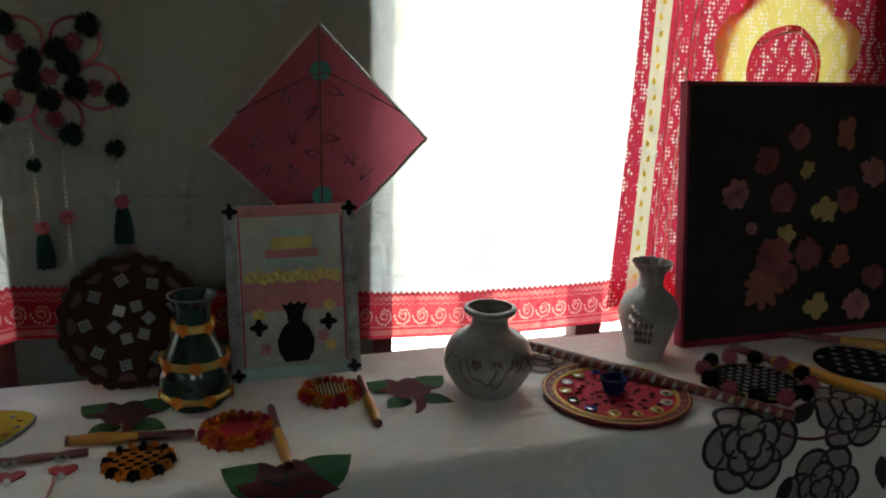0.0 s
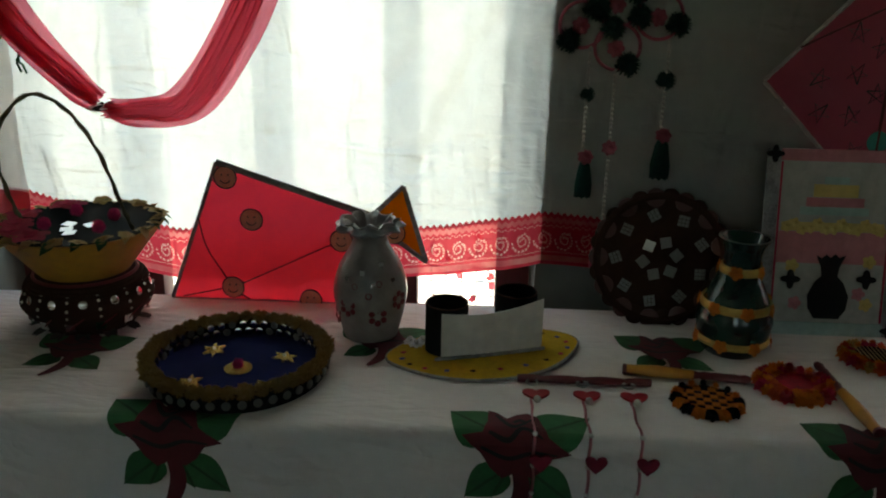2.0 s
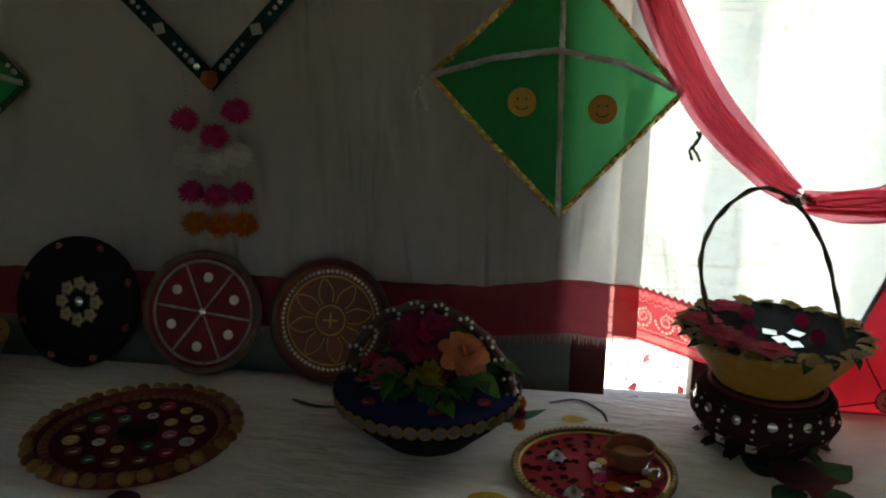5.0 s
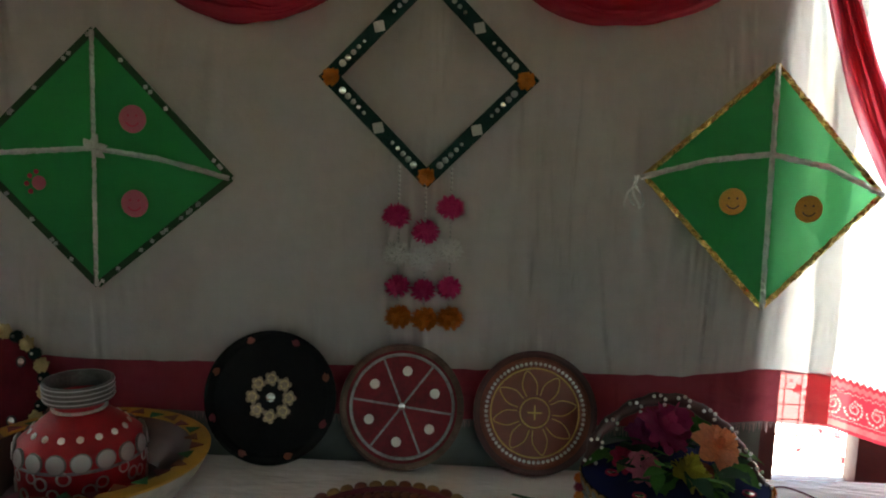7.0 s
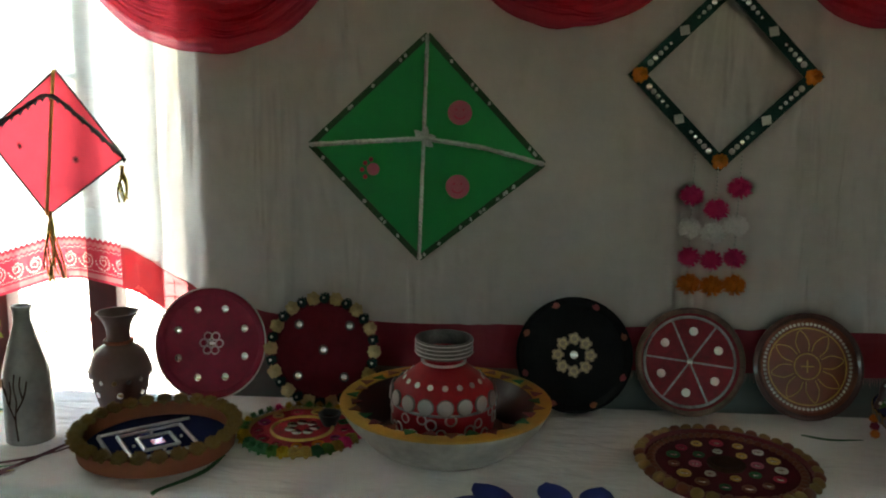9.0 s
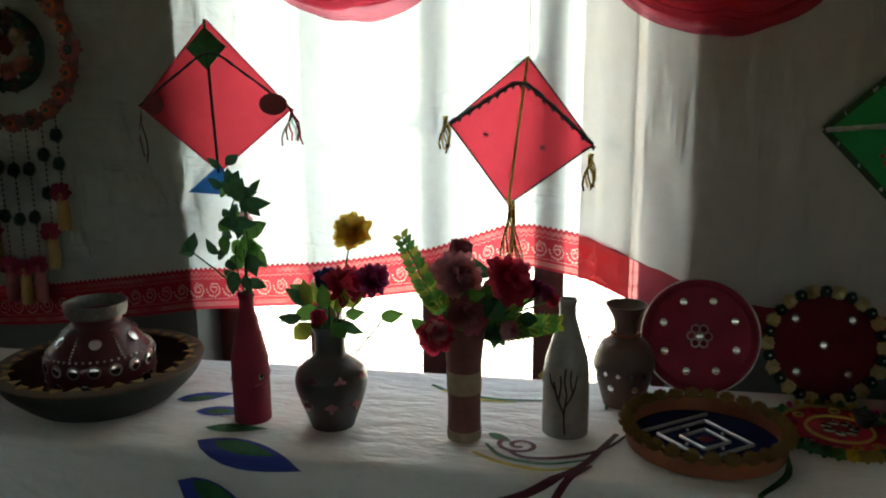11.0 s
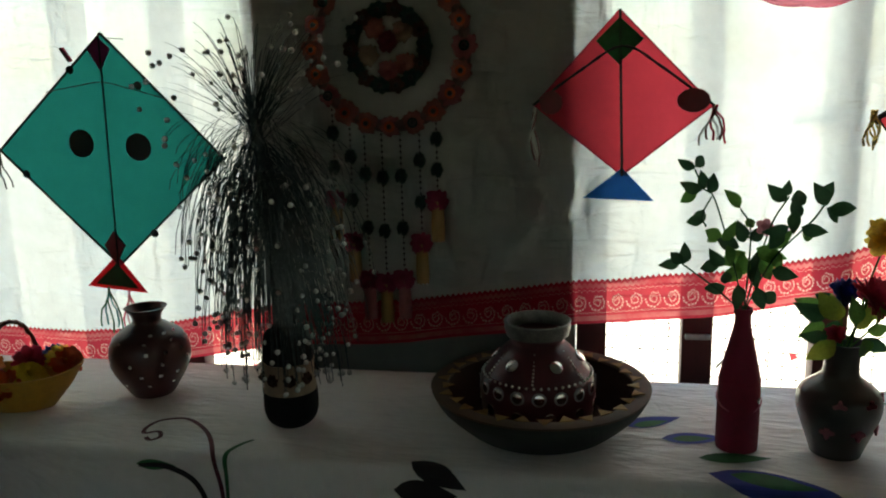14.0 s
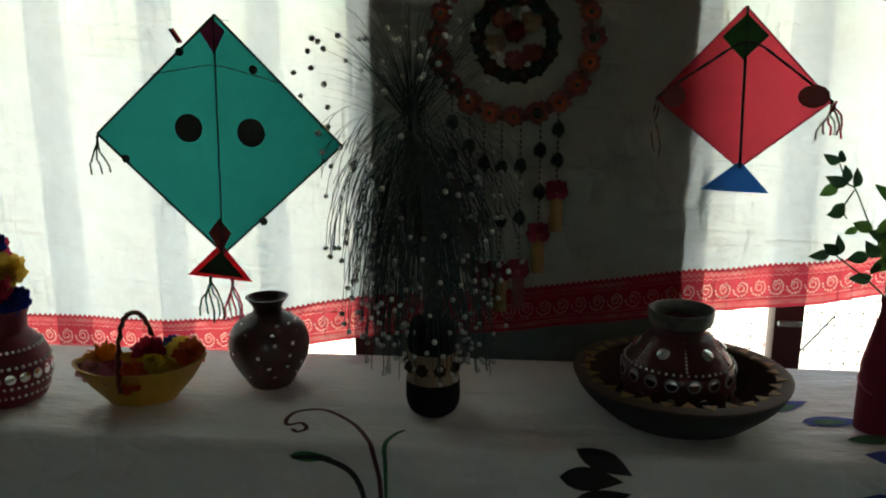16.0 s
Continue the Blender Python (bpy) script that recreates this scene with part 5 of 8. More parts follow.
# ---- leaning round plates ----
def lean_plate(label, x, y, r, face, rim, lean=16, group="decorated plates leaning on the curtain", thick=0.012, name="decorated_plate"):
    t = thing(name, label, "plate", x, y, TOP + 0.001, rx=-lean, group=group)
    m = pose(0, 0, r, 90)
    part("body", lathe([(0, 0), (r * 0.8, 0), (r, 0.004), (r, thick), (r * 0.93, thick + 0.003), (r * 0.86, thick * 0.5), (0, thick * 0.5)], 56), face, t, "", m)
    part("rim", lathe([(r * 0.9, thick * 0.7), (r + 0.001, thick * 0.7), (r + 0.001, thick + 0.002), (r * 0.95, thick + 0.005), (r * 0.9, thick + 0.002)], 56), rim, t, "", m)
    return t, m @ pose(0, 0, thick * 0.5)


t, m = lean_plate("black plate with a ring of cream petals round a mirror", -2.447, 1.572, 0.128, BLACK_CLOTH, BLACK_CLOTH)
for u, v, a in around(8, 0.036):
    stamp("petal", "five", SAND_BAND, t, m @ at(u, v, 0, 0.0145, sz=0.012), "sand crochet petal")
    stamp("petal_bead", "ring", CREAM, t, m @ at(u, v, 0.001, 0.009, sz=0.004))
stamp("mirror", "coin", MIRROR, t, m @ at(0, 0, 0, 0.009), "round mirror")
for i, (u, v, a) in enumerate(around(8, 0.114, 0.3)):
    stamp("rim_leaf", "leaf", (BRONZE, MAROON, SALMON)[i % 3], t, m @ at(u, v, 0.012, 0.022, 0, 0, a + 80), "dull orange rim leaf")

t, m = lean_plate("red plate divided by silver lines with six mirrors", -2.192, 1.578, 0.119, WINE, BROWN_RIM)
for i in range(6):
    a = 2 * math.pi * i / 6 - 0.12
    part("spoke", boxed(0.008, 0.098, -0.002, 0.002, 0, 0.0012), GREY_LACE, t, "silver line", m @ pose(0, 0, 0, 0, 0, math.degrees(a)), False)
    # pearl white stands in for the bright reflection in these mirrors
    stamp("mirror", "coin", PEARL, t, m @ at(0.068 * math.cos(a + 0.52), 0.068 * math.sin(a + 0.52), 0, 0.0095), "round white mirror")
stamp("mirror", "coin", MIRROR, t, m @ at(0, 0, 0, 0.007), "round mirror")
part("inner_ring", torus(0.099, 0.003, 56), GREY_LACE, t, "silver lace ring", m)

t, m = lean_plate("brown lacquered plate with a gold flower and bead ring", -1.937, 1.578, 0.117, BRONZE, RUSSET)
for u, v, a in around(64, 0.093):
    stamp("bead", "ball", PEARL, t, m @ at(u, v, 0.001, 0.0036))
part("gold_line", torus(0.084, 0.0016, 56), GOLD, t, "gold line", m)
for k in range(8):
    a = 2 * math.pi * k / 8 + 0.2
    pts = [(0.034 * math.cos(a - 0.3), 0.034 * math.sin(a - 0.3), 0.001), (0.058 * math.cos(a - 0.24), 0.058 * math.sin(a - 0.24), 0.001), (0.080 * math.cos(a), 0.080 * math.sin(a), 0.001), (0.058 * math.cos(a + 0.24), 0.058 * math.sin(a + 0.24), 0.001), (0.034 * math.cos(a + 0.3), 0.034 * math.sin(a + 0.3), 0.001)]
    part("gold_petal", tube_mesh(curve_through(pts, 5), 0.0011, 5), GOLD, t, "gold outlined petal", m)
part("gold_line", torus(0.028, 0.0014, 40), GOLD, t, "gold line", m)
for a in (0, 90):
    part("motif", boxed(-0.014, 0.014, -0.0014, 0.0014, 0, 0.0012), GOLD, t, "small gold motif", m @ pose(0, 0, 0, 0, 0, a), False)

t, m = lean_plate("dark red plate edged with cream crochet flowers and leaves", -3.010, 1.577, 0.120, DARK_RED, DARK_RED)
for i, (u, v, a) in enumerate(around(14, 0.118)):
    stamp("crochet_flower", "carnation", CREAM, t, m @ at(u, v, 0.010, 0.0165, 0, 0, a, sz=0.013), "cream crochet flower")
    w = 2 * math.pi * (i + 0.5) / 14
    stamp("pompom", "pom", DARK_GREEN, t, m @ at(0.117 * math.cos(w), 0.117 * math.sin(w), 0.012, 0.013), "dark green wool tuft")
    stamp("pearl", "ball", PEARL, t, m @ at(0.117 * math.cos(w), 0.117 * math.sin(w), 0.025, 0.003))
for u, v in ((0, 0), (0.058, 0.056), (-0.058, 0.056), (0.05, -0.06), (-0.055, -0.06)):
    stamp("mirror", "coin", MIRROR, t, m @ at(u, v, 0, 0.007), "round mirror")
    stamp("mirror_ring", "ring", BLACK_PAINT, t, m @ at(u, v, 0, 0.011))

t, m = lean_plate("crimson plate with a silver flower and round mirrors", -3.268, 1.577, 0.127, CRIMSON_CLOTH, CRIMSON_CLOTH)
for u, v, a in around(6, 0.018):
    stamp("petal", "ring", SILVER, t, m @ at(u, v, 0, 0.0105), "silver wire petal")
stamp("mirror", "coin", MIRROR, t, m @ at(0, 0, 0, 0.008), "round mirror")
for u, v, a in around(8, 0.083, 0.45):
    stamp("mirror", "coin", MIRROR, t, m @ at(u, v, 0, 0.0085), "round mirror")
part("cord", torus(0.127, 0.002, 56), SILVER, t, "thin silver cord", m @ pose(0, 0, 0.008))

t, m = lean_plate("dark brown felt disc with clusters of square mirrors", -0.110, 1.560, 0.125, BROWN, BROWN, 12, "decorated discs leaning on the curtain", name="mirror_disc")
for i in range(26):
    a = 2 * math.pi * i / 26
    stamp("frill", "coin", RUSSET if i % 2 else BROWN, t, m @ at(0.116 * math.cos(a), 0.116 * math.sin(a), 0.001 + 0.002 * (i % 2), 0.0185, sz=0.012), "brown cloth frill")
for u, v, a in around(9, 0.083, 0.35):
    for i in range(3):
        for j in range(3):
            stamp("mirror", "tile", DIM_MIRROR, t, m @ pose(u, v, 0, 0, 0, a + 20) @ at((i - 1) * 0.0072, (j - 1) * 0.0072, 0.001, 0.0031), "tiny square mirror")
for i, (u, v, a) in enumerate(around(6, 0.032, 0.2)):
    stamp("mirror", "tile", MIRROR if i == 2 else DIM_MIRROR, t, m @ at(u, v, 0.002, 0.010, 5 * math.sin(i * 3), 6 * math.cos(i * 2), a + 30), "square mirror")


# ---- flat trays and plates ----
def tray(label, x, y, r, wall, face, side, name="decorated_tray", z=TOP):
    t = thing(name, label, "tray", x, y, z)
    part("base", lathe([(0, 0), (r, 0), (r, 0.006), (0, 0.007)], 56), face, t)
    if wall:
        part("side", lathe([(r - 0.006, 0.005), (r + 0.002, 0.001), (r + 0.006, wall), (r - 0.002, wall), (r - 0.007, 0.008)], 56), side, t)
    return t


t = tray("round blue velvet tray with a gold woolly rim and gold flowers", -0.842, 1.295, 0.140, 0.037, BLUE_VELVET, BLACK_CLOTH)
for i, (u, v, a) in enumerate(around(36, 0.142)):
    stamp("rim_tuft", "pom", WOOL_GOLD, t, at(u, v, 0.037, 0.0150 * (0.85 + 0.4 * ((i * 7) % 5) / 5), rz=a + i * 50, sz=0.0095 + 0.004 * ((i * 3) % 4) / 4), "gold woolly tuft")
for k, z in enumerate((0.014, 0.027)):
    for u, v, a in around(44, 0.1325, 0.07 * k):
        stamp("mirror", "coin", MIRROR if (int(a) + k) % 3 else DIM_MIRROR, t, at(u, v, z, 0.0068, 0, -90, a), "round mirror on the inner side")
for u, v, a in around(40, 0.1465):
    stamp("mirror", "coin", DIM_MIRROR, t, at(u, v, 0.018, 0.0070, 0, 90, a), "round mirror on the outer side")
for u, v in ((-0.058, 0.056), (0.067, 0.039), (-0.060, -0.062), (0.062, -0.065)):
    stamp("gold_flower", "star", GOLD_PAPER, t, at(u, v, 0.009, 0.021, 7, 5, u * 900, sz=0.012), "gold foil flower")
    stamp("pearl", "ball", PEARL, t, at(u, v, 0.014, 0.003))
stamp("gold_flower", "coin", GOLD_PAPER, t, at(0, -0.003, 0.007, 0.023, sz=0.008), "pleated gold rosette")
for u, v, a in around(24, 0.014):
    stamp("pleat", "tile", GOLD, t, at(u, v - 0.003, 0.0092, 0.0085, 0, 0, a) @ Matrix.Diagonal((1, 0.09, 0.25, 1)), "gold pleat")
stamp("pompom", "pom", MAGENTA, t, at(0, -0.003, 0.015, 0.0095), "magenta bead")

t = tray("round navy tray with silver square lines and woolly yellow rim", -3.285, 1.328, 0.146, 0.036, BLUE_VELVET, TERRACOTTA)
for u, v, a in around(27, 0.149):
    stamp("rim_tuft", "pom", WOOL_GOLD, t, at(u, v, 0.041, 0.0165, rz=a, sz=0.012), "yellow woolly tuft")
for h in (0.032, 0.062, 0.094):
    if h > 0.09:
        pairs = [((-h, -h * 0.4), (-h, h * 0.85)), ((-h, h * 0.9), (h * 0.95, h * 0.9))]
    else:
        pairs = [((-h, -h), (h, -h)), ((h, -h), (h, h)), ((h, h), (-h, h)), ((-h, h), (-h, -h))]
    for (ax, ay), (bx, by) in pairs:
        part("silver_line", bar((ax, ay, 0.008), (bx, by, 0.008), 0.0042, 6), SILVER, t, "silver braid line", pose(0, 0, 0, 0, 0, 38))
stamp("mirror", "tile", MIRROR, t, at(0, 0, 0.007, 0.013, rz=38, sz=0.006), "square mirror")
for u, v, a in around(4, 0.046, 0.66):
    stamp("pearl", "ball", PEARL, t, at(u, v, 0.009, 0.0035))


def bangles(t, n, r, s, seed, z, mats):
    rr = random.Random(seed)
    for u, v, a in around(n, r, rr.random()):
        stamp("ring_ornament", "ring", rr.choice(mats), t, at(u, v, z + 0.003, s * rr.uniform(0.85, 1.15)), "coloured ring ornament")
        stamp("mirror", "coin", MIRROR, t, at(u, v, z + 0.001, s * 0.6), "round mirror")


t = tray("red brocade plate with gold edge, mirrors and coloured rings", 0.777, 1.283, 0.137, 0.012, RED_CUT, MAROON, "decorated_thali")
part("rim", lathe([(0.119, 0.006), (0.136, 0.010), (0.137, 0.012), (0.119, 0.0085)], 56), MAROON, t, "maroon patterned rim")
for q, z in ((0.139, 0.012), (0.120, 0.009), (0.116, 0.0085)):
    part("edge_braid", torus(q, 0.0016, 60), GOLD, t, "twisted gold braid", pose(0, 0, z))
for u, v, a in around(30, 0.129):
    stamp("rim_mark", "leaf", DULL_OCHRE, t, at(u, v, 0.0115, 0.013, 0, 0, a + 120), "ochre rim mark")
bangles(t, 14, 0.098, 0.0115, 1, 0.007, [GOLD, BLUE_PAINT, PAINT_GREEN, SILVER])
for i in range(54):
    a, q = i * 2.4, 0.015 + 0.068 * math.sqrt(i / 54)
    stamp("cutwork", "leaf", DARK_RED, t, at(q * math.cos(a), q * math.sin(a), 0.0075, 0.019, rz=math.degrees(a * 1.7)), "dark brocade leaf")


def diya(label, x, y, z, r, h, mat_out, mat_in, rz=0):
    t = thing("clay_lamp", label, "lamp", x, y, z, rz=rz)
    bm = lathe(vessel([(r * 0.55, 0), (r * 0.7, h * 0.25), (r * 0.95, h * 0.8), (r, h)], 0.004, 0.75), 32)
    for v in bm.verts:
        if v.co.x > 0 and v.co.z > h * 0.5:
            v.co.x *= 1 + 0.35 * max(0, 1 - abs(v.co.y) / (r * 0.5))
    part("bowl", bm, mat_out, t)
    part("filling", lathe([(0, h * 0.5), (r * 0.75, h * 0.5), (r * 0.8, h * 0.56), (0, h * 0.6)], 24), mat_in, t)
    return t


diya("small blue clay oil lamp on a red plate", 0.772, 1.285, TOP + 0.007, 0.027, 0.032, BLUE_VELVET, BLACK_PAINT, 40)

t = tray("red cutwork plate with a gold bead edge and small ornaments", -1.450, 1.325, 0.117, 0.010, RED_CUT, GOLD, "decorated_thali")
for k in (0, 1):
    part("edge_braid", torus(0.117 + 0.004 * k, 0.0036, 60), DULL_OCHRE if k else BROWN_RIM, t, "gold rope edge", pose(0, 0, 0.011 - 0.004 * k))
for u, v, a in around(76, 0.1195):
    stamp("rope_bead", "ball", GOLD if int(a / 4.7) % 2 else CREAM, t, at(u, v, 0.0125, 0.0046, 30, 0, a, sz=0.0034))
for i in range(80):
    a, q = i * 2.4, 0.02 + 0.085 * math.sqrt(i / 80)
    stamp("cutwork", "leaf", DARK_RED, t, at(q * math.cos(a), q * math.sin(a), 0.0075, 0.020, rz=math.degrees(a * 1.7)), "dark cutwork leaf")
rr = random.Random(8)
for i in range(26):
    a = rr.uniform(0, 6.28)
    u, v = 0.045 + 0.055 * math.cos(a) * rr.uniform(0.6, 1), -0.01 + 0.055 * math.sin(a) * rr.uniform(0.6, 1)
    if math.hypot(u, v) < 0.105:
        stamp("ornament", rr.choice(["ring", "coin", "five"]), rr.choice([SILVER, GOLD, PAINT_GREEN, MIRROR, ORANGE, MAGENTA]), t, at(u, v, 0.009, rr.uniform(0.008, 0.012), 6, 4, 0), "small shiny ornament")
for u, v in ((-0.055, 0.02), (-0.03, -0.08)):
    stamp("ornament", "rose", PEARL, t, at(u, v, 0.009, 0.015), "white shell flower")
# the orange inside is the clay made lighter, for light caught in the bowl
diya("terracotta oil lamp with a bright orange inside on a red plate", -1.395, 1.335, TOP + 0.010, 0.037, 0.036, TERRACOTTA, mat("lit_orange_clay", (0.50, 0.20, 0.07), 0.4), 200)

t = tray("large round red tray with a shell rim and coloured ornaments", -2.185, 1.318, 0.158, 0.014, DARK_RED, MAROON)
for i, (u, v, a) in enumerate(around(38, 0.160)):
    stamp("rim_shell", "scallop", DULL_OCHRE if i % 3 else BRONZE, t, at(u, v, 0.014, 0.0115, 0, 25, a), "cream shell")
for u, v, a in around(52, 0.138):
    stamp("rim_shell", "scallop", BRONZE, t, at(u, v, 0.007, 0.008), "tan bead")
bangles(t, 15, 0.098, 0.0125, 4, 0.007, [GOLD, PAINT_GREEN, BRONZE, SILVER, RED_PETAL])
bangles(t, 8, 0.058, 0.011, 6, 0.007, [GOLD, PAINT_GREEN, SILVER, PINK])
part("centre_hollow", lathe([(0, 0.0075), (0.034, 0.0075), (0.036, 0.012), (0.028, 0.014), (0.02, 0.009), (0, 0.0085)], 28), BROWN, t, "dark round middle")

t = tray("small red plate with a frilled tinsel edge and coloured rings", -3.018, 1.418, 0.112, 0.008, RED_FELT, GOLD, "decorated_thali")
rr = random.Random(3)
for u, v, a in around(34, 0.120):
    stamp("tinsel", "rose", rr.choice([GOLD_PAPER, PAINT_GREEN, MAGENTA, YELLOW, LEAF]), t, at(u, v, 0.009, 0.0155, 0, 30, a), "tinsel frill")
bangles(t, 13, 0.088, 0.013, 9, 0.006, [GOLD, ORANGE, PAINT_GREEN, RED_PETAL, PURPLE])
part("inner_ring", torus(0.062, 0.0035, 40), GOLD, t, "gold line", pose(0, 0, 0.008))
for u, v, a in around(7, 0.026):
    stamp("mirror", "coin", MIRROR, t, at(u, v, 0.008, 0.011, 5, 3, 0), "round mirror")
diya("small black clay lamp on a tinsel plate", -2.965, 1.443, TOP + 0.007, 0.024, 0.026, BLACK_PAINT, BROWN, 120)

# yellow stand with a curved white card
t = thing("pen_stand", "white curved card holder with black rolls on a yellow board", "stand", -0.435, 1.395, TOP, rz=18)
out = [(0.172 * math.cos(a) * (1 + 0.05 * math.sin(3 * a)), 0.090 * math.sin(a) * (1 - 0.15 * math.cos(2 * a))) for a in (2 * math.pi * i / 48 for i in range(48))]
part("board", flat_plate(out, 0.008), YELLOW, t, "yellow felt board")
part("bead_edge", tube_mesh([(x * 1.005, y * 1.005, 0.005) for x, y in out + out[:1]], 0.0032, 6), GREY_LACE, t, "dark beaded edge")
for i, (u, v, a) in enumerate(around(20, 1)):
    stamp("sequin", "star", (RED_PETAL, BLUE_PAINT, BROWN)[i % 3], t, at(0.150 * math.cos(math.radians(a)), 0.074 * math.sin(math.radians(a)), 0.008, 0.0055, sz=0.004), "tiny star sequin")
for x, h in ((-0.066, 0.094), (0.060, 0.104)):
    part("roll", lathe([(0.034, 0.008), (0.037, 0.008), (0.037, h), (0.0345, h), (0.0345, 0.012), (0, 0.012)], 40), BLACK_CLOTH, t, "black felt roll", pose(x, 0.024, 0))
    part("roll_edge", torus(0.0358, 0.0016, 40, 6), BROWN, t, "brown cut edge of the felt", pose(x, 0.024, h))
verts, faces = [], []
for i in range(33):
    u = i / 32
    x, y = -0.086 + 0.182 * u, -0.0165 - 0.004 * math.sin(math.pi * u)
    for dy in (0, 0.0025):
        for z in (0.008, 0.008 + 0.082 - 0.007 * math.sin(math.pi * u) + 0.012 * u * u):
            verts.append((x, y + dy, z))
for i in range(32):
    k = 4 * i
    for a, b in ((0, 1), (1, 3), (3, 2), (2, 0)):
        faces.append((k + a, k + 4 + a, k + 4 + b, k + b))
put("card", mesh_of("card", verts, faces), CARD, t, "plain white curved card")
part("card_braid", tube_mesh([(-0.098 + 0.198 * i / 30, -0.0205 - 0.004 * math.sin(math.pi * i / 30), 0.011) for i in range(31)], [0.003 + 0.0008 * (i % 2) for i in range(31)], 6), GREY_LACE, t, "dark beaded braid")
for u, v in ((-0.115, 0.045), (-0.10, 0.055), (-0.122, 0.058)):
    stamp("shell_flower", "rose", PEARL, t, at(u, v, 0.010, 0.013), "white shell flower")


# ---- hand fans ----
def hand_fan(label, cx, cy, r, ends, build, grip=0.55, rod=0.009):
    t = thing("hand_fan", label, "fan", group="small embroidered hand fans")
    (ax, ay), (bx, by) = ends
    z = TOP + rod + 0.001
    mx, my = ax + (bx - ax) * (1 - grip), ay + (by - ay) * (1 - grip)
    part("rod", tube_mesh([Vector((ax, ay, z)).lerp(Vector((mx, my, z)), i / 10) for i in range(11)], [rod * (0.6 + 0.25 * abs(math.sin(i * 1.4))) for i in range(11)], 10), STICK_MAROON, t, "turned maroon rod")
    part("grip", tube_mesh([Vector((mx, my, z)).lerp(Vector((bx, by, z)), i / 10) for i in range(11)], [rod * (1.0 - 0.15 * math.cos(i * 0.63)) for i in range(11)], 12), STICK_YELLOW, t, "yellow lacquered grip")
    part("end_cap", lathe([(0, -0.004), (rod * 0.9, -0.003), (rod * 0.95, 0.003), (0, 0.004)], 12), STICK_MAROON, t, "", Matrix.Translation((bx, by, z)) @ (Vector((bx - ax, by - ay, 0))).to_track_quat("Z", "Y").to_matrix().to_4x4())
    build(t, pose(cx, cy, TOP + 0.001, 0, 0, math.degrees(math.atan2(by - ay, bx - ax))), r)
    return t


def frilled(mats, middle, seed):
    def build(t, m, r):
        rr = random.Random(seed)
        part("disc", lathe([(0, 0), (r * 0.9, 0), (r * 0.9, 0.006), (0, 0.007)], 32), middle, t, "woven middle", m)
        for k, q in ((22, 0.92), (18, 0.72)):
            for u, v, a in around(k, r * q, q * 5):
                stamp("frill", "rose", rr.choice(mats), t, m @ at(u, v, 0.007, r * rr.uniform(0.22, 0.30), rr.uniform(-15, 15), 20, a), "gathered ribbon frill")
    return build


def lined(t, m, r):
    frilled([ORANGE_DEEP, RED_PETAL, ORANGE, GOLD], CREAM, 5)(t, m, r)
    for i in range(-4, 5):
        w = math.sqrt(max(0, (r * 0.6) ** 2 - (i * r * 0.13) ** 2))
        part("jute_line", boxed(-w, w, i * r * 0.13 - 0.0012, i * r * 0.13 + 0.0012, 0.0115, 0.0135), BROWN, t, "", m, False)
    part("jute_middle", lathe([(0, 0), (r * 0.66, 0), (r * 0.66, 0.0115), (0, 0.012)], 28), CREAM, t, "cream jute middle", m)


def checked(t, m, r):
    part("disc", lathe([(0, 0), (r, 0), (r, 0.005), (0, 0.006)], 32), BLACK_CLOTH, t, "black felt disc", m)
    s = r * 0.15
    for i in range(-3, 4):
        for j in range(-3, 4):
            if (i + j) % 2 == 0 and math.hypot(i, j) < 3.6:
                stamp("check", "tile", ORANGE, t, m @ at(i * s * 1.5, j * s * 1.5, 0.0055, s * 0.75, sz=0.006), "orange woven check")
    for i, (u, v, a) in enumerate(around(16, r * 0.92)):
        stamp("frill", "rose", ORANGE if i % 2 else BLACK_CLOTH, t, m @ at(u, v, 0.006, r * 0.24, 0, 25, a), "orange and black frill")


def pommed(t, m, r):
    part("disc", lathe([(0, 0), (r, 0), (r, 0.006), (0, 0.007)], 36), BLACK_CLOTH, t, "black felt disc", m)
    for i in range(-4, 5):
        for j in range(-4, 5):
            if math.hypot(i, j) < 4.4:
                stamp("stitch", "star", GREY_LACE, t, m @ at(i * r * 0.2 + (j % 2) * r * 0.1, j * r * 0.2, 0.007, r * 0.085, sz=0.003), "white cross-stitch star")
    for u, v, a in around(40, r * 0.97):
        stamp("bead", "ball", GOLD, t, m @ at(u, v, 0.008, 0.003))
    for i, (u, v, a) in enumerate(around(12, r * 1.12)):
        stamp("pompom", "pom", PINK if i % 2 else BLACK_CLOTH, t, m @ at(u, v, 0.0175, 0.0172), "wool pompom")


def woven(t, m, r):
    part("disc", lathe([(0, 0), (r, 0), (r, 0.006), (0, 0.007)], 36), BLACK_CLOTH, t, "black woven disc", m)
    for i in range(-5, 6):
        for j in range(-5, 6):
            if (i + j) % 2 and math.hypot(i, j) < 5.3:
                stamp("stitch", "tile", DARK_GREEN if j % 2 else GREY_LACE, t, m @ at(i * r * 0.17, j * r * 0.17, 0.0065, r * 0.06, rz=45, sz=0.004), "grey woven check")


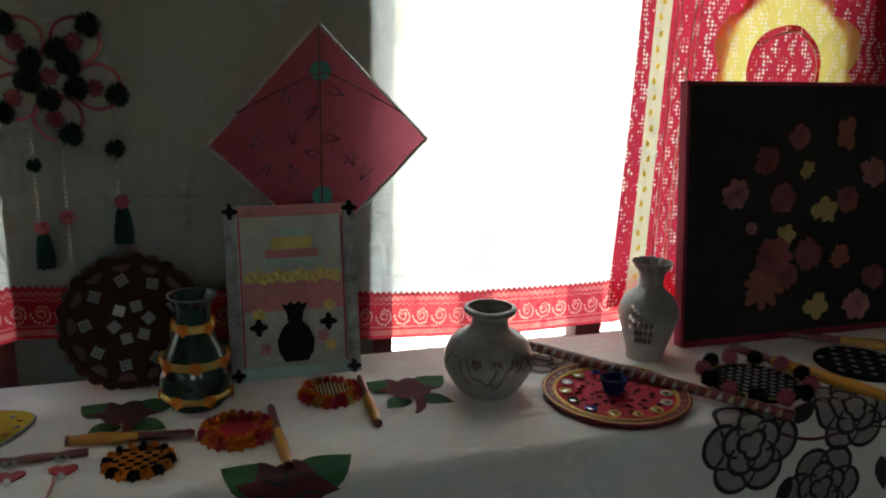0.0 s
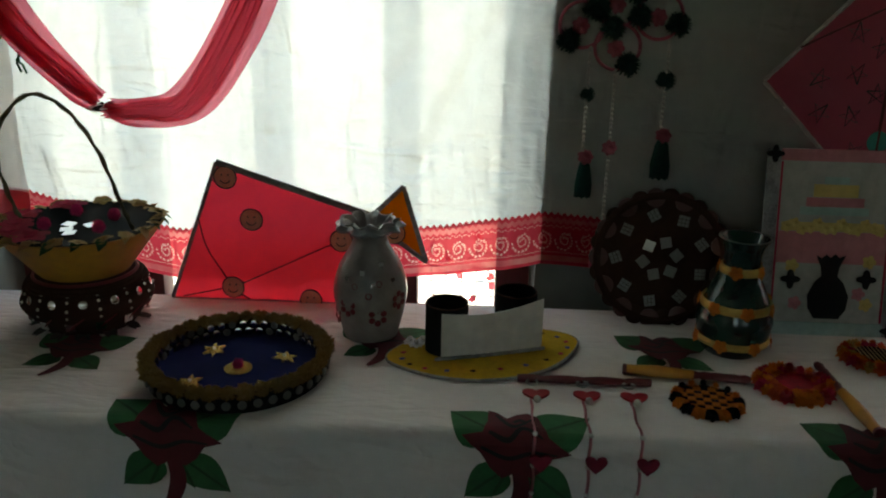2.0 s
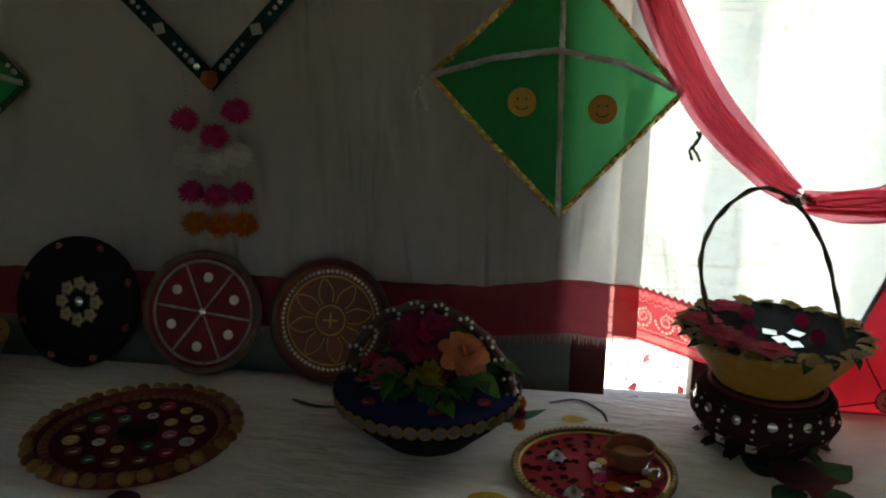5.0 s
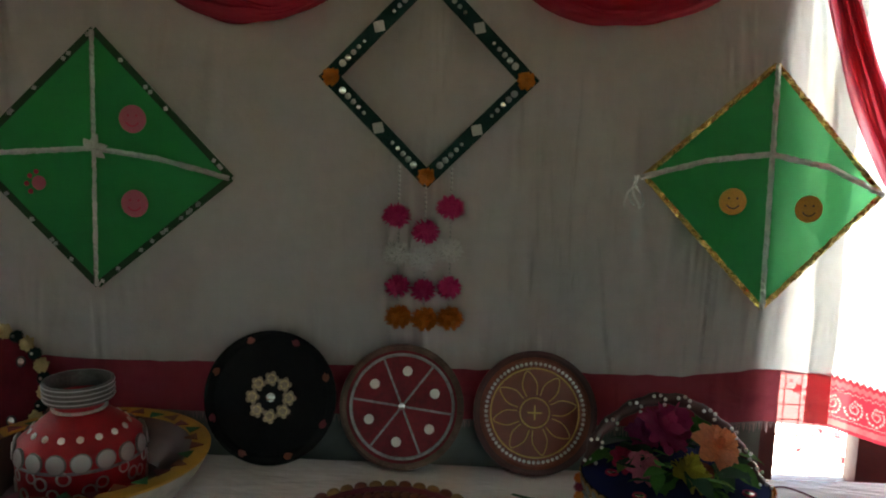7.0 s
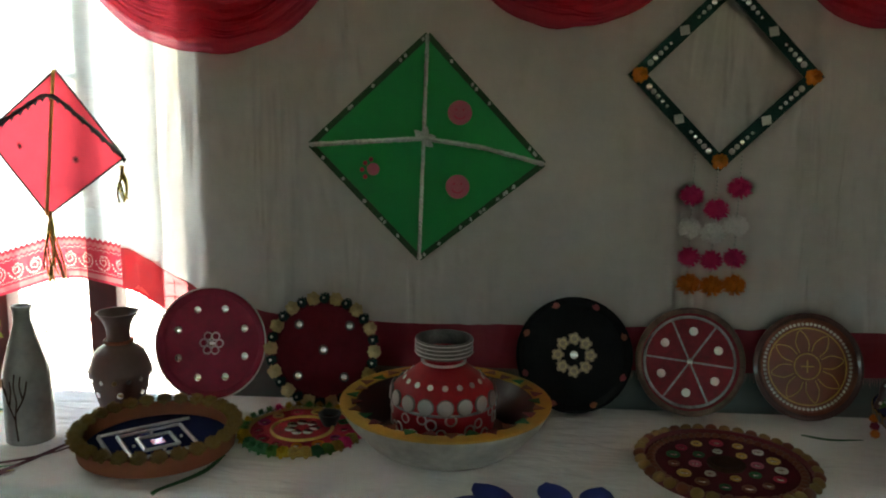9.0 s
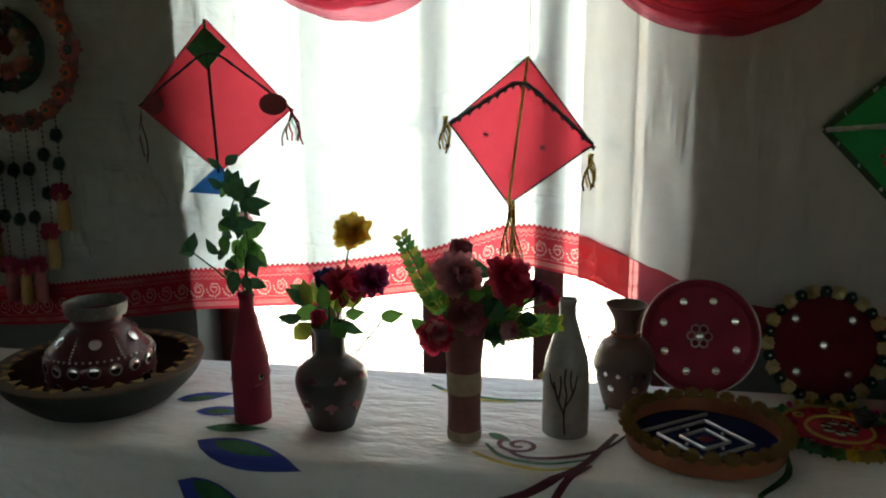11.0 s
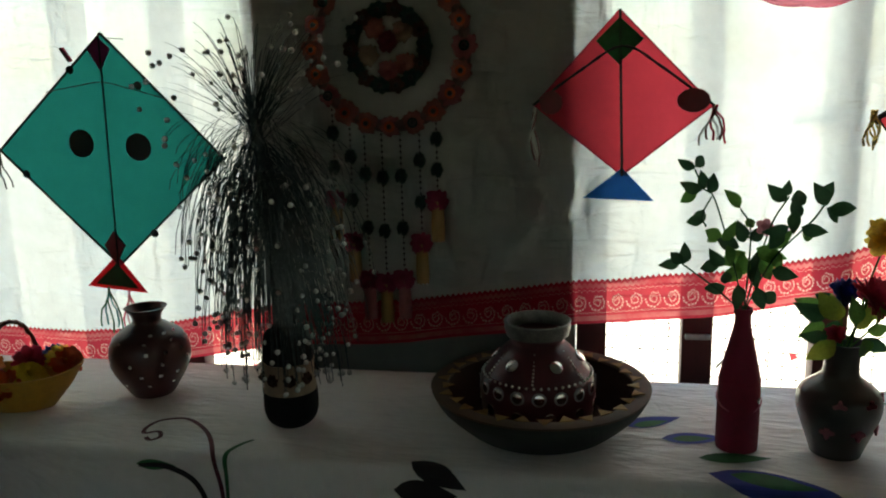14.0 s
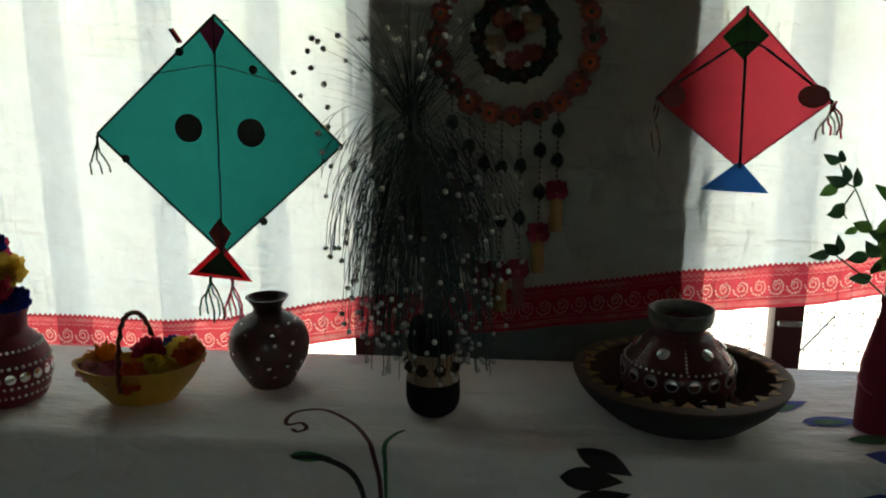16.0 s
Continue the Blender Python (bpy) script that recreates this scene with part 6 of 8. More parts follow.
hand_fan("small round fan with a jute middle and orange frill", 0.245, 1.425, 0.055, ((0.312, 1.475), (0.301, 1.272)), lined)
hand_fan("small round fan of gathered red and orange ribbon", 0.063, 1.312, 0.058, ((0.128, 1.385), (0.132, 1.165)), frilled([ORANGE_DEEP, RED_PETAL, ORANGE, RED_PAINT], RED_FELT, 2))
hand_fan("small round fan in black and orange checks", -0.092, 1.248, 0.052, ((-0.005, 1.316), (-0.205, 1.340)), checked)
hand_fan("black felt fan with white stitches and pink pompoms", 1.085, 1.262, 0.092, ((1.150, 1.425), (1.300, 1.075)), pommed, 0.75, 0.0115)
hand_fan("dark woven round fan with a wooden grip", 1.380, 1.290, 0.095, ((1.34, 1.465), (1.56, 1.31)), woven, 0.6, 0.011)

t = thing("dance_stick", "maroon dance stick wound with pale ribbon across a plate", "stick")
a, b = Vector((0.690, 1.530, TOP + 0.024)), Vector((1.040, 1.098, TOP + 0.013))
part("rod", tube_mesh([a.lerp(b, i / 12) for i in range(13)], 0.0105, 12), STICK_MAROON, t)
for i in range(25):
    q = a.lerp(b, (i + 0.4) / 25.5)
    part("ribbon_turn", lathe([(0.0103, -0.0042), (0.0114, -0.0038), (0.0114, 0.0038), (0.0103, 0.0042)], 14), GREY_LACE if i % 2 else SAND_BAND, t, "gold ribbon turn", Matrix.Translation(q) @ (b - a).to_track_quat("Z", "Y").to_matrix().to_4x4() @ pose(0, 0, 0, 32, 0, 0))

# hanging with hearts that lies on the table and falls over its edge
t = thing("heart_hanging", "brown rod hanging with red felt hearts and white beads", "hanging")
part("rod", tube_mesh([(-0.385 + 0.0215 * i, 1.295, TOP + 0.0085) for i in range(11)], [0.0065 + 0.0012 * math.sin(i * 2.2) for i in range(11)], 10), STICK_MAROON, t, "turned brown rod")
HEART = [(0.016 * math.sin(a) ** 3, 0.013 * math.cos(a) - 0.005 * math.cos(2 * a) - 0.002 * math.cos(3 * a)) for a in (2 * math.pi * i / 28 for i in range(28))]
for x in (-0.357, -0.277, -0.203):
    part("heart", flat_plate([(u * 1.35, v * 1.25) for u, v in HEART], 0.004), RED_PAINT, t, "red felt heart", pose(x, 1.253, TOP + 0.001))
    stamp("bead", "ball", PEARL, t, at(x, 1.232, TOP + 0.006, 0.006))
    stamp("curl_ring", "ring", SILVER, t, at(x - 0.005, 1.283, TOP + 0.008, 0.011), "small wire ring")
    pts = [on_cloth(x - 0.01 + 0.0012 * math.sin(i), 0.095 - 0.0115 * i, 0.0065) for i in range(21)]
    part("cord", tube_mesh(pts, 0.0022, 6), PALE_PINK, t, "pink beaded cord")
    for q in pts[8::4]:
        stamp("bead", "ball", PEARL, t, Matrix.Translation(q) @ Matrix.Diagonal((0.004, 0.004, 0.004, 1)))
    q = on_cloth(x, -0.035, 0.008)
    part("heart", slab(HEART, 0.004), CRIMSON_CLOTH, t, "dark red felt heart", Matrix.Translation(q))
    q = on_cloth(x, -0.14, 0.008)
    stamp("bead", "ball", PEARL, t, Matrix.Translation(q) @ Matrix.Diagonal((0.006, 0.006, 0.006, 1)))

# ---- framed picture and flower panel ----
t = thing("framed_picture", "framed paper picture of a black vase with lace border", "picture", 0.197, 1.535, TOP, rx=-11)
W, H = 0.125, 0.345
part("board", boxed(-W, W, -0.004, 0.004, 0, H), mat("grey_white_paper", (0.46, 0.46, 0.42), 0.85), t, "grey-white paper", smooth=False)
for x0, x1, z0, z1, mm in ((-W - 0.004, -W + 0.020, 0.0, H, GREY_LACE), (W - 0.020, W + 0.004, 0.0, H, GREY_LACE), (-W + 0.021, W - 0.021, 0, 0.024, PASTEL_BLUE), (-W + 0.021, W - 0.021, H - 0.022, H, PASTEL_PINK)):
    part("border_strip", boxed(x0, x1, -0.010, -0.004, z0, z1, bevel=0.001), mm, t, "patterned border strip")
for x in (-W + 0.024, W - 0.024):
    part("edge_line", boxed(x - 0.0015, x + 0.0015, -0.007, -0.0045, 0.026, H - 0.024), RED_PETAL, t, "thin pink line", smooth=False)
for z0, z1, w, mm in ((0.225, 0.240, 0.062, PASTEL_BLUE), (0.240, 0.258, 0.052, PASTEL_PINK), (0.258, 0.282, 0.040, PASTEL_YELLOW), (0.282, 0.296, 0.022, PASTEL_BLUE), (0.195, 0.212, 0.092, PASTEL_YELLOW), (0.135, 0.195, 0.098, PASTEL_PINK)):
    part("paper_tier", boxed(-w, w, -0.0065, -0.0042, z0, z1 - 0.001), mm, t, "pastel paper layer", smooth=False)
for i in range(13):
    stamp("paper_flower", "five", PASTEL_YELLOW, t, pose(-0.086 + 0.0143 * i, -0.007, 0.203 + 0.006 * math.sin(i * 2), 90) @ at(0, 0, 0, 0.011), "yellow paper flower")
POT = [(-0.022, 0.032), (-0.034, 0.050), (-0.037, 0.075), (-0.026, 0.100), (-0.014, 0.112), (-0.016, 0.128), (-0.026, 0.150), (-0.016, 0.145), (-0.008, 0.152), (0, 0.146), (0.008, 0.153), (0.016, 0.146), (0.026, 0.151), (0.016, 0.128), (0.014, 0.112), (0.026, 0.100), (0.037, 0.075), (0.034, 0.050), (0.022, 0.032)]
part("paper_pot", slab(POT, 0.004, -0.0068), BLACK_CLOTH, t, "black cut-out pot", smooth=False)
for x, z, s in ((-W + 0.008, H - 0.010, 0.016), (W - 0.008, H - 0.010, 0.016), (-W + 0.01, 0.012, 0.015), (W - 0.01, 0.012, 0.015), (-0.072, 0.105, 0.018), (0.066, 0.108, 0.018)):
    stamp("felt_flower", "clover", BLACK_CLOTH, t, pose(x, -0.0102, z, 90) @ at(0, 0, 0, s, sz=0.012), "black felt flower")
for x, z, mm in ((-0.07, 0.13, PASTEL_YELLOW), (0.07, 0.14, PASTEL_YELLOW), (0.07, 0.06, PASTEL_YELLOW), (-0.06, 0.06, PASTEL_PINK), (0.055, 0.08, PASTEL_PINK)):
    stamp("paper_flower", "five", mm, t, pose(x, -0.007, z, 90) @ at(0, 0, 0, 0.013), "small paper flower")

t = thing("floral_canvas", "black canvas with glued cloth flowers and maroon edging", "canvas", 1.36, 1.487, TOP, rx=-7)
W, H = 0.300, 0.585
part("board", boxed(-W, W, -0.006, 0.014, 0.004, H), CANVAS_BLACK, t, "black velvet board", smooth=False)
for x0, x1, z0, z1 in ((-W - 0.010, -W, 0, H + 0.008), (W, W + 0.010, 0, H + 0.008), (-W, W, -0.004, 0.012), (-W, W, H, H + 0.008)):
    part("edging", boxed(x0, x1, -0.012, 0.016, z0, z1, bevel=0.002), CRIMSON_CLOTH, t, "maroon cloth edging")
FADED_YELLOW, FADED_PINK = mat("faded_yellow_cloth", (0.40, 0.27, 0.11), 0.8), mat("faded_pink_cloth", (0.42, 0.16, 0.17), 0.8)
FLOWERS = [(1.493, 1.226, 0.034, 0), (1.354, 1.218, 0.026, 3), (1.267, 1.166, 0.030, 1), (1.383, 1.142, 0.02, 2), (1.188, 1.088, 0.034, 4), (1.313, 1.077, 0.032, 3), (1.435, 1.043, 0.032, 2), (1.50, 1.07, 0.028, 1),
           (1.232, 1.011, 0.014, 4), (1.329, 0.993, 0.022, 2), (1.389, 0.944, 0.034, 1), (1.289, 0.943, 0.044, 3), (1.484, 0.936, 0.026, 0), (1.266, 0.882, 0.052, 0), (1.423, 0.821, 0.030, 2), (1.545, 0.818, 0.036, 4), (1.59, 0.881, 0.03, 3), (1.577, 1.137, 0.034, 4), (1.33, 0.90, 0.03, 3)]
for i, (x, z, s, c) in enumerate(FLOWERS):
    stamp("cloth_flower", ("five", "carnation", "five", "carnation", "rose")[c] if s < 0.05 else "daisy", (SALMON, DUSTY, FADED_YELLOW, DUSTY, FADED_PINK)[c], t, pose(x - 1.36, -0.007, (z - TOP), 90) @ at(0, 0, 0, s * 1.2, 8 * math.sin(i), 8 * math.cos(i), i * 40, sz=s * 0.55), ("peach", "pale pink", "pale yellow", "dusty rose", "pale pink")[c] + " cloth flower")

# tie-dyed cotton hung in front of the window
t = thing("printed_hanging", "red and yellow tie-dyed cotton hanging with striped edge", "wall hanging")
def sway(x, z):
    return 1.640 - 0.008 * math.sin(x * 30 + z * 3) - 0.004 * math.sin(x * 61)
def banner(name, material, left, right, off, label, top=2.2, low=0.80, hole=None):
    verts, faces = [], []
    n, m = (120, 60) if hole else (40, 12)
    for j in range(n + 1):
        z = low + (top - low) * j / n
        for i in range(m + 1):
            x = left(z) + (right(z) - left(z)) * i / m
            verts.append((x, sway(x, z) - off, z))
    for j in range(n):
        for i in range(m):
            k = j * (m + 1) + i
            x, z = verts[k][0], verts[k][2]
            if hole and math.hypot(x - hole[0], z - hole[1]) < hole[2]:
                continue
            faces.append((k, k + 1, k + m + 2, k + m + 1))
    put(name, mesh_of(name, verts, faces, True), material, t, label)
lean_x = lambda x: (lambda z: x + 0.035 * (z - 0.85))
banner("edge_band", BANDHANI_RED, lean_x(0.950), lean_x(0.995), 0, "red dotted edge band")
banner("cream_band", CREAM_STRIPE, lean_x(0.995), lean_x(1.035), 0, "cream printed stripe")
banner("red_field", BANDHANI_RED, lean_x(1.035), lambda z: 1.74, 0, "red tie-dyed field", hole=(1.37, 1.36, 0.172))
for j in range(36):
    z = 0.87 + 0.035 * j
    x = 1.015 + 0.035 * (z - 0.85)
    stamp("printed_paisley", "leaf", YELLOW_PETAL, t, pose(x - 0.006, sway(x, z) - 0.003, z, 90) @ at(0, 0, 0, 0.018, 0, 0, 60 + 40 * (j % 2), sz=0.006), "yellow printed paisley")
for x in (1.047, 1.058, 1.092, 1.103):
    banner("print_line", CREAM_STRIPE, lean_x(x), lean_x(x + 0.003), 0.003, "pale dotted line")
cx, cz = 1.37, 1.36
def mandala(r0, r1, lobes, amp, off, material, label):
    verts, faces = [], []
    for i in range(73):
        a = 2 * math.pi * i / 72
        for q in (r0, r1):
            r = q * (1 + amp * abs(math.sin(lobes * a / 2)))
            x, z = cx + r * math.cos(a), cz + r * math.sin(a)
            verts.append((x, sway(x, z) - off, z))
    for i in range(72):
        faces.append((2 * i, 2 * i + 1, 2 * i + 3, 2 * i + 2))
    put("printed_medallion", mesh_of("printed_medallion", verts, faces), material, t, label)
mandala(0.088, 0.185, 8, 0.18, 0.006, BANDHANI_YELLOW, "yellow dotted medallion")
mandala(0.0, 0.106, 8, 0.0, 0.009, BANDHANI_RED, "red dotted medallion middle")
mandala(0.088, 0.092, 8, 0.0, 0.012, CREAM_STRIPE, "pale dotted ring")


# ---- kites ----
def disc_face(t, x, z, y, r, material, face=True, ink=None, ring=False):
    stamp("paper_disc", "coin", material, t, pose(x, y, z, 90) @ at(0, 0, 0, r, sz=0.004), "round paper disc")
    if ring:
        part("ink_ring", torus(r, 0.0013, 32, 5), BLACK_PAINT, t, "drawn ring", pose(x, y - 0.001, z, 90))
    if face:
        ink = ink or BLACK_PAINT
        part("ink_line", tube_mesh([(x + 0.5 * r * math.cos(a), y - 0.0022, z + 0.5 * r * math.sin(a)) for a in (math.pi * (1.15 + 0.7 * i / 8) for i in range(9))], r * 0.05, 5), ink, t, "drawn smile line")
        for s in (-0.3, 0.3):
            stamp("ink_dot", "coin", ink, t, pose(x + s * r, y - 0.0012, z + 0.25 * r, 90) @ at(0, 0, 0, r * 0.08, sz=0.004), "drawn dot")


def kite(label, top, left, right, bottom, y, paper, tape, tape_w, spine, spine_w=0.008, name="kite", crumpled=False):
    t = thing(name, label, "kite", group="paper kites hung on the curtains")
    n = 12
    verts, faces = [], []
    for i in range(n + 1):
        for j in range(n + 1):
            u, v = i / n, j / n
            x = top[0] * (1 - u) * (1 - v) + right[0] * u * (1 - v) + left[0] * (1 - u) * v + bottom[0] * u * v
            z = top[1] * (1 - u) * (1 - v) + right[1] * u * (1 - v) + left[1] * (1 - u) * v + bottom[1] * u * v
            verts.append((x, y - 0.006 * math.sin(math.pi * u) * math.sin(math.pi * v), z))
    for i in range(n):
        for j in range(n):
            k = i * (n + 1) + j
            faces.append((k, k + 1, k + n + 2, k + n + 1))
    put("paper", mesh_of("paper", verts, faces, True), paper, t)
    for a, b in ((top, right), (right, bottom), (bottom, left), (left, top)):
        part("edge_tape", foil(a, b, tape_w, int(a[0] * 1000)) if crumpled else strip(a, b, tape_w, 0.003), tape, t, "", pose(0, y - 0.001 if crumpled else y + 0.001, 0), False)
    part("pin", bar((top[0], y + 0.002, top[1] - 0.01), (top[0], 1.676 if y < 1.7 else 1.775, top[1] - 0.01), 0.0015, 6), STEEL, t, "steel pin")
    part("spine", foil(top, bottom, spine_w, 5) if spine is SILVER else strip(top, bottom, spine_w, 0.004), spine, t, "vertical rib", pose(0, y - 0.007, 0), False)
    return t


def foil(a, b, w, seed, thick=0.0035):
    """A ribbon of crumpled foil from a to b, in the upright plane."""
    rr, bm = random.Random(seed), bmesh.new()
    a, b = Vector(a), Vector(b)
    d = (b - a).normalized()
    s, n = Vector((-d.y, d.x)), max(4, int((b - a).length / (w * 0.55)))
    rows = []
    for i in range(n + 1):
        p = a + (b - a) * i / n
        rows.append([bm.verts.new((p.x + s.x * k * w * rr.uniform(0.38, 0.56), -thick * (rr.uniform(0.8, 1.8) if k == 0 else rr.uniform(0, 1.0)), p.y + s.y * k * w * rr.uniform(0.38, 0.56))) for k in (-1, 0, 1)])
    for p, q in zip(rows, rows[1:]):
        for k in (0, 1):
            bm.faces.new((p[k], q[k], q[k + 1]))
            bm.faces.new((p[k], q[k + 1], p[k + 1]))
    ret = bmesh.ops.extrude_face_region(bm, geom=bm.faces[:])
    bmesh.ops.translate(bm, verts=[v for v in ret["geom"] if isinstance(v, bmesh.types.BMVert)], vec=(0, thick * 0.5, 0))
    bmesh.ops.recalc_face_normals(bm, faces=bm.faces[:])
    return bm


def bow(t, left, right, peak, y, material, r=0.003, label="bent cross rib"):
    pts = curve_through([(left[0], y - 0.004, left[1]), ((left[0] * 2.6 + right[0]) / 3.6, y - 0.008, peak * 0.62 + left[1] * 0.38), ((left[0] + right[0]) / 2, y - 0.010, peak), ((left[0] + right[0] * 2.6) / 3.6, y - 0.008, peak * 0.62 + right[1] * 0.38), (right[0], y - 0.004, right[1])], 8)
    part("bow", tube_mesh(pts, [r * (1 + 0.25 * math.sin(i * 1.9)) for i in range(len(pts))], 7), material, t, label)
    return pts


def streamers(t, x, y, z, n, length, spread, materials, seed, label):
    rr = random.Random(seed)
    for i in range(n):
        dx = (i / max(1, n - 1) - 0.5) * spread
        pts = [(x + dx * (k / 5) + 0.006 * math.sin(k * 1.3 + i), y - 0.002 * (i % 3) - 0.004 * math.sin(k + i), z - length * rr.uniform(0.85, 1.05) * k / 5) for k in range(6)]
        part("streamer", tube_mesh(pts, 0.0024, 4, 0.3), materials[i % len(materials)], t, label)


y = 1.606
t = kite("pink paper kite with silver edges and drawn stars", (0.259, 1.440), (0.046, 1.208), (0.480, 1.215), (0.262, 0.992), y, KITE_PINK, SILVER, 0.007, STICK_MAROON, 0.004, crumpled=True)
bow(t, (0.10, 1.268), (0.43, 1.268), 1.345, y, STICK_MAROON, 0.0018)
for z in (1.350, 1.105):
    stamp("paper_disc", "coin", TEAL_PAPER, t, pose(0.262, y - 0.009, z, 90) @ at(0, 0, 0, 0.020, sz=0.004), "teal paper disc")
for i, (x, z) in enumerate(((0.195, 1.295), (0.24, 1.27), (0.29, 1.31), (0.205, 1.225), (0.14, 1.215), (0.245, 1.19), (0.205, 1.15), (0.15, 1.155), (0.28, 1.22), (0.32, 1.18), (0.35, 1.15), (0.22, 1.085))):
    out = [(x + 0.019 * p, z + 0.019 * q) for p, q in ((math.sin(2 * math.pi * 2 * k / 5 + i), math.cos(2 * math.pi * 2 * k / 5 + i)) for k in range(6))]
    part("ink_star", tube_mesh([(p, y - 0.0072, q) for p, q in out], 0.0014, 4), BLACK_PAINT, t, "star drawn in ink")

y = 1.650
t = kite("green paper kite with gold edges and orange discs", (-1.528, 1.526), (-1.752, 1.320), (-1.321, 1.297), (-1.520, 1.078), y - 0.012, KITE_GREEN, GOLD_PAPER, 0.011, SILVER, 0.010, crumpled=True)
for a, b in (((-1.760, 1.318), (-1.64, 1.352)), ((-1.64, 1.352), (-1.53, 1.366)), ((-1.53, 1.366), (-1.42, 1.345)), ((-1.42, 1.345), (-1.321, 1.297))):
    part("cross_rib", foil(a, b, 0.011, int(a[0] * 999)), SILVER, t, "silver foil cross rib", pose(0, y - 0.021, 0), False)
for x, z in ((-1.590, 1.278), (-1.452, 1.268)):
    disc_face(t, x, z, y - 0.021, 0.025, OCHRE)
rr = random.Random(4)
for i in range(30):
    a, b = rr.choice((((-1.752, 1.320), (-1.520, 1.078)), ((-1.520, 1.078), (-1.321, 1.297)), ((-1.752, 1.320), (-1.528, 1.526))))
    u = rr.random()
    stamp("foil_scrap", "tile", GOLD_PAPER, t, pose(a[0] + (b[0] - a[0]) * u, y - 0.017, a[1] + (b[1] - a[1]) * u, 90 + rr.uniform(-30, 30), rr.uniform(-30, 30), 45) @ at(0, 0, 0, 0.005, sz=0.003), "crumpled gold foil")
streamers(t, -1.768, y - 0.012, 1.322, 4, 0.065, 0.03, [WHITE_WOOL, SILVER], 2, "pale frayed tassel")
streamers(t, -1.300, 1.585, 1.24, 2, 0.05, 0.008, [PAINT_GREEN], 6, "green thread end")

t = kite("green paper kite with silver ribs and pink discs", (-2.784, 1.565), (-3.040, 1.328), (-2.528, 1.295), (-2.797, 1.079), y - 0.012, KITE_GREEN, LEAF_DARK, 0.013, SILVER, 0.0085)
for a, b in (((-3.04, 1.328), (-2.79, 1.346)), ((-2.79, 1.346), (-2.66, 1.328)), ((-2.66, 1.328), (-2.528, 1.295))):
    part("cross_rib", foil(a, b, 0.011, int(a[0] * 999)), SILVER, t, "silver foil cross rib", pose(0, y - 0.021, 0), False)
for x, z, r in ((-2.712, 1.402, 0.0265), (-2.714, 1.242, 0.0265), (-2.900, 1.277, 0.014)):
    disc_face(t, x, z, y - 0.020, r, PINK, r > 0.02, RED_PETAL)
for x, z in ((-2.918, 1.29), (-2.925, 1.275), (-2.918, 1.26), (-2.905, 1.298)):
    stamp("paper_disc", "coin", RED_PETAL, t, pose(x, y - 0.019, z, 90) @ at(0, 0, 0, 0.005, sz=0.003))
for i in range(34):
    a, b = rr.choice((((-3.04, 1.328), (-2.797, 1.079)), ((-2.797, 1.079), (-2.528, 1.295)), ((-3.04, 1.328), (-2.784, 1.565)), ((-2.784, 1.565), (-2.528, 1.295))))
    u = rr.random()
    stamp("foil_scrap", "tile", SILVER, t, pose(a[0] + (b[0] - a[0]) * u, y - 0.017, a[1] + (b[1] - a[1]) * u, 90 + rr.uniform(-30, 30), rr.uniform(-30, 30), 45) @ at(0, 0, 0, 0.0038, sz=0.003), "crumpled silver foil")
for a in (-0.7, 0.2, 1.3, 2.4):
    stamp("foil_scrap", "leaf", SILVER, t, pose(-2.79, y - 0.024, 1.345, 90) @ at(0, 0, 0, 0.028, rz=math.degrees(a)), "silver foil knot end")

y = 1.752
t = kite("red paper kite with a saw-toothed black bow and gold tassels", (-3.668, 1.484), (-3.853, 1.330), (-3.513, 1.282), (-3.710, 1.138), y, KITE_RED, BLACK_PAINT, 0.004, GOLD, 0.007)
pts = bow(t, (-3.853, 1.330), (-3.513, 1.282), 1.424, y, BLACK_PAINT, 0.0052)
for q in pts[::2]:
    stamp("saw_tooth", "triangle", BLACK_PAINT, t, pose(q.x, y - 0.006, q.z - 0.002, 90, 0, 180) @ at(0, 0, 0, 0.0075, rz=180, sz=0.004), "black paper tooth")
for x, z in ((-3.765, 1.305), (-3.630, 1.275)):
    for k in range(4):
        part("ink_line", bar((x - 0.009 * math.cos(k * 0.785), y - 0.007, z - 0.009 * math.sin(k * 0.785)), (x + 0.009 * math.cos(k * 0.785), y - 0.007, z + 0.009 * math.sin(k * 0.785)), 0.0009, 5), BLACK_PAINT, t, "drawn star line")
streamers(t, -3.862, y - 0.004, 1.348, 6, 0.085, 0.03, [GOLD_PAPER, GOLD], 1, "gold foil tassel")
streamers(t, -3.518, y - 0.004, 1.262, 6, 0.09, 0.03, [GOLD_PAPER, GOLD], 2, "gold foil tassel")
streamers(t, -3.702, y - 0.006, 1.15, 10, 0.17, 0.055, [GOLD_PAPER, GOLD], 3, "gold foil tail")
part("string", bar((-3.664, y, 1.48), (-3.664, y, 2.2), 0.0012, 5), SILVER, t, "thin hanging string")

y = 1.655
t = kite("red paper kite with green peak and blue tail", (-4.414, 1.575), (-4.598, 1.375), (-4.213, 1.368), (-4.403, 1.217), y, KITE_RED, RED_PETAL, 0.003, BLACK_PAINT, 0.006)
pts = bow(t, (-4.600, 1.375), (-4.211, 1.368), 1.498, y, BLACK_PAINT, 0.003)
part("paper_patch", slab([(-4.414, 1.559), (-4.363, 1.512), (-4.415, 1.46), (-4.464, 1.51)], 0.002), PAINT_GREEN, t, "green paper peak", pose(0, y - 0.009, 0), False)
part("tail", slab([(-4.403, 1.235), (-4.488, 1.167), (-4.332, 1.160)], 0.002), KITE_BLUE, t, "blue paper tail", pose(0, y - 0.004, 0), False)
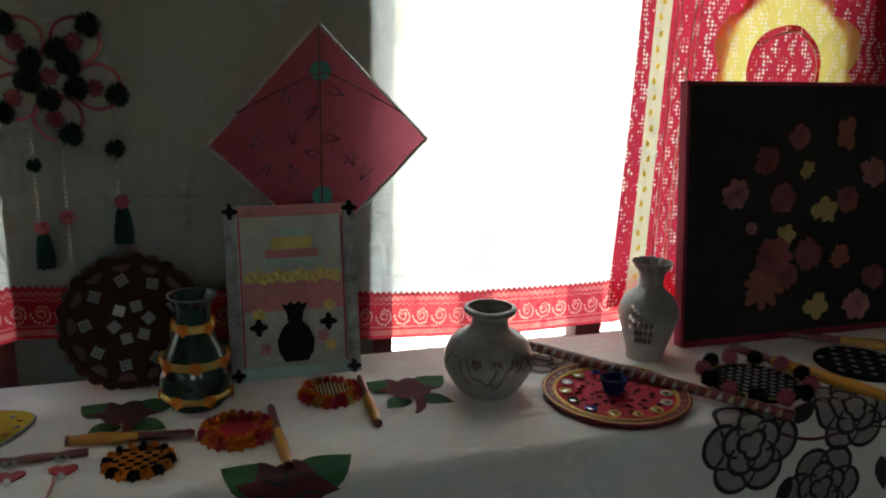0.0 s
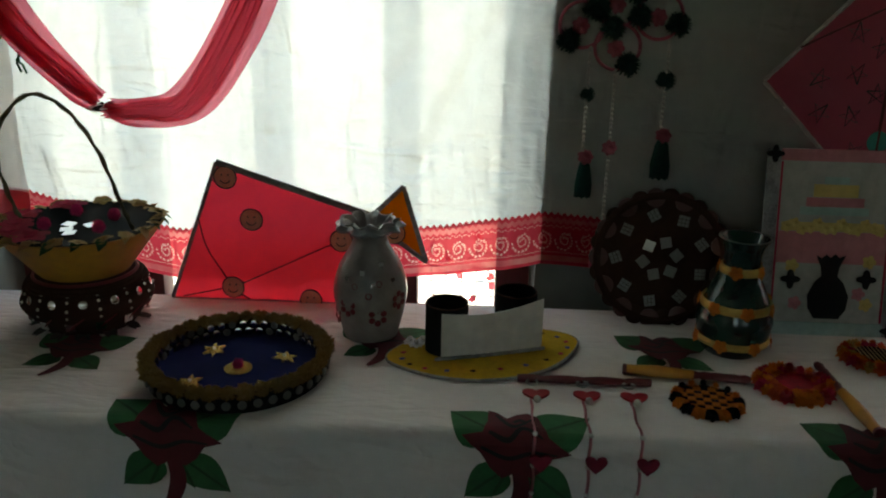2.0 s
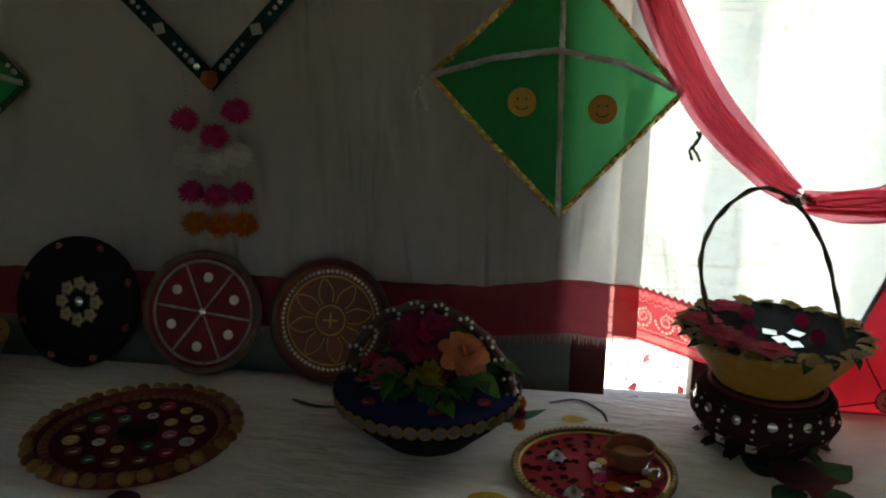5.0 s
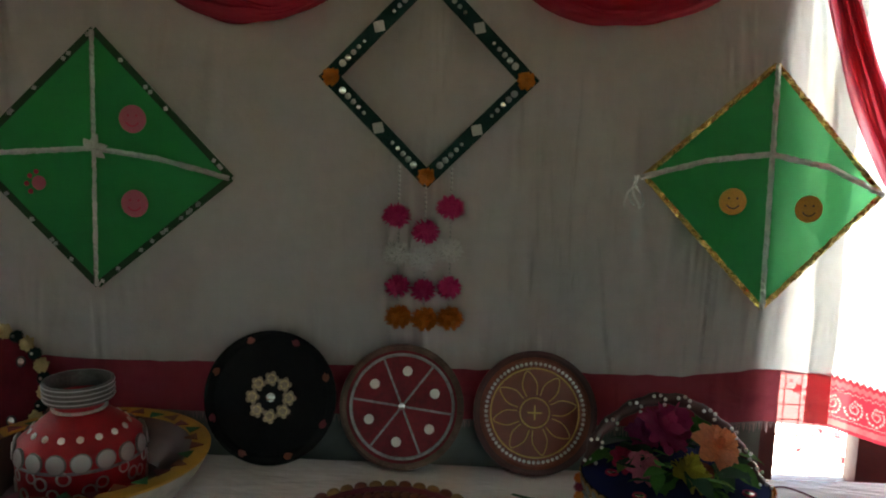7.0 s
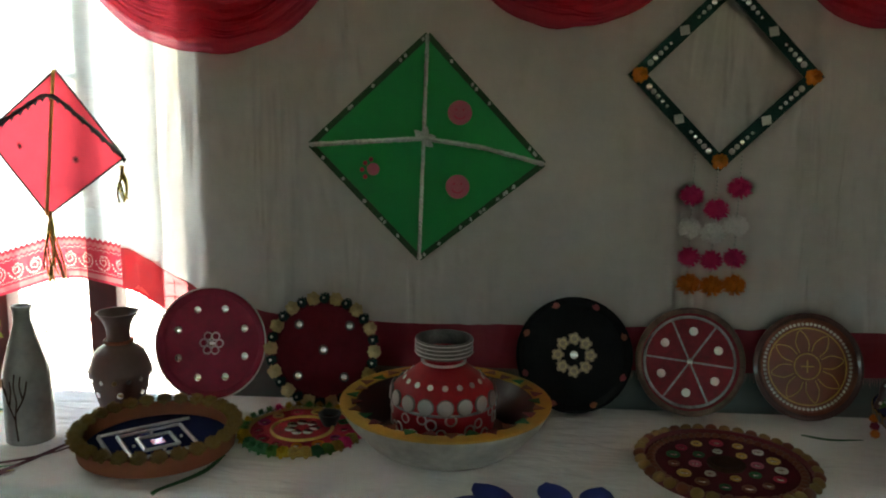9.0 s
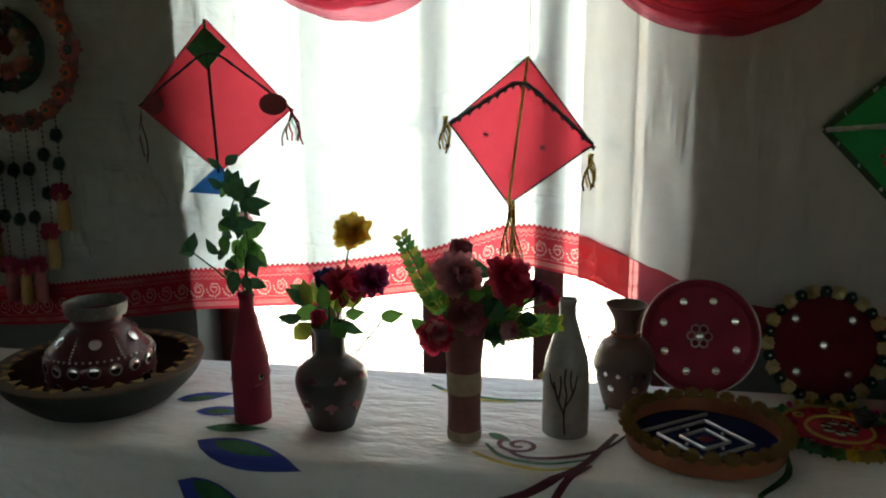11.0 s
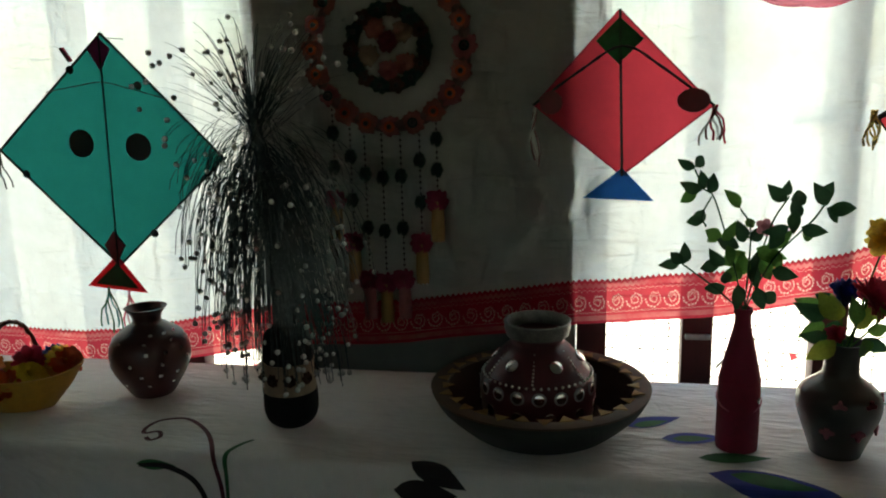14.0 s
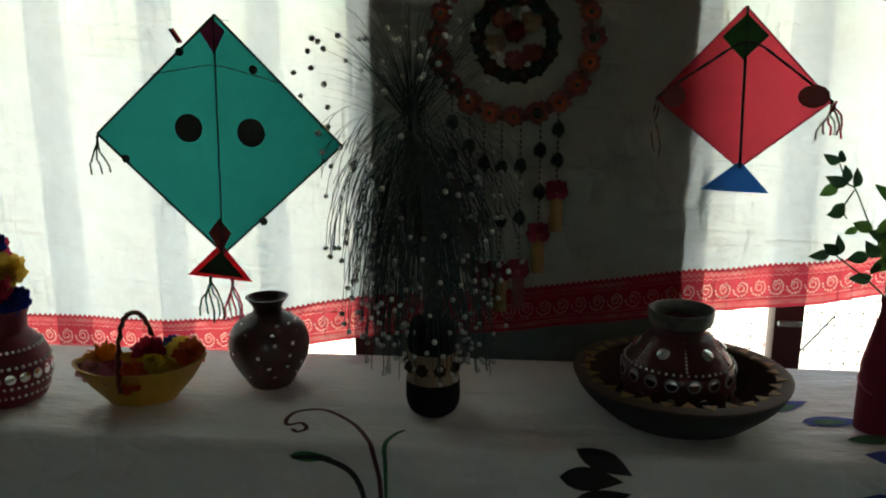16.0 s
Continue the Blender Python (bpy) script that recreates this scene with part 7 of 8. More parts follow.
for x in (-4.560, -4.255):
    part("paper_patch", slab([(x + 0.032 * math.cos(a) * (1.1 if x > -4.4 else 0.8), 1.380 + 0.026 * math.sin(a)) for a in (0.45 * i for i in range(14))], 0.003), MAROON, t, "dark red paper disc", pose(0, y - 0.006, 0), False)
streamers(t, -4.598, y - 0.004, 1.37, 4, 0.13, 0.02, [SILVER, STICK_MAROON], 4, "dark foil tassel")
streamers(t, -4.211, y - 0.004, 1.37, 6, 0.085, 0.06, [SILVER, STICK_MAROON, RED_PETAL], 5, "dark foil tassel")

y = 1.580
t = kite("teal paper kite with dark edges and red tail", (-5.594, 1.561), (-5.897, 1.293), (-5.312, 1.269), (-5.608, 1.008), y, KITE_TEAL, BLACK_PAINT, 0.005, BLACK_PAINT, 0.0025)
bow(t, (-5.75, 1.43), (-5.45, 1.41), 1.45, y, BLACK_PAINT, 0.0012)
for x, z in ((-5.670, 1.308), (-5.522, 1.298)):
    stamp("paper_disc", "coin", BLACK_PAINT, t, pose(x, y - 0.008, z, 90) @ at(0, 0, 0, 0.033, sz=0.004), "black paper disc")
part("paper_patch", slab([(-5.598, 1.552), (-5.570, 1.525), (-5.598, 1.475), (-5.627, 1.525)], 0.002), PURPLE, t, "purple paper patch", pose(0, y - 0.007, 0), False)
part("paper_patch", slab([(-5.612, 1.095), (-5.584, 1.060), (-5.612, 1.012), (-5.640, 1.060)], 0.002), MAROON, t, "dark red paper patch", pose(0, y - 0.007, 0), False)
for x, z in ((-5.83, 1.235), (-5.51, 1.44), (-5.505, 1.09), (-5.68, 1.48)):
    stamp("paper_disc", "coin", BLACK_PAINT, t, pose(x, y - 0.005, z, 90) @ at(0, 0, 0, 0.010, sz=0.004), "small dark patch")
part("tail", slab([(-5.613, 1.035), (-5.700, 0.955), (-5.540, 0.940)], 0.002), KITE_RED, t, "red paper tail", pose(0, y - 0.003, 0), False)
part("tail_middle", slab([(-5.614, 1.015), (-5.675, 0.962), (-5.562, 0.951)], 0.002), LEAF_DARK, t, "dark green paper middle", pose(0, y - 0.0055, 0), False)
streamers(t, -5.645, y - 0.004, 0.955, 5, 0.115, 0.07, [PAINT_GREEN, TEAL_PAPER], 7, "green paper streamer")
streamers(t, -5.590, y - 0.004, 0.950, 5, 0.115, 0.05, [KITE_ROSE, PALE_PINK], 8, "red paper streamer")
streamers(t, -5.897, y - 0.004, 1.29, 3, 0.10, 0.05, [BLACK_PAINT], 9, "dark thread end")
for dx in (0, 0.006):
    part("thread", bar((-5.68 + dx, y - 0.004, 1.50), (-5.70 + dx, y - 0.002, 1.53), 0.004, 6), RED_PETAL if dx else BLACK_PAINT, t, "small coloured knot")

y = 1.600
t = thing("fish_kite", "red paper kite with ringed faces and an orange tail", "kite", group="paper kites hung on the curtains")
body = [(-0.956, 1.031), (-0.660, 0.935), (-0.722, 0.752), (-1.062, 0.752)]
part("paper", slab(body, 0.002), KITE_ROSE, t, "red paper body", pose(0, y, 0), False)
for a, b, w in ((body[0], body[1], 0.016), (body[1], body[2], 0.006), (body[2], body[3], 0.004), (body[3], body[0], 0.009)):
    part("edge_tape", strip(a, b, w * 0.8, 0.003), GREY_LACE if w < 0.012 else TARNISHED, t, "dark edge tape", pose(0, y - 0.001, 0), False)
tail = [(-0.665, 0.930), (-0.599, 0.996), (-0.554, 0.846)]
part("tail", slab(tail, 0.002), KITE_ORANGE, t, "orange paper tail", pose(0, y - 0.003, 0), False)
for a, b in zip(tail, tail[1:] + tail[:1]):
    part("edge_tape", strip(a, b, 0.009, 0.003), GREY_LACE, t, "silver grey edge tape", pose(0, y - 0.004, 0), False)
for x, z in ((-0.939, 1.003), (-0.893, 0.921), (-0.719, 0.884), (-0.937, 0.780), (-0.782, 0.758), (-0.617, 0.903)):
    disc_face(t, x, z, y - 0.006, 0.0215, KITE_FACE, ring=True)
for pts in (((-0.998, 0.92), (-0.985, 0.86), (-0.950, 0.798)), ((-0.917, 0.788), (-0.82, 0.835), (-0.739, 0.875)), ((-0.925, 0.765), (-0.905, 0.754)), ((-1.04, 0.756), (-0.957, 0.775))):
    part("ink_line", tube_mesh(curve_through([(x, y - 0.0035, z) for x, z in pts], 6), 0.0014, 5), BLACK_PAINT, t, "drawn line")

# ---- wall hangings ----
def cord_of(t, x, y, z0, z1, seed, material=PEARL, step=0.0088, r=0.0034):
    n = max(1, int((z0 - z1) / step))
    part("cord", bar((x, y, z0), (x, y, z1), 0.0009, 5), GREY_LACE, t, "thin cord")
    for i in range(n):
        stamp("bead", "ball", material, t, at(x, y, z0 - (i + 0.5) * (z0 - z1) / n, r))


y = 1.635
t = thing("mirror_frame_hanging", "dark green diamond frame with mirrors and strings of pompoms", "wall hanging")
C, R = Vector((-2.155, 1.488)), 0.203
quad = [Vector((C.x + R * math.sin(a), C.y + R * math.cos(a))) for a in (0, math.pi / 2, math.pi, 1.5 * math.pi)]
rr = random.Random(12)
for i in range(4):
    a, b = quad[i], quad[(i + 1) % 4]
    ins = 0.0145
    d = (b - a).normalized()
    nrm = Vector((-d.y, d.x)) * (1 if (C - a).dot(Vector((-d.y, d.x))) > 0 else -1)
    a2, b2 = a + nrm * ins + d * (0.0 if i % 2 else 0.029), b + nrm * ins - d * (0.0 if i % 2 else 0.029)
    part("frame_bar", strip(a2, b2, 0.029, 0.008), DARK_GREEN, t, "dark green felt bar", pose(0, y, 0), False)
    mid = (a + b) / 2 + nrm * ins
    stamp("mirror", "tile", BRIGHT_MIRROR, t, pose(mid.x, y - 0.0085, mid.y, 90) @ at(0, 0, 0, 0.0095, rz=12, sz=0.006), "diamond mirror")
    for k, off in enumerate((0.038, 0.052, 0.066, 0.080, 0.094)):
        for sg in (1, -1):
            q = mid + d * off * sg
            stamp("mirror", "coin", MIRROR if (i + k) % 3 == 0 else BRIGHT_MIRROR, t, pose(q.x, y - 0.0085, q.y, 90) @ at(0, 0, 0, 0.0034 + 0.0008 * k, sz=0.006), "round mirror")
for i, q in enumerate(quad):
    q = q + (C - q) * 0.12
    stamp("marigold", "carnation", ORANGE, t, pose(q.x, y - 0.010, q.y, 90) @ at(0, 0, 0, 0.0175), "orange paper marigold")
for x, zs in ((-2.206, (1.235, 1.164, 1.100, 1.040)), (-2.156, (1.206, 1.154, 1.094, 1.037)), (-2.108, (1.253, 1.172, 1.100, 1.040))):
    cord_of(t, x, y - 0.008, 1.30 + abs(x + 2.156) * 0.6, 1.04, 3, PEARL, 0.0085, 0.0030)
    for z, s, mm, lab in zip(zs, (0.0262, 0.0265, 0.0245, 0.026), (MAGENTA, WHITE_WOOL, MAGENTA, ORANGE), ("magenta wool pompom", "white wool pompom", "magenta wool pompom", "orange marigold pompom")):
        stamp("pompom", "pom", mm, t, at(x + 0.003 * math.sin(z * 80), y - 0.012, z, s, rz=z * 900, sz=s * 0.85), lab)

t = thing("ring_hanging", "wall hanging of pink rings, rosettes and dark wool tassels", "wall hanging")
y = 1.645
RINGS = [(-0.267, 1.394), (-0.173, 1.396), (-0.217, 1.334), (-0.279, 1.296), (-0.142, 1.314), (-0.213, 1.258)]
for i, (x, z) in enumerate(RINGS):
    part("ring", torus(0.041, 0.0032, 40), PINK, t, "pink wool-wound ring", pose(x, y - 0.004, z, 90))
    stamp("rosette", "rose", PINK, t, pose(x - 0.004, y - 0.012, z - 0.002, 90) @ at(0, 0, 0, 0.0165), "pink ribbon rosette")
    for a in ((2.2, 5.2), (0.9, 3.6), (0.6, 3.4), (1.0, 4.0), (3.2, 5.9), (1.9, 5.3))[i]:
        stamp("pompom", "pom", DARK_GREEN, t, at(x + 0.036 * math.cos(a), y - 0.012, z + 0.036 * math.sin(a), 0.022), "dark green wool pompom")
def tassel(t, x, y, z, material, length=0.06, r=0.016, cap=PINK):
    part("tassel", lathe([(0, 0.008), (0.006, 0.006), (r * 0.7, -length * 0.2), (r, -length * 0.7), (r * 0.95, -length), (0, -length * 0.97)], 18, 9, 0.12, -9), material, t, "wool tassel", pose(x, y, z))
    if cap:
        stamp("rosette", "rose", cap, t, pose(x, y - 0.006, z + 0.010, 60) @ at(0, 0, 0, 0.0155), "pink ribbon rosette")
y = 1.638
cord_of(t, -0.262, y, 1.26, 1.06, 1)
stamp("pompom", "pom", DARK_GREEN, t, at(-0.261, y, 1.172, 0.014), "dark green wool pompom")
tassel(t, -0.257, y, 1.045, DARK_GREEN, 0.068, 0.017)
cord_of(t, -0.213, y, 1.22, 0.90, 2)
stamp("rosette", "rose", PINK, t, pose(-0.213, y - 0.004, 1.073, 90) @ at(0, 0, 0, 0.015), "pink ribbon rosette")
stamp("pompom", "pom", DARK_GREEN, t, at(-0.214, y, 0.905, 0.012), "dark green wool pompom")
tassel(t, -0.222, y, 0.888, PINK, 0.055, 0.012, None)
cord_of(t, -0.120, y, 1.275, 1.11, 3)
stamp("pompom", "pom", DARK_GREEN, t, at(-0.120, y, 1.201, 0.018), "dark green wool pompom")
tassel(t, -0.115, y, 1.090, DARK_GREEN, 0.072, 0.019)

t = thing("wreath_hanging", "pink bead wreath with wool tassels on the dark curtain", "wall hanging")
y = 1.638
cx, cz = -4.920, 1.509
part("ring", torus(0.174, 0.014, 56, 8), RUSSET, t, "brown wool-wound ring", pose(cx, y - 0.012, cz, 90))
part("inner_ring", torus(0.084, 0.014, 44, 8), DARK_GREEN, t, "dark inner ring", pose(cx, y - 0.012, cz, 90))
rr = random.Random(15)
for i, (u, v, a) in enumerate(around(20, 0.174)):
    stamp("wreath_flower", "carnation", SALMON if i % 3 else DUSTY, t, pose(cx + u, y - 0.020, cz + v, 90) @ at(0, 0, 0, rr.uniform(0.025, 0.031), rr.uniform(-15, 15), rr.uniform(-15, 15), a, sz=0.014), "faded salmon felt flower")
    stamp("wreath_flower", "coin", ORANGE_DEEP if i % 4 else DARK_GREEN, t, pose(cx + u, y - 0.033, cz + v, 90) @ at(0, 0, 0, 0.012, sz=0.006), "round felt eye")
    stamp("dark_bead", "ball", BLACK_PAINT, t, at(cx + u, y - 0.037, cz + v, 0.0065))
for i, (u, v, a) in enumerate(around(14, 0.084)):
    stamp("wreath_flower", "five", BROWN if i % 2 else DARK_GREEN, t, pose(cx + u, y - 0.024, cz + v, 90) @ at(0, 0, 0, 0.020), "dark felt flower")
    stamp("dark_bead", "ball", BLACK_PAINT, t, at(cx + u, y - 0.031, cz + v, 0.0060))
for u, v, mm in ((0.0, 0.015, DARK_RED), (-0.045, -0.015, PALE_FELT), (0.040, -0.035, SALMON), (0.0, -0.05, DUSTY), (0.035, 0.035, PALE_FELT), (-0.03, 0.045, SALMON)):
    stamp("wreath_flower", "carnation", mm, t, pose(cx + u, y - 0.016, cz + v, 90) @ at(0, 0, 0, 0.026, sz=0.014), "faded felt rose")
for x, z0, z1, mm in ((-5.062, 1.395, 1.164, DULL_OCHRE), (-5.022, 1.362, 1.063, DULL_OCHRE), (-4.988, 1.345, 0.972, DUSTY), (-4.947, 1.336, 0.965, DULL_OCHRE), (-4.903, 1.336, 0.975, DUSTY), (-4.858, 1.348, 1.063, DULL_OCHRE), (-4.818, 1.372, 1.164, DULL_OCHRE)):
    cord_of(t, x, y - 0.004, z0, z1, 1, BROWN, 0.013, 0.0028)
    for k in (0.32, 0.66):
        stamp("dark_tuft", "pom", DARK_GREEN, t, at(x, y - 0.008, z0 - k * (z0 - z1), 0.015, sz=0.018), "dark wool tuft")
    stamp("pompom", "carnation", ROPE_PINK, t, pose(x, y - 0.012, z1, 90) @ at(0, 0, 0, 0.029, sz=0.018), "magenta felt rosette")
    part("tassel", lathe([(0, 0.0), (0.009, -0.004), (0.0145, -0.022), (0.0165, -0.072), (0.0150, -0.096), (0, -0.092)], 18, 9, 0.10, -9), mm, t, "wool tassel", pose(x, y - 0.010, z1))


# ---- flowers and vases ----
def stem(t, pts, r=0.0018, material=LEAF):
    part("stem", tube_mesh(curve_through(pts, 6), r, 6), material, t, "green stem")


def leaf_face(t, x, y, z, s, turn, material=LEAF, swing=0, tip=0):
    """A leaf that shows its broad side to the room; turn: where its point goes in the upright plane."""
    stamp("leaf", "leaf", material, t, pose(x, y, z, 90 + tip, 0, swing) @ at(0, 0, 0, s, rz=turn))


def leaf_on(t, p, s, rx, ry, rz, material=LEAF, shape="leaf"):
    stamp("leaf", shape, material, t, at(*p, s, rx, ry, rz))


rr = random.Random(21)
t = pot_parts("red_bottle", "crimson painted bottle holding leafy ivy sprigs", -4.194, 1.30, [(0.036, 0), (0.038, 0.006), (0.038, 0.12), (0.036, 0.142), (0.021, 0.21), (0.0155, 0.235), (0.0145, 0.255), (0.0165, 0.262), (0.0165, 0.270)], CRIMSON_CLOTH, "bottle")
stamp("mirror", "coin", MIRROR, t, pose(0, 0, 0.10, 0, 0, -35) @ at(0.038, 0, 0, 0.006, 0, 90, 0), "small mirror")
part("lace", torus(0.0385, 0.0025), PINK, t, "pink lace loop", pose(0, 0, 0.095, 25, 0, 0))
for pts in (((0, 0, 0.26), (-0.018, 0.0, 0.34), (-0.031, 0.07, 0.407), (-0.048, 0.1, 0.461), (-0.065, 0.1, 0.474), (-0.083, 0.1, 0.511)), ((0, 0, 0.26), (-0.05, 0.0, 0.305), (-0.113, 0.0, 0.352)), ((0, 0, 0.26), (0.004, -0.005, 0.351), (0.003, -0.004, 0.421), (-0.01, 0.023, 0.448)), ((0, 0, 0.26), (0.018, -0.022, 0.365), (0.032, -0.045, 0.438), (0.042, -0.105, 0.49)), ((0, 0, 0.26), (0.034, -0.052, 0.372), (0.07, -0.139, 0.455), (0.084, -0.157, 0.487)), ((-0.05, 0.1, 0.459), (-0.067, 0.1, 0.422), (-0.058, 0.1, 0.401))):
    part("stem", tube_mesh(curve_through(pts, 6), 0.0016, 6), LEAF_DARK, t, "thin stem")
# each leaf: place, length, where its point goes, lit green or shaded green
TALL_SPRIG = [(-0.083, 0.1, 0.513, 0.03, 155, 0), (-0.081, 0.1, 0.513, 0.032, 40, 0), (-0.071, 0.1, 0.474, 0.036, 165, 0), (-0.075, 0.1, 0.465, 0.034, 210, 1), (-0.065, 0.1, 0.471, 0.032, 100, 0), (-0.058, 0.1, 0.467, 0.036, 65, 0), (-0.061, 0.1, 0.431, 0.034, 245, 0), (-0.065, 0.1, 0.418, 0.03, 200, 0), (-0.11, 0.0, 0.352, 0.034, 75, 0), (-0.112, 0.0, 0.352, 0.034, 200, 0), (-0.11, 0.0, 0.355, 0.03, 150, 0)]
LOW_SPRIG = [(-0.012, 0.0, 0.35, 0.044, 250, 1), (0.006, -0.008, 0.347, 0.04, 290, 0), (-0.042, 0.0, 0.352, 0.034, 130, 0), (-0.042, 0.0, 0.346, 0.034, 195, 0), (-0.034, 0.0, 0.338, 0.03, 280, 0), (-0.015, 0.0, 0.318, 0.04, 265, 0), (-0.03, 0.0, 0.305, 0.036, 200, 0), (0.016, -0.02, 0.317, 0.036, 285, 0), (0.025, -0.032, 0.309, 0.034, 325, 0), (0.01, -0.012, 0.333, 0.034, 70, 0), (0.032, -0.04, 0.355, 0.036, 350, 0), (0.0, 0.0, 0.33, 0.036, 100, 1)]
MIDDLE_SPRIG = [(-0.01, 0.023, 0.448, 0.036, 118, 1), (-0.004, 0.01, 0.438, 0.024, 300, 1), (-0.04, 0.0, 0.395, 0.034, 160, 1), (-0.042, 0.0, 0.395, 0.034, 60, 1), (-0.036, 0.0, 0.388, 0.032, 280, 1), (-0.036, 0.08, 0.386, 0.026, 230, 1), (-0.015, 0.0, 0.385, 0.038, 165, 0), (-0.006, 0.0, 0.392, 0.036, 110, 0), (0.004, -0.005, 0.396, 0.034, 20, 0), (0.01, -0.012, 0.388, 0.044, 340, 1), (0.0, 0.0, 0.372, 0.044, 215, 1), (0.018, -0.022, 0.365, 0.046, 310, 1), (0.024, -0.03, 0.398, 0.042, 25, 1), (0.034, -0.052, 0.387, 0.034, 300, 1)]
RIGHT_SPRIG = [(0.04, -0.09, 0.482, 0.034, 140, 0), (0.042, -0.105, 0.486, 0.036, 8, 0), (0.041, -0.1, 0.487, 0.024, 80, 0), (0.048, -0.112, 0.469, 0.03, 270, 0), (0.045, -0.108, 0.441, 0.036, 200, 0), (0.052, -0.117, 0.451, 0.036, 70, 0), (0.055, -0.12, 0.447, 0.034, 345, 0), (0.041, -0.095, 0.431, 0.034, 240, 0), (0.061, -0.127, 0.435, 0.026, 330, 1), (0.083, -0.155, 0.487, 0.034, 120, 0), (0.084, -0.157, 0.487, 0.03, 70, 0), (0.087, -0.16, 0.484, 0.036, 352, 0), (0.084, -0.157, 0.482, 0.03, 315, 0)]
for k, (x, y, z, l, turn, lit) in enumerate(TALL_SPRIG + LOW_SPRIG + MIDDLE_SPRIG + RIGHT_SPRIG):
    # light and shade on each leaf are put into its choice of green
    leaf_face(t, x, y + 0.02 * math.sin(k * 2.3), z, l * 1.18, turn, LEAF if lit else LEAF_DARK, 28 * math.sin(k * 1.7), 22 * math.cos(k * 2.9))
stamp("small_flower", "five", PALE_PINK, t, at(0.022, -0.03, 0.425, 0.016, 70, 0, 0), "small pink flower")

t = pot_parts("flower_vase", "dark brown glazed vase holding yellow and crimson cloth flowers", -4.02, 1.30, [(0.044, 0), (0.046, 0.008), (0.068, 0.07), (0.073, 0.098), (0.066, 0.122), (0.038, 0.145), (0.0305, 0.158), (0.031, 0.19), (0.039, 0.213)], DARK_GLAZE)
for a in (-2.4, -1.6, -0.8):
    for z, s in ((0.06, 0.013), (0.112, 0.012)):
        r = interp(z, [(0.008, 0.046), (0.07, 0.068), (0.098, 0.073), (0.122, 0.066)])
        stamp("painted_flower", "clover", PALE_PINK, t, pose(0, 0, z, 0, 0, math.degrees(a) + z * 300) @ at(r - 0.001, 0, 0, s, 0, 90, 0), "pale painted flower")
stem(t, [(0.01, 0, 0.19), (0.03, 0, 0.30), (0.055, -0.005, 0.405)])
stamp("bloom", "carnation", YELLOW_PETAL, t, at(0.056, -0.006, 0.402, 0.040, 55, 15, 0), "yellow cloth flower")
for p, s, mm in (((0.027, -0.02, 0.296), 0.044, RED_PETAL), ((0.088, -0.01, 0.308), 0.036, PURPLE), ((-0.008, 0.01, 0.300), 0.028, BLUE_PAINT), ((0.045, 0.02, 0.29), 0.035, RED_PETAL), ((-0.02, -0.01, 0.228), 0.018, RED_PETAL)):
    stamp("bloom", "carnation", mm, t, at(*p, s, 60, 0, s * 2000), "cloth flower")
    stem(t, [(0, 0, 0.19), (p[0] * 0.5, p[1] * 0.5, 0.24), p])
for k, (x, z, l, turn, kind) in enumerate(((-0.030, 0.262, 0.062, 165, 2), (-0.035, 0.258, 0.056, 145, 0), (-0.020, 0.262, 0.058, 130, 1), (-0.012, 0.255, 0.050, 110, 1), (-0.030, 0.240, 0.055, 200, 0), (-0.025, 0.225, 0.060, 225, 1), (-0.018, 0.215, 0.055, 250, 1), (-0.006, 0.245, 0.060, 230, 2), (0.008, 0.255, 0.050, 100, 0), (0.015, 0.24, 0.048, 60, 1),
                                              (0.024, 0.245, 0.056, 40, 1), (0.020, 0.228, 0.052, 300, 0), (0.030, 0.222, 0.048, 330, 2), (0.0, 0.225, 0.055, 270, 2), (-0.045, 0.235, 0.045, 180, 2), (0.035, 0.235, 0.040, 10, 0), (-0.01, 0.275, 0.045, 160, 2), (0.04, 0.262, 0.036, 80, 1))):
    leaf_face(t, x, 0.03 * math.sin(k * 2.1) - 0.01, z, l, turn, (LEAF, YELLOW_LEAF, LEAF_DARK)[kind], 30 * math.sin(k * 1.9), 20 * math.cos(k * 2.2))
stem(t, [(0.02, 0, 0.20), (0.06, -0.01, 0.225), (0.11, -0.01, 0.235)], 0.0014)
leaf_face(t, 0.108, -0.01, 0.235, 0.045, 8, LEAF)

t = pot_parts("tall_vase", "tall dull rose and sand vase crowded with pink cloth flowers", -3.746, 1.284, [(0.0315, 0), (0.0325, 0.006), (0.032, 0.08), (0.034, 0.15), (0.0385, 0.20), (0.043, 0.228)], ROSE_CLAY)
for z, h, r in ((0.010, 0.0095, 0.0328), (0.118, 0.022, 0.0330)):
    part("cream_band", lathe([(r - 0.001, -h), (r + 0.0006, -h), (r + 0.0010 + 0.02 * h, h), (r - 0.001, h)], 32), SAND_BAND, t, "sand painted band", pose(0, 0, z))
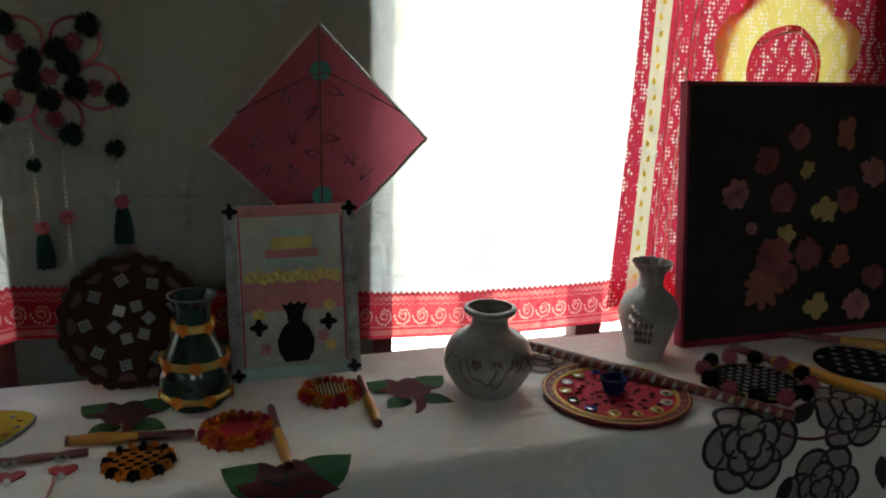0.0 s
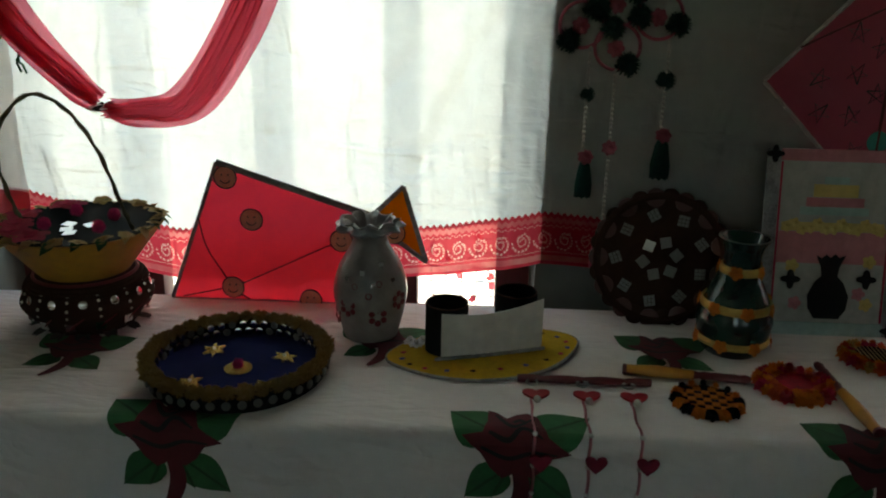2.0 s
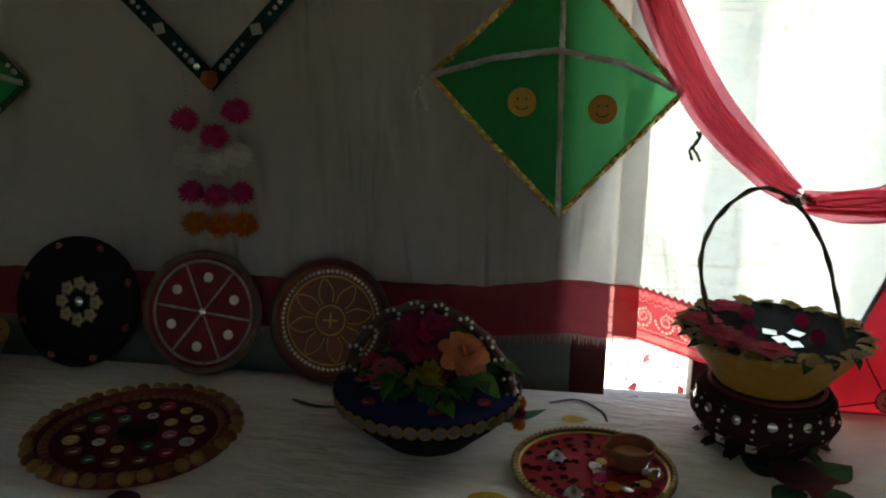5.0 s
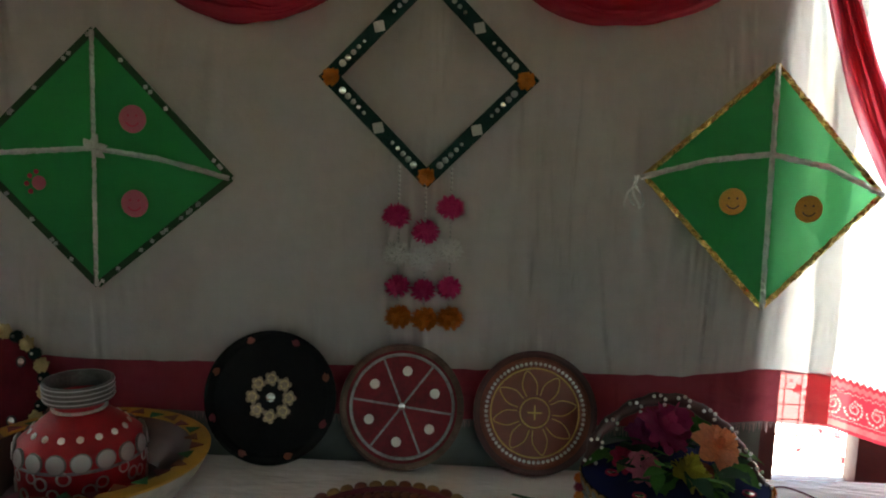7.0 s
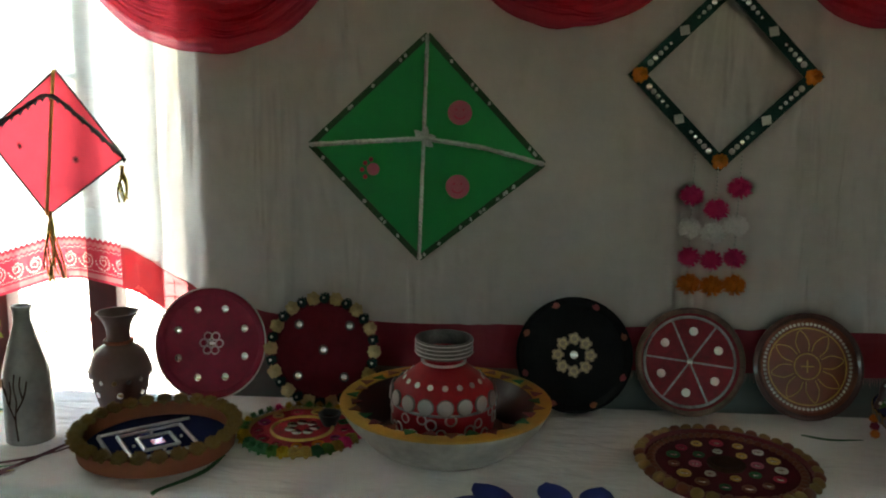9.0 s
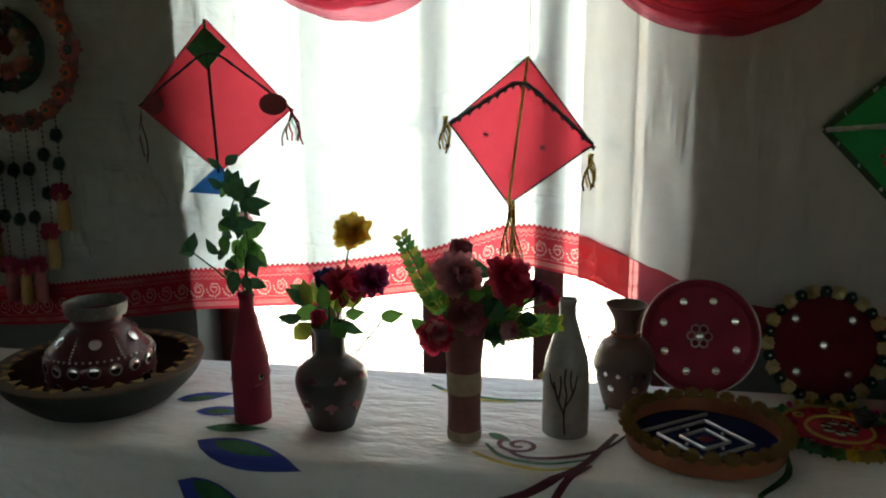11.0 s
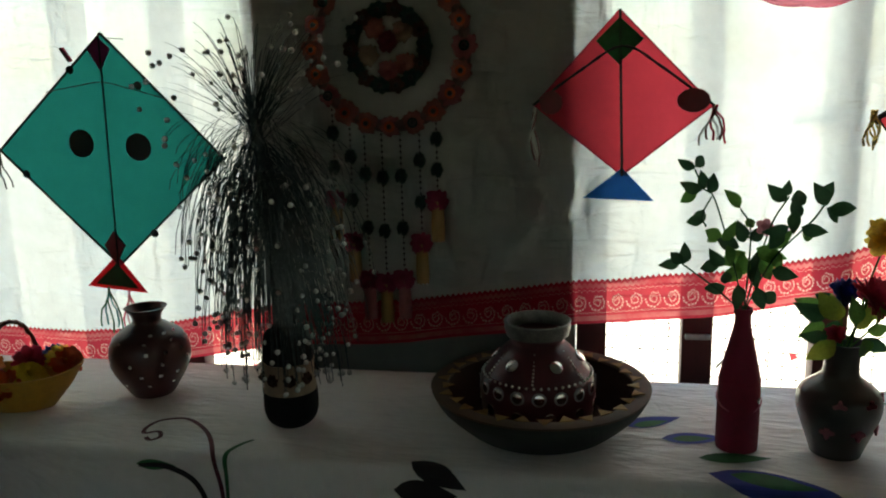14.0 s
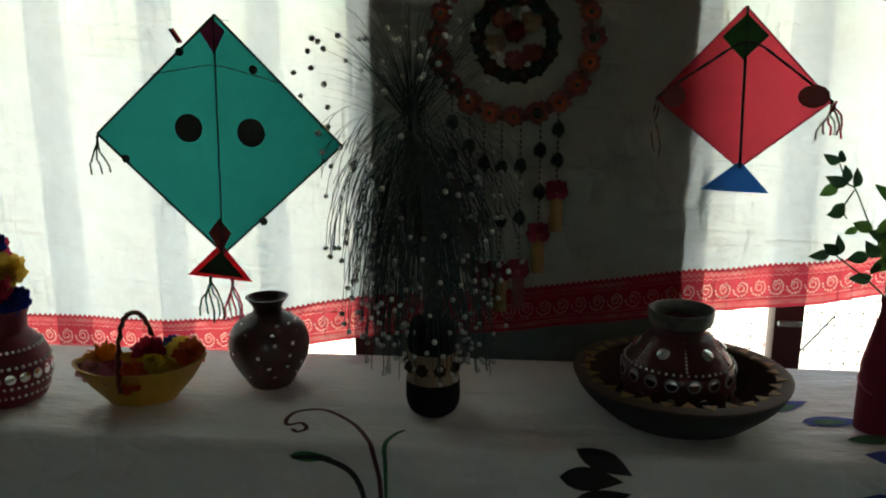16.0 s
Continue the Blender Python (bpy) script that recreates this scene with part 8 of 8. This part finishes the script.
FL = [((-0.021, -0.03, 0.338), 0.044, PALE_PINK), ((-0.004, -0.02, 0.322), 0.038, PALE_PINK), ((-0.036, -0.015, 0.330), 0.034, PALE_PINK), ((0.078, -0.02, 0.332), 0.044, RED_PETAL), ((0.094, 0.0, 0.305), 0.036, RED_PETAL), ((-0.051, -0.03, 0.215), 0.037, RED_PETAL), ((-0.045, -0.04, 0.225), 0.026, PALE_PINK), ((0.007, -0.04, 0.266), 0.036, DUSTY),
      ((0.024, -0.035, 0.250), 0.030, PINK), ((0.152, 0.0, 0.298), 0.018, PURPLE), ((0.128, 0.01, 0.302), 0.022, PURPLE), ((0.166, 0.0, 0.285), 0.014, RED_PETAL), ((0.090, -0.03, 0.232), 0.020, PALE_PINK), ((-0.012, 0.02, 0.372), 0.024, PINK), ((0.045, 0.02, 0.285), 0.03, PURPLE)]
for p, s, mm in FL:
    stamp("bloom", "carnation", mm, t, at(*p, s, 65, rr.uniform(-20, 20), rr.uniform(0, 90)), "cloth flower")
    stem(t, [(0, 0, 0.20), (p[0] * 0.5, p[1] * 0.4, 0.25), p], 0.0018)
for k, (x, z, l, turn) in enumerate(((0.020, 0.285, 0.085, 12), (0.030, 0.300, 0.070, 340), (0.040, 0.262, 0.070, 20), (0.055, 0.255, 0.060, 335), (0.020, 0.250, 0.060, 50), (0.060, 0.275, 0.055, 60), (0.075, 0.262, 0.055, 10), (0.050, 0.240, 0.055, 300), (0.085, 0.250, 0.050, 320), (0.0, 0.245, 0.050, 110), (-0.02, 0.240, 0.046, 150), (0.010, 0.232, 0.050, 280),
                                     (0.095, 0.270, 0.050, 40), (0.070, 0.235, 0.045, 260), (0.035, 0.225, 0.050, 310), (-0.010, 0.262, 0.045, 95), (0.105, 0.255, 0.045, 350), (0.045, 0.315, 0.050, 130), (0.0, 0.29, 0.05, 20), (0.06, 0.30, 0.05, 350))):
    leaf_face(t, x, 0.035 * math.sin(k * 2.7), z, l, turn, LEAF_DARK if k % 3 else LEAF, 30 * math.sin(k * 1.3), 25 * math.cos(k * 2.2))
leaf_face(t, -0.062, -0.01, 0.212, 0.050, 150, LEAF)
for tip in ((-0.116, -0.01, 0.398), (0.178, 0.0, 0.240), (0.115, 0.02, 0.222)):
    pts = curve_through([(0, 0, 0.22), (tip[0] * 0.55, tip[1], 0.22 + (tip[2] - 0.22) * 0.42), tip], 9)
    part("stem", tube_mesh(pts, 0.0018, 6), LEAF, t, "fern rib")
    for k, p in enumerate(pts[5:]):
        for sg in (62, -62):
            stamp("leaf", "leaf", YELLOW_LEAF if k % 3 == 1 else LEAF, t, Matrix.Translation(p) @ pose(0, 0, 0, 90, 0, 0) @ at(0, 0, 0, 0.036 - 0.0012 * k, 0, 0, math.degrees(math.atan2(tip[2] - 0.22, tip[0])) + sg))

t = pot_parts("white_bottle", "white painted bottle with a bare brown tree design", -3.552, 1.345, [(0.044, 0), (0.0455, 0.006), (0.045, 0.10), (0.042, 0.145), (0.030, 0.19), (0.021, 0.222), (0.0165, 0.240), (0.0165, 0.262), (0.018, 0.266), (0.018, 0.272)], WHITE_CLAY, "bottle")
def on_bottle(a, z):
    r = interp(z, [(0.006, 0.0455), (0.10, 0.045), (0.145, 0.042), (0.19, 0.030)]) + 0.0005
    return (r * math.cos(a), r * math.sin(a), z)
for k in ((( -1.55, 0.01), (-1.6, 0.05), (-1.5, 0.09)), ((-1.58, 0.05), (-1.9, 0.085), (-2.1, 0.115)), ((-1.52, 0.07), (-1.2, 0.10), (-1.05, 0.13)), ((-1.5, 0.09), (-1.6, 0.12), (-1.55, 0.145)), ((-1.85, 0.08), (-1.75, 0.11), (-1.8, 0.13)), ((-1.25, 0.095), (-1.35, 0.12), (-1.3, 0.14)), ((-2.0, 0.10), (-2.2, 0.11), (-2.35, 0.13))):
    q = [on_bottle(a, z) for a, z in k]
    part("painted_branch", tube_mesh(curve_through(q, 5), 0.0018, 5), BROWN, t, "brown painted branch")
stamp("clay_bud", "rose", CREAM, t, pose(0, 0, 0.115, 0, 0, -170) @ at(0.046, 0, 0, 0.012, 0, 80, 0), "small cream bud")

t = thing("fibre_spray_vase", "dark vase with a drooping spray of beaded grey fibres", "vase", -5.074, 1.298, TOP)
part("body", lathe(vessel([(0.034, 0), (0.048, 0.012), (0.0555, 0.035), (0.055, 0.075)]), 40), BLACK_CLOTH, t, "black wool-wound vase")
part("jute_band", lathe([(0, 0.07), (0.0535, 0.072), (0.0545, 0.078), (0.0515, 0.10), (0.0515, 0.135), (0.053, 0.138), (0, 0.14)], 40), SAND_BAND, t, "jute band")
for u, v, a in around(9, 0.053, 0.2):
    stamp("band_flower", "rose", BROWN, t, at(u, v, 0.108, 0.014, 0, 88, a), "brown felt flower")
part("upper_body", lathe([(0, 0.136), (0.0505, 0.138), (0.052, 0.16), (0.046, 0.195), (0.03, 0.21), (0, 0.212)], 40), BLACK_CLOTH, t, "black wool-wound neck")
part("core", tube_mesh(curve_through([(0, 0, 0.19), (-0.006, 0, 0.33), (-0.018, 0, 0.48), (-0.040, 0, 0.625)], 8), [0.024 - 0.0005 * i for i in range(25)], 12, 1, 0.12), FIBRE, t, "bound core of fibres")
verts, faces, bverts, bfaces = [], [], [], []
rr = random.Random(77)
def thin(pts, r):
    prev = None
    for p in pts:
        k = len(verts)
        verts.extend([p + Vector((r, 0, 0)), p + Vector((-0.5 * r, 0.87 * r, 0)), p + Vector((-0.5 * r, -0.87 * r, 0))])
        if prev is not None:
            for i in range(3):
                j = (i + 1) % 3
                faces.append((prev + i, prev + j, k + j, k + i))
        prev = k
ico = bmesh.new()
bmesh.ops.create_icosphere(ico, subdivisions=2, radius=1)
ico_v, ico_f = [v.co.copy() for v in ico.verts], [[v.index for v in f.verts] for f in ico.faces]
ico.free()
for i in range(980):
    a = rr.uniform(0, 2 * math.pi)
    out = Vector((math.cos(a), 0.6 * math.sin(a), 0))
    if i % 7 == 0:
        z0, reach, rise, drop, bend = rr.uniform(0.57, 0.63), rr.uniform(0.05, 0.25), rr.uniform(0.05, 0.20), 0.0, 1.0
    elif i % 7 in (1, 2):
        z0, reach, rise, drop, bend = rr.uniform(0.50, 0.62), rr.uniform(0.10, 0.21), rr.uniform(0.03, 0.06), rr.uniform(0.06, 0.34), 1.5
    elif i % 7 in (3, 4):
        z0, reach, rise, drop, bend = rr.uniform(0.44, 0.60), rr.uniform(0.10, 0.17), rr.uniform(0.01, 0.03), rr.uniform(0.20, 0.44), 1.25
    else:
        z0, reach, rise, drop, bend = rr.uniform(0.40, 0.58), rr.uniform(0.03, 0.13), 0.01, rr.uniform(0.30, 0.52), 1.15
    base = Vector((-0.040 + (0.625 - z0) * 0.13, 0, z0))
    kink, sway_a = rr.uniform(-0.012, 0.012), rr.uniform(0, 6.28)
    pts = []
    for k in range(9):
        u = k / 8
        r = reach * (1 - (1 - u) ** 1.6)
        pts.append(base + out * r + Vector((0.012 * u + kink * math.sin(3 * u + sway_a) * u, kink * u, rise * math.sin(min(1, u * 1.5) * math.pi / 2) - drop * u ** bend)))
    if pts[-1].z < 0.09:
        continue
    thin(pts, 0.0009)
    if rr.random() < 0.40:
        k = len(bverts)
        s = rr.uniform(0.0046, 0.0062)
        bverts += [pts[-1] + v * s for v in ico_v]
        bfaces += [[k + q for q in f] for f in ico_f]
tagged(put("fibre", mesh_of("fibre", verts, faces), FIBRE, t, "fine drooping grey fibres"), kind="stuff")
tagged(put("fibre_tip", mesh_of("fibre_tip", bverts, bfaces, True), BEAD, t, "small pearl beads on the fibre tips"), kind="stuff")

# flower bowl on a blue velvet base
PLUM_PINK = mat("plum_pink_petal", (0.42, 0.03, 0.12), 0.75, scale=120, thin=0.3)
t = pot_parts("flower_basket", "black bowl basket with blue cover, braided handle and cloth flowers", -1.718, 1.405, [(0.075, 0), (0.088, 0.012), (0.135, 0.055), (0.150, 0.082), (0.152, 0.090)], BLACK_CLOTH, "basket")
part("cover", lathe([(0, 0.080), (0.146, 0.082), (0.150, 0.090), (0.10, 0.099), (0, 0.103)], 48), BLUE_VELVET, t, "blue velvet cover")
for u, v, a in around(44, 0.150):
    stamp("mirror", "coin", DIM_MIRROR, t, at(u, v, 0.078, 0.0075, 0, 100, a), "round mirror")
    stamp("mirror_ring", "ring", WOOL_GOLD, t, at(u * 1.003, v * 1.003, 0.078, 0.0115, 0, 100, a), "gold ring")
hp = curve_through([(-0.140, 0.03, 0.085), (-0.118, 0.04, 0.145), (-0.055, 0.045, 0.197), (0.015, 0.045, 0.205), (0.085, 0.035, 0.165), (0.125, 0.02, 0.11), (0.142, -0.02, 0.080)], 7)
part("handle", tube_mesh(hp, [0.0105 + 0.002 * math.sin(i * 1.6) for i in range(len(hp))], 10), RUSSET, t, "braided cloth handle")
for i, p in enumerate(hp[1:-1]):
    if i % 4 == 0:
        for k in range(4):
            stamp("pearl", "ball", PEARL, t, at(p.x + 0.0125 * math.cos(k * 0.9 - 0.5), p.y - 0.0125, p.z + 0.011 * math.sin(k * 0.9 - 0.5), 0.0033))
for p, s, mm, sh in (((-0.018, 0.02, 0.160), 0.048, PLUM_PINK, "carnation"), ((0.062, -0.015, 0.150), 0.045, PEACH, "rose"), ((0.004, -0.068, 0.118), 0.036, OLIVE_YELLOW, "carnation"), ((-0.058, -0.045, 0.122), 0.032, PINK, "rose"), ((-0.045, 0.05, 0.14), 0.032, PURPLE, "carnation"), ((0.05, 0.05, 0.15), 0.030, LEAF, "carnation"), ((0.035, -0.05, 0.118), 0.022, BRONZE, "rose"), ((-0.085, -0.01, 0.118), 0.026, RED_PETAL, "rose")):
    stamp("bloom", sh, mm, t, at(*p, s, 40, rr.uniform(-15, 25), rr.uniform(0, 90)), "cloth flower")
for k in range(22):
    a, q = rr.uniform(0, 6.28), rr.uniform(0.03, 0.09)
    leaf_on(t, (q * math.cos(a), q * math.sin(a) - 0.01, rr.uniform(0.104, 0.135)), rr.uniform(0.035, 0.055), rr.uniform(-30, 30), rr.uniform(-30, 35), math.degrees(a) + rr.uniform(-50, 50), rr.choice([LEAF, LEAF_DARK, LEAF_DARK]), "leaf")
for k in range(36):
    a, q = rr.uniform(0, 6.28), rr.uniform(0.03, 0.105)
    leaf_on(t, (q * math.cos(a), q * math.sin(a), rr.uniform(0.103, 0.13)), rr.uniform(0.04, 0.06), rr.uniform(-30, 30), rr.uniform(-35, 25), math.degrees(a) + rr.uniform(-70, 70), rr.choice([LEAF, LEAF_DARK, LEAF_DARK]))
for u, v in ((-0.105, -0.02), (-0.075, -0.10), (0.03, -0.118), (0.10, -0.075)):
    stamp("mirror_ring", "ring", RED_PETAL, t, at(u, v, 0.1, 0.011), "red ring mirror")
    stamp("mirror", "coin", MIRROR, t, at(u, v, 0.099, 0.008), "round mirror")
for i in range(3):
    stamp("pompom", "pom", (ORANGE, CRIMSON_CLOTH, ORANGE)[i], t, at(0.152, -0.02 - 0.005 * i, 0.078 - 0.016 * i, 0.011), "small wool pompom")
    stamp("pompom", "pom", (ORANGE, CRIMSON_CLOTH, ORANGE)[i], t, at(-0.152, 0.02 - 0.005 * i, 0.070 - 0.014 * i, 0.009), "small wool pompom")

t = thing("boat_basket", "yellow boat-shaped basket of cloth flowers with a twisted handle", "basket", -5.698, 1.295, TOP, rz=14)
prof = [(0.35, 0.0), (0.50, 0.004), (0.80, 0.045), (1.0, 0.082), (1.02, 0.086), (0.97, 0.086), (0.78, 0.05), (0.45, 0.012), (0, 0.010)]
bm = lathe([(0, 0)] + prof, 44)
for v in bm.verts:
    a = math.atan2(v.co.y, v.co.x)
    v.co.x, v.co.y = v.co.x * 0.135, v.co.y * 0.075
    v.co.z += 0.012 * abs(math.cos(a)) ** 3 * (v.co.z / 0.08)
part("body", bm, OCHRE, t, "ochre card boat")
hp = curve_through([(-0.03, -0.072, 0.05), (-0.028, -0.07, 0.12), (-0.022, -0.04, 0.185), (-0.01, 0.0, 0.198), (0.005, 0.04, 0.175), (0.02, 0.068, 0.105)], 8)
part("handle", tube_mesh([(p.x + 0.002 * math.sin(i * 2), p.y, p.z) for i, p in enumerate(hp)], [0.005 + 0.0012 * math.sin(i * 2.1) for i in range(len(hp))], 8), BRONZE, t, "twisted rope handle")
for p, s, mm, sh in (((-0.085, 0.02, 0.088), 0.04, ORANGE, "carnation"), ((-0.045, -0.03, 0.078), 0.038, PINK, "rose"), ((0.01, 0.03, 0.095), 0.038, RED_PETAL, "carnation"), ((0.03, -0.02, 0.080), 0.042, YELLOW, "rose"), ((0.095, 0.015, 0.092), 0.036, ORANGE_DEEP, "carnation"), ((-0.01, -0.045, 0.068), 0.036, ORANGE_DEEP, "carnation"), ((0.075, 0.03, 0.1), 0.03, YELLOW_PETAL, "carnation"), ((0.05, 0.05, 0.10), 0.026, BLUE_PAINT, "carnation"), ((-0.10, -0.01, 0.08), 0.03, PALE_PINK, "rose")):
    stamp("bloom", sh, mm, t, at(*p, s, 35, rr.uniform(-20, 20), rr.uniform(0, 90)), "cloth flower")

t = pot_parts("mirror_work_pot", "red pot with rows of mirrors and beads holding bright flowers", -5.992, 1.285, [(0.06, 0), (0.074, 0.012), (0.088, 0.06), (0.084, 0.105), (0.062, 0.14), (0.048, 0.155), (0.050, 0.185), (0.058, 0.205)], MAROON, "pot")
for u, v, a in around(20, 1):
    stamp("mirror", "coin", MIRROR, t, pose(0, 0, 0.072, 0, 0, a) @ at(0.087, 0, 0, 0.011, 0, 90, 0), "oval mirror")
    for z, r in ((0.05, 0.0855), (0.094, 0.0865), (0.125, 0.073), (0.028, 0.0795)):
        stamp("pearl", "ball", PEARL, t, pose(0, 0, z, 0, 0, a) @ at(r, 0, 0, 0.004))
        stamp("pearl", "ball", PEARL, t, pose(0, 0, z, 0, 0, a + 9) @ at(r, 0, 0, 0.0035))
for p, s, mm in (((0.02, 0, 0.28), 0.045, YELLOW_PETAL), ((-0.03, 0.02, 0.31), 0.05, RED_PETAL), ((0.035, 0.0, 0.22), 0.035, BLUE_PAINT), ((0.01, -0.03, 0.25), 0.04, RED_PETAL), ((0.0, 0.0, 0.34), 0.03, BLUE_PAINT), ((-0.04, -0.03, 0.24), 0.045, YELLOW)):
    stamp("bloom", "carnation", mm, t, at(*p, s, 50, 10, s * 900), "cloth flower")
    stem(t, [(0, 0, 0.16), (p[0] * 0.5, p[1] * 0.5, 0.2), p])

for k in range(7):
    stamp("knot_ribbon", "leaf", BLACK_CLOTH if k % 2 else SILVER, knotted, at(-1.137, 1.548, 1.142, 0.032, 60 + 20 * k, 20, 50 * k), "dark ribbon knot end")
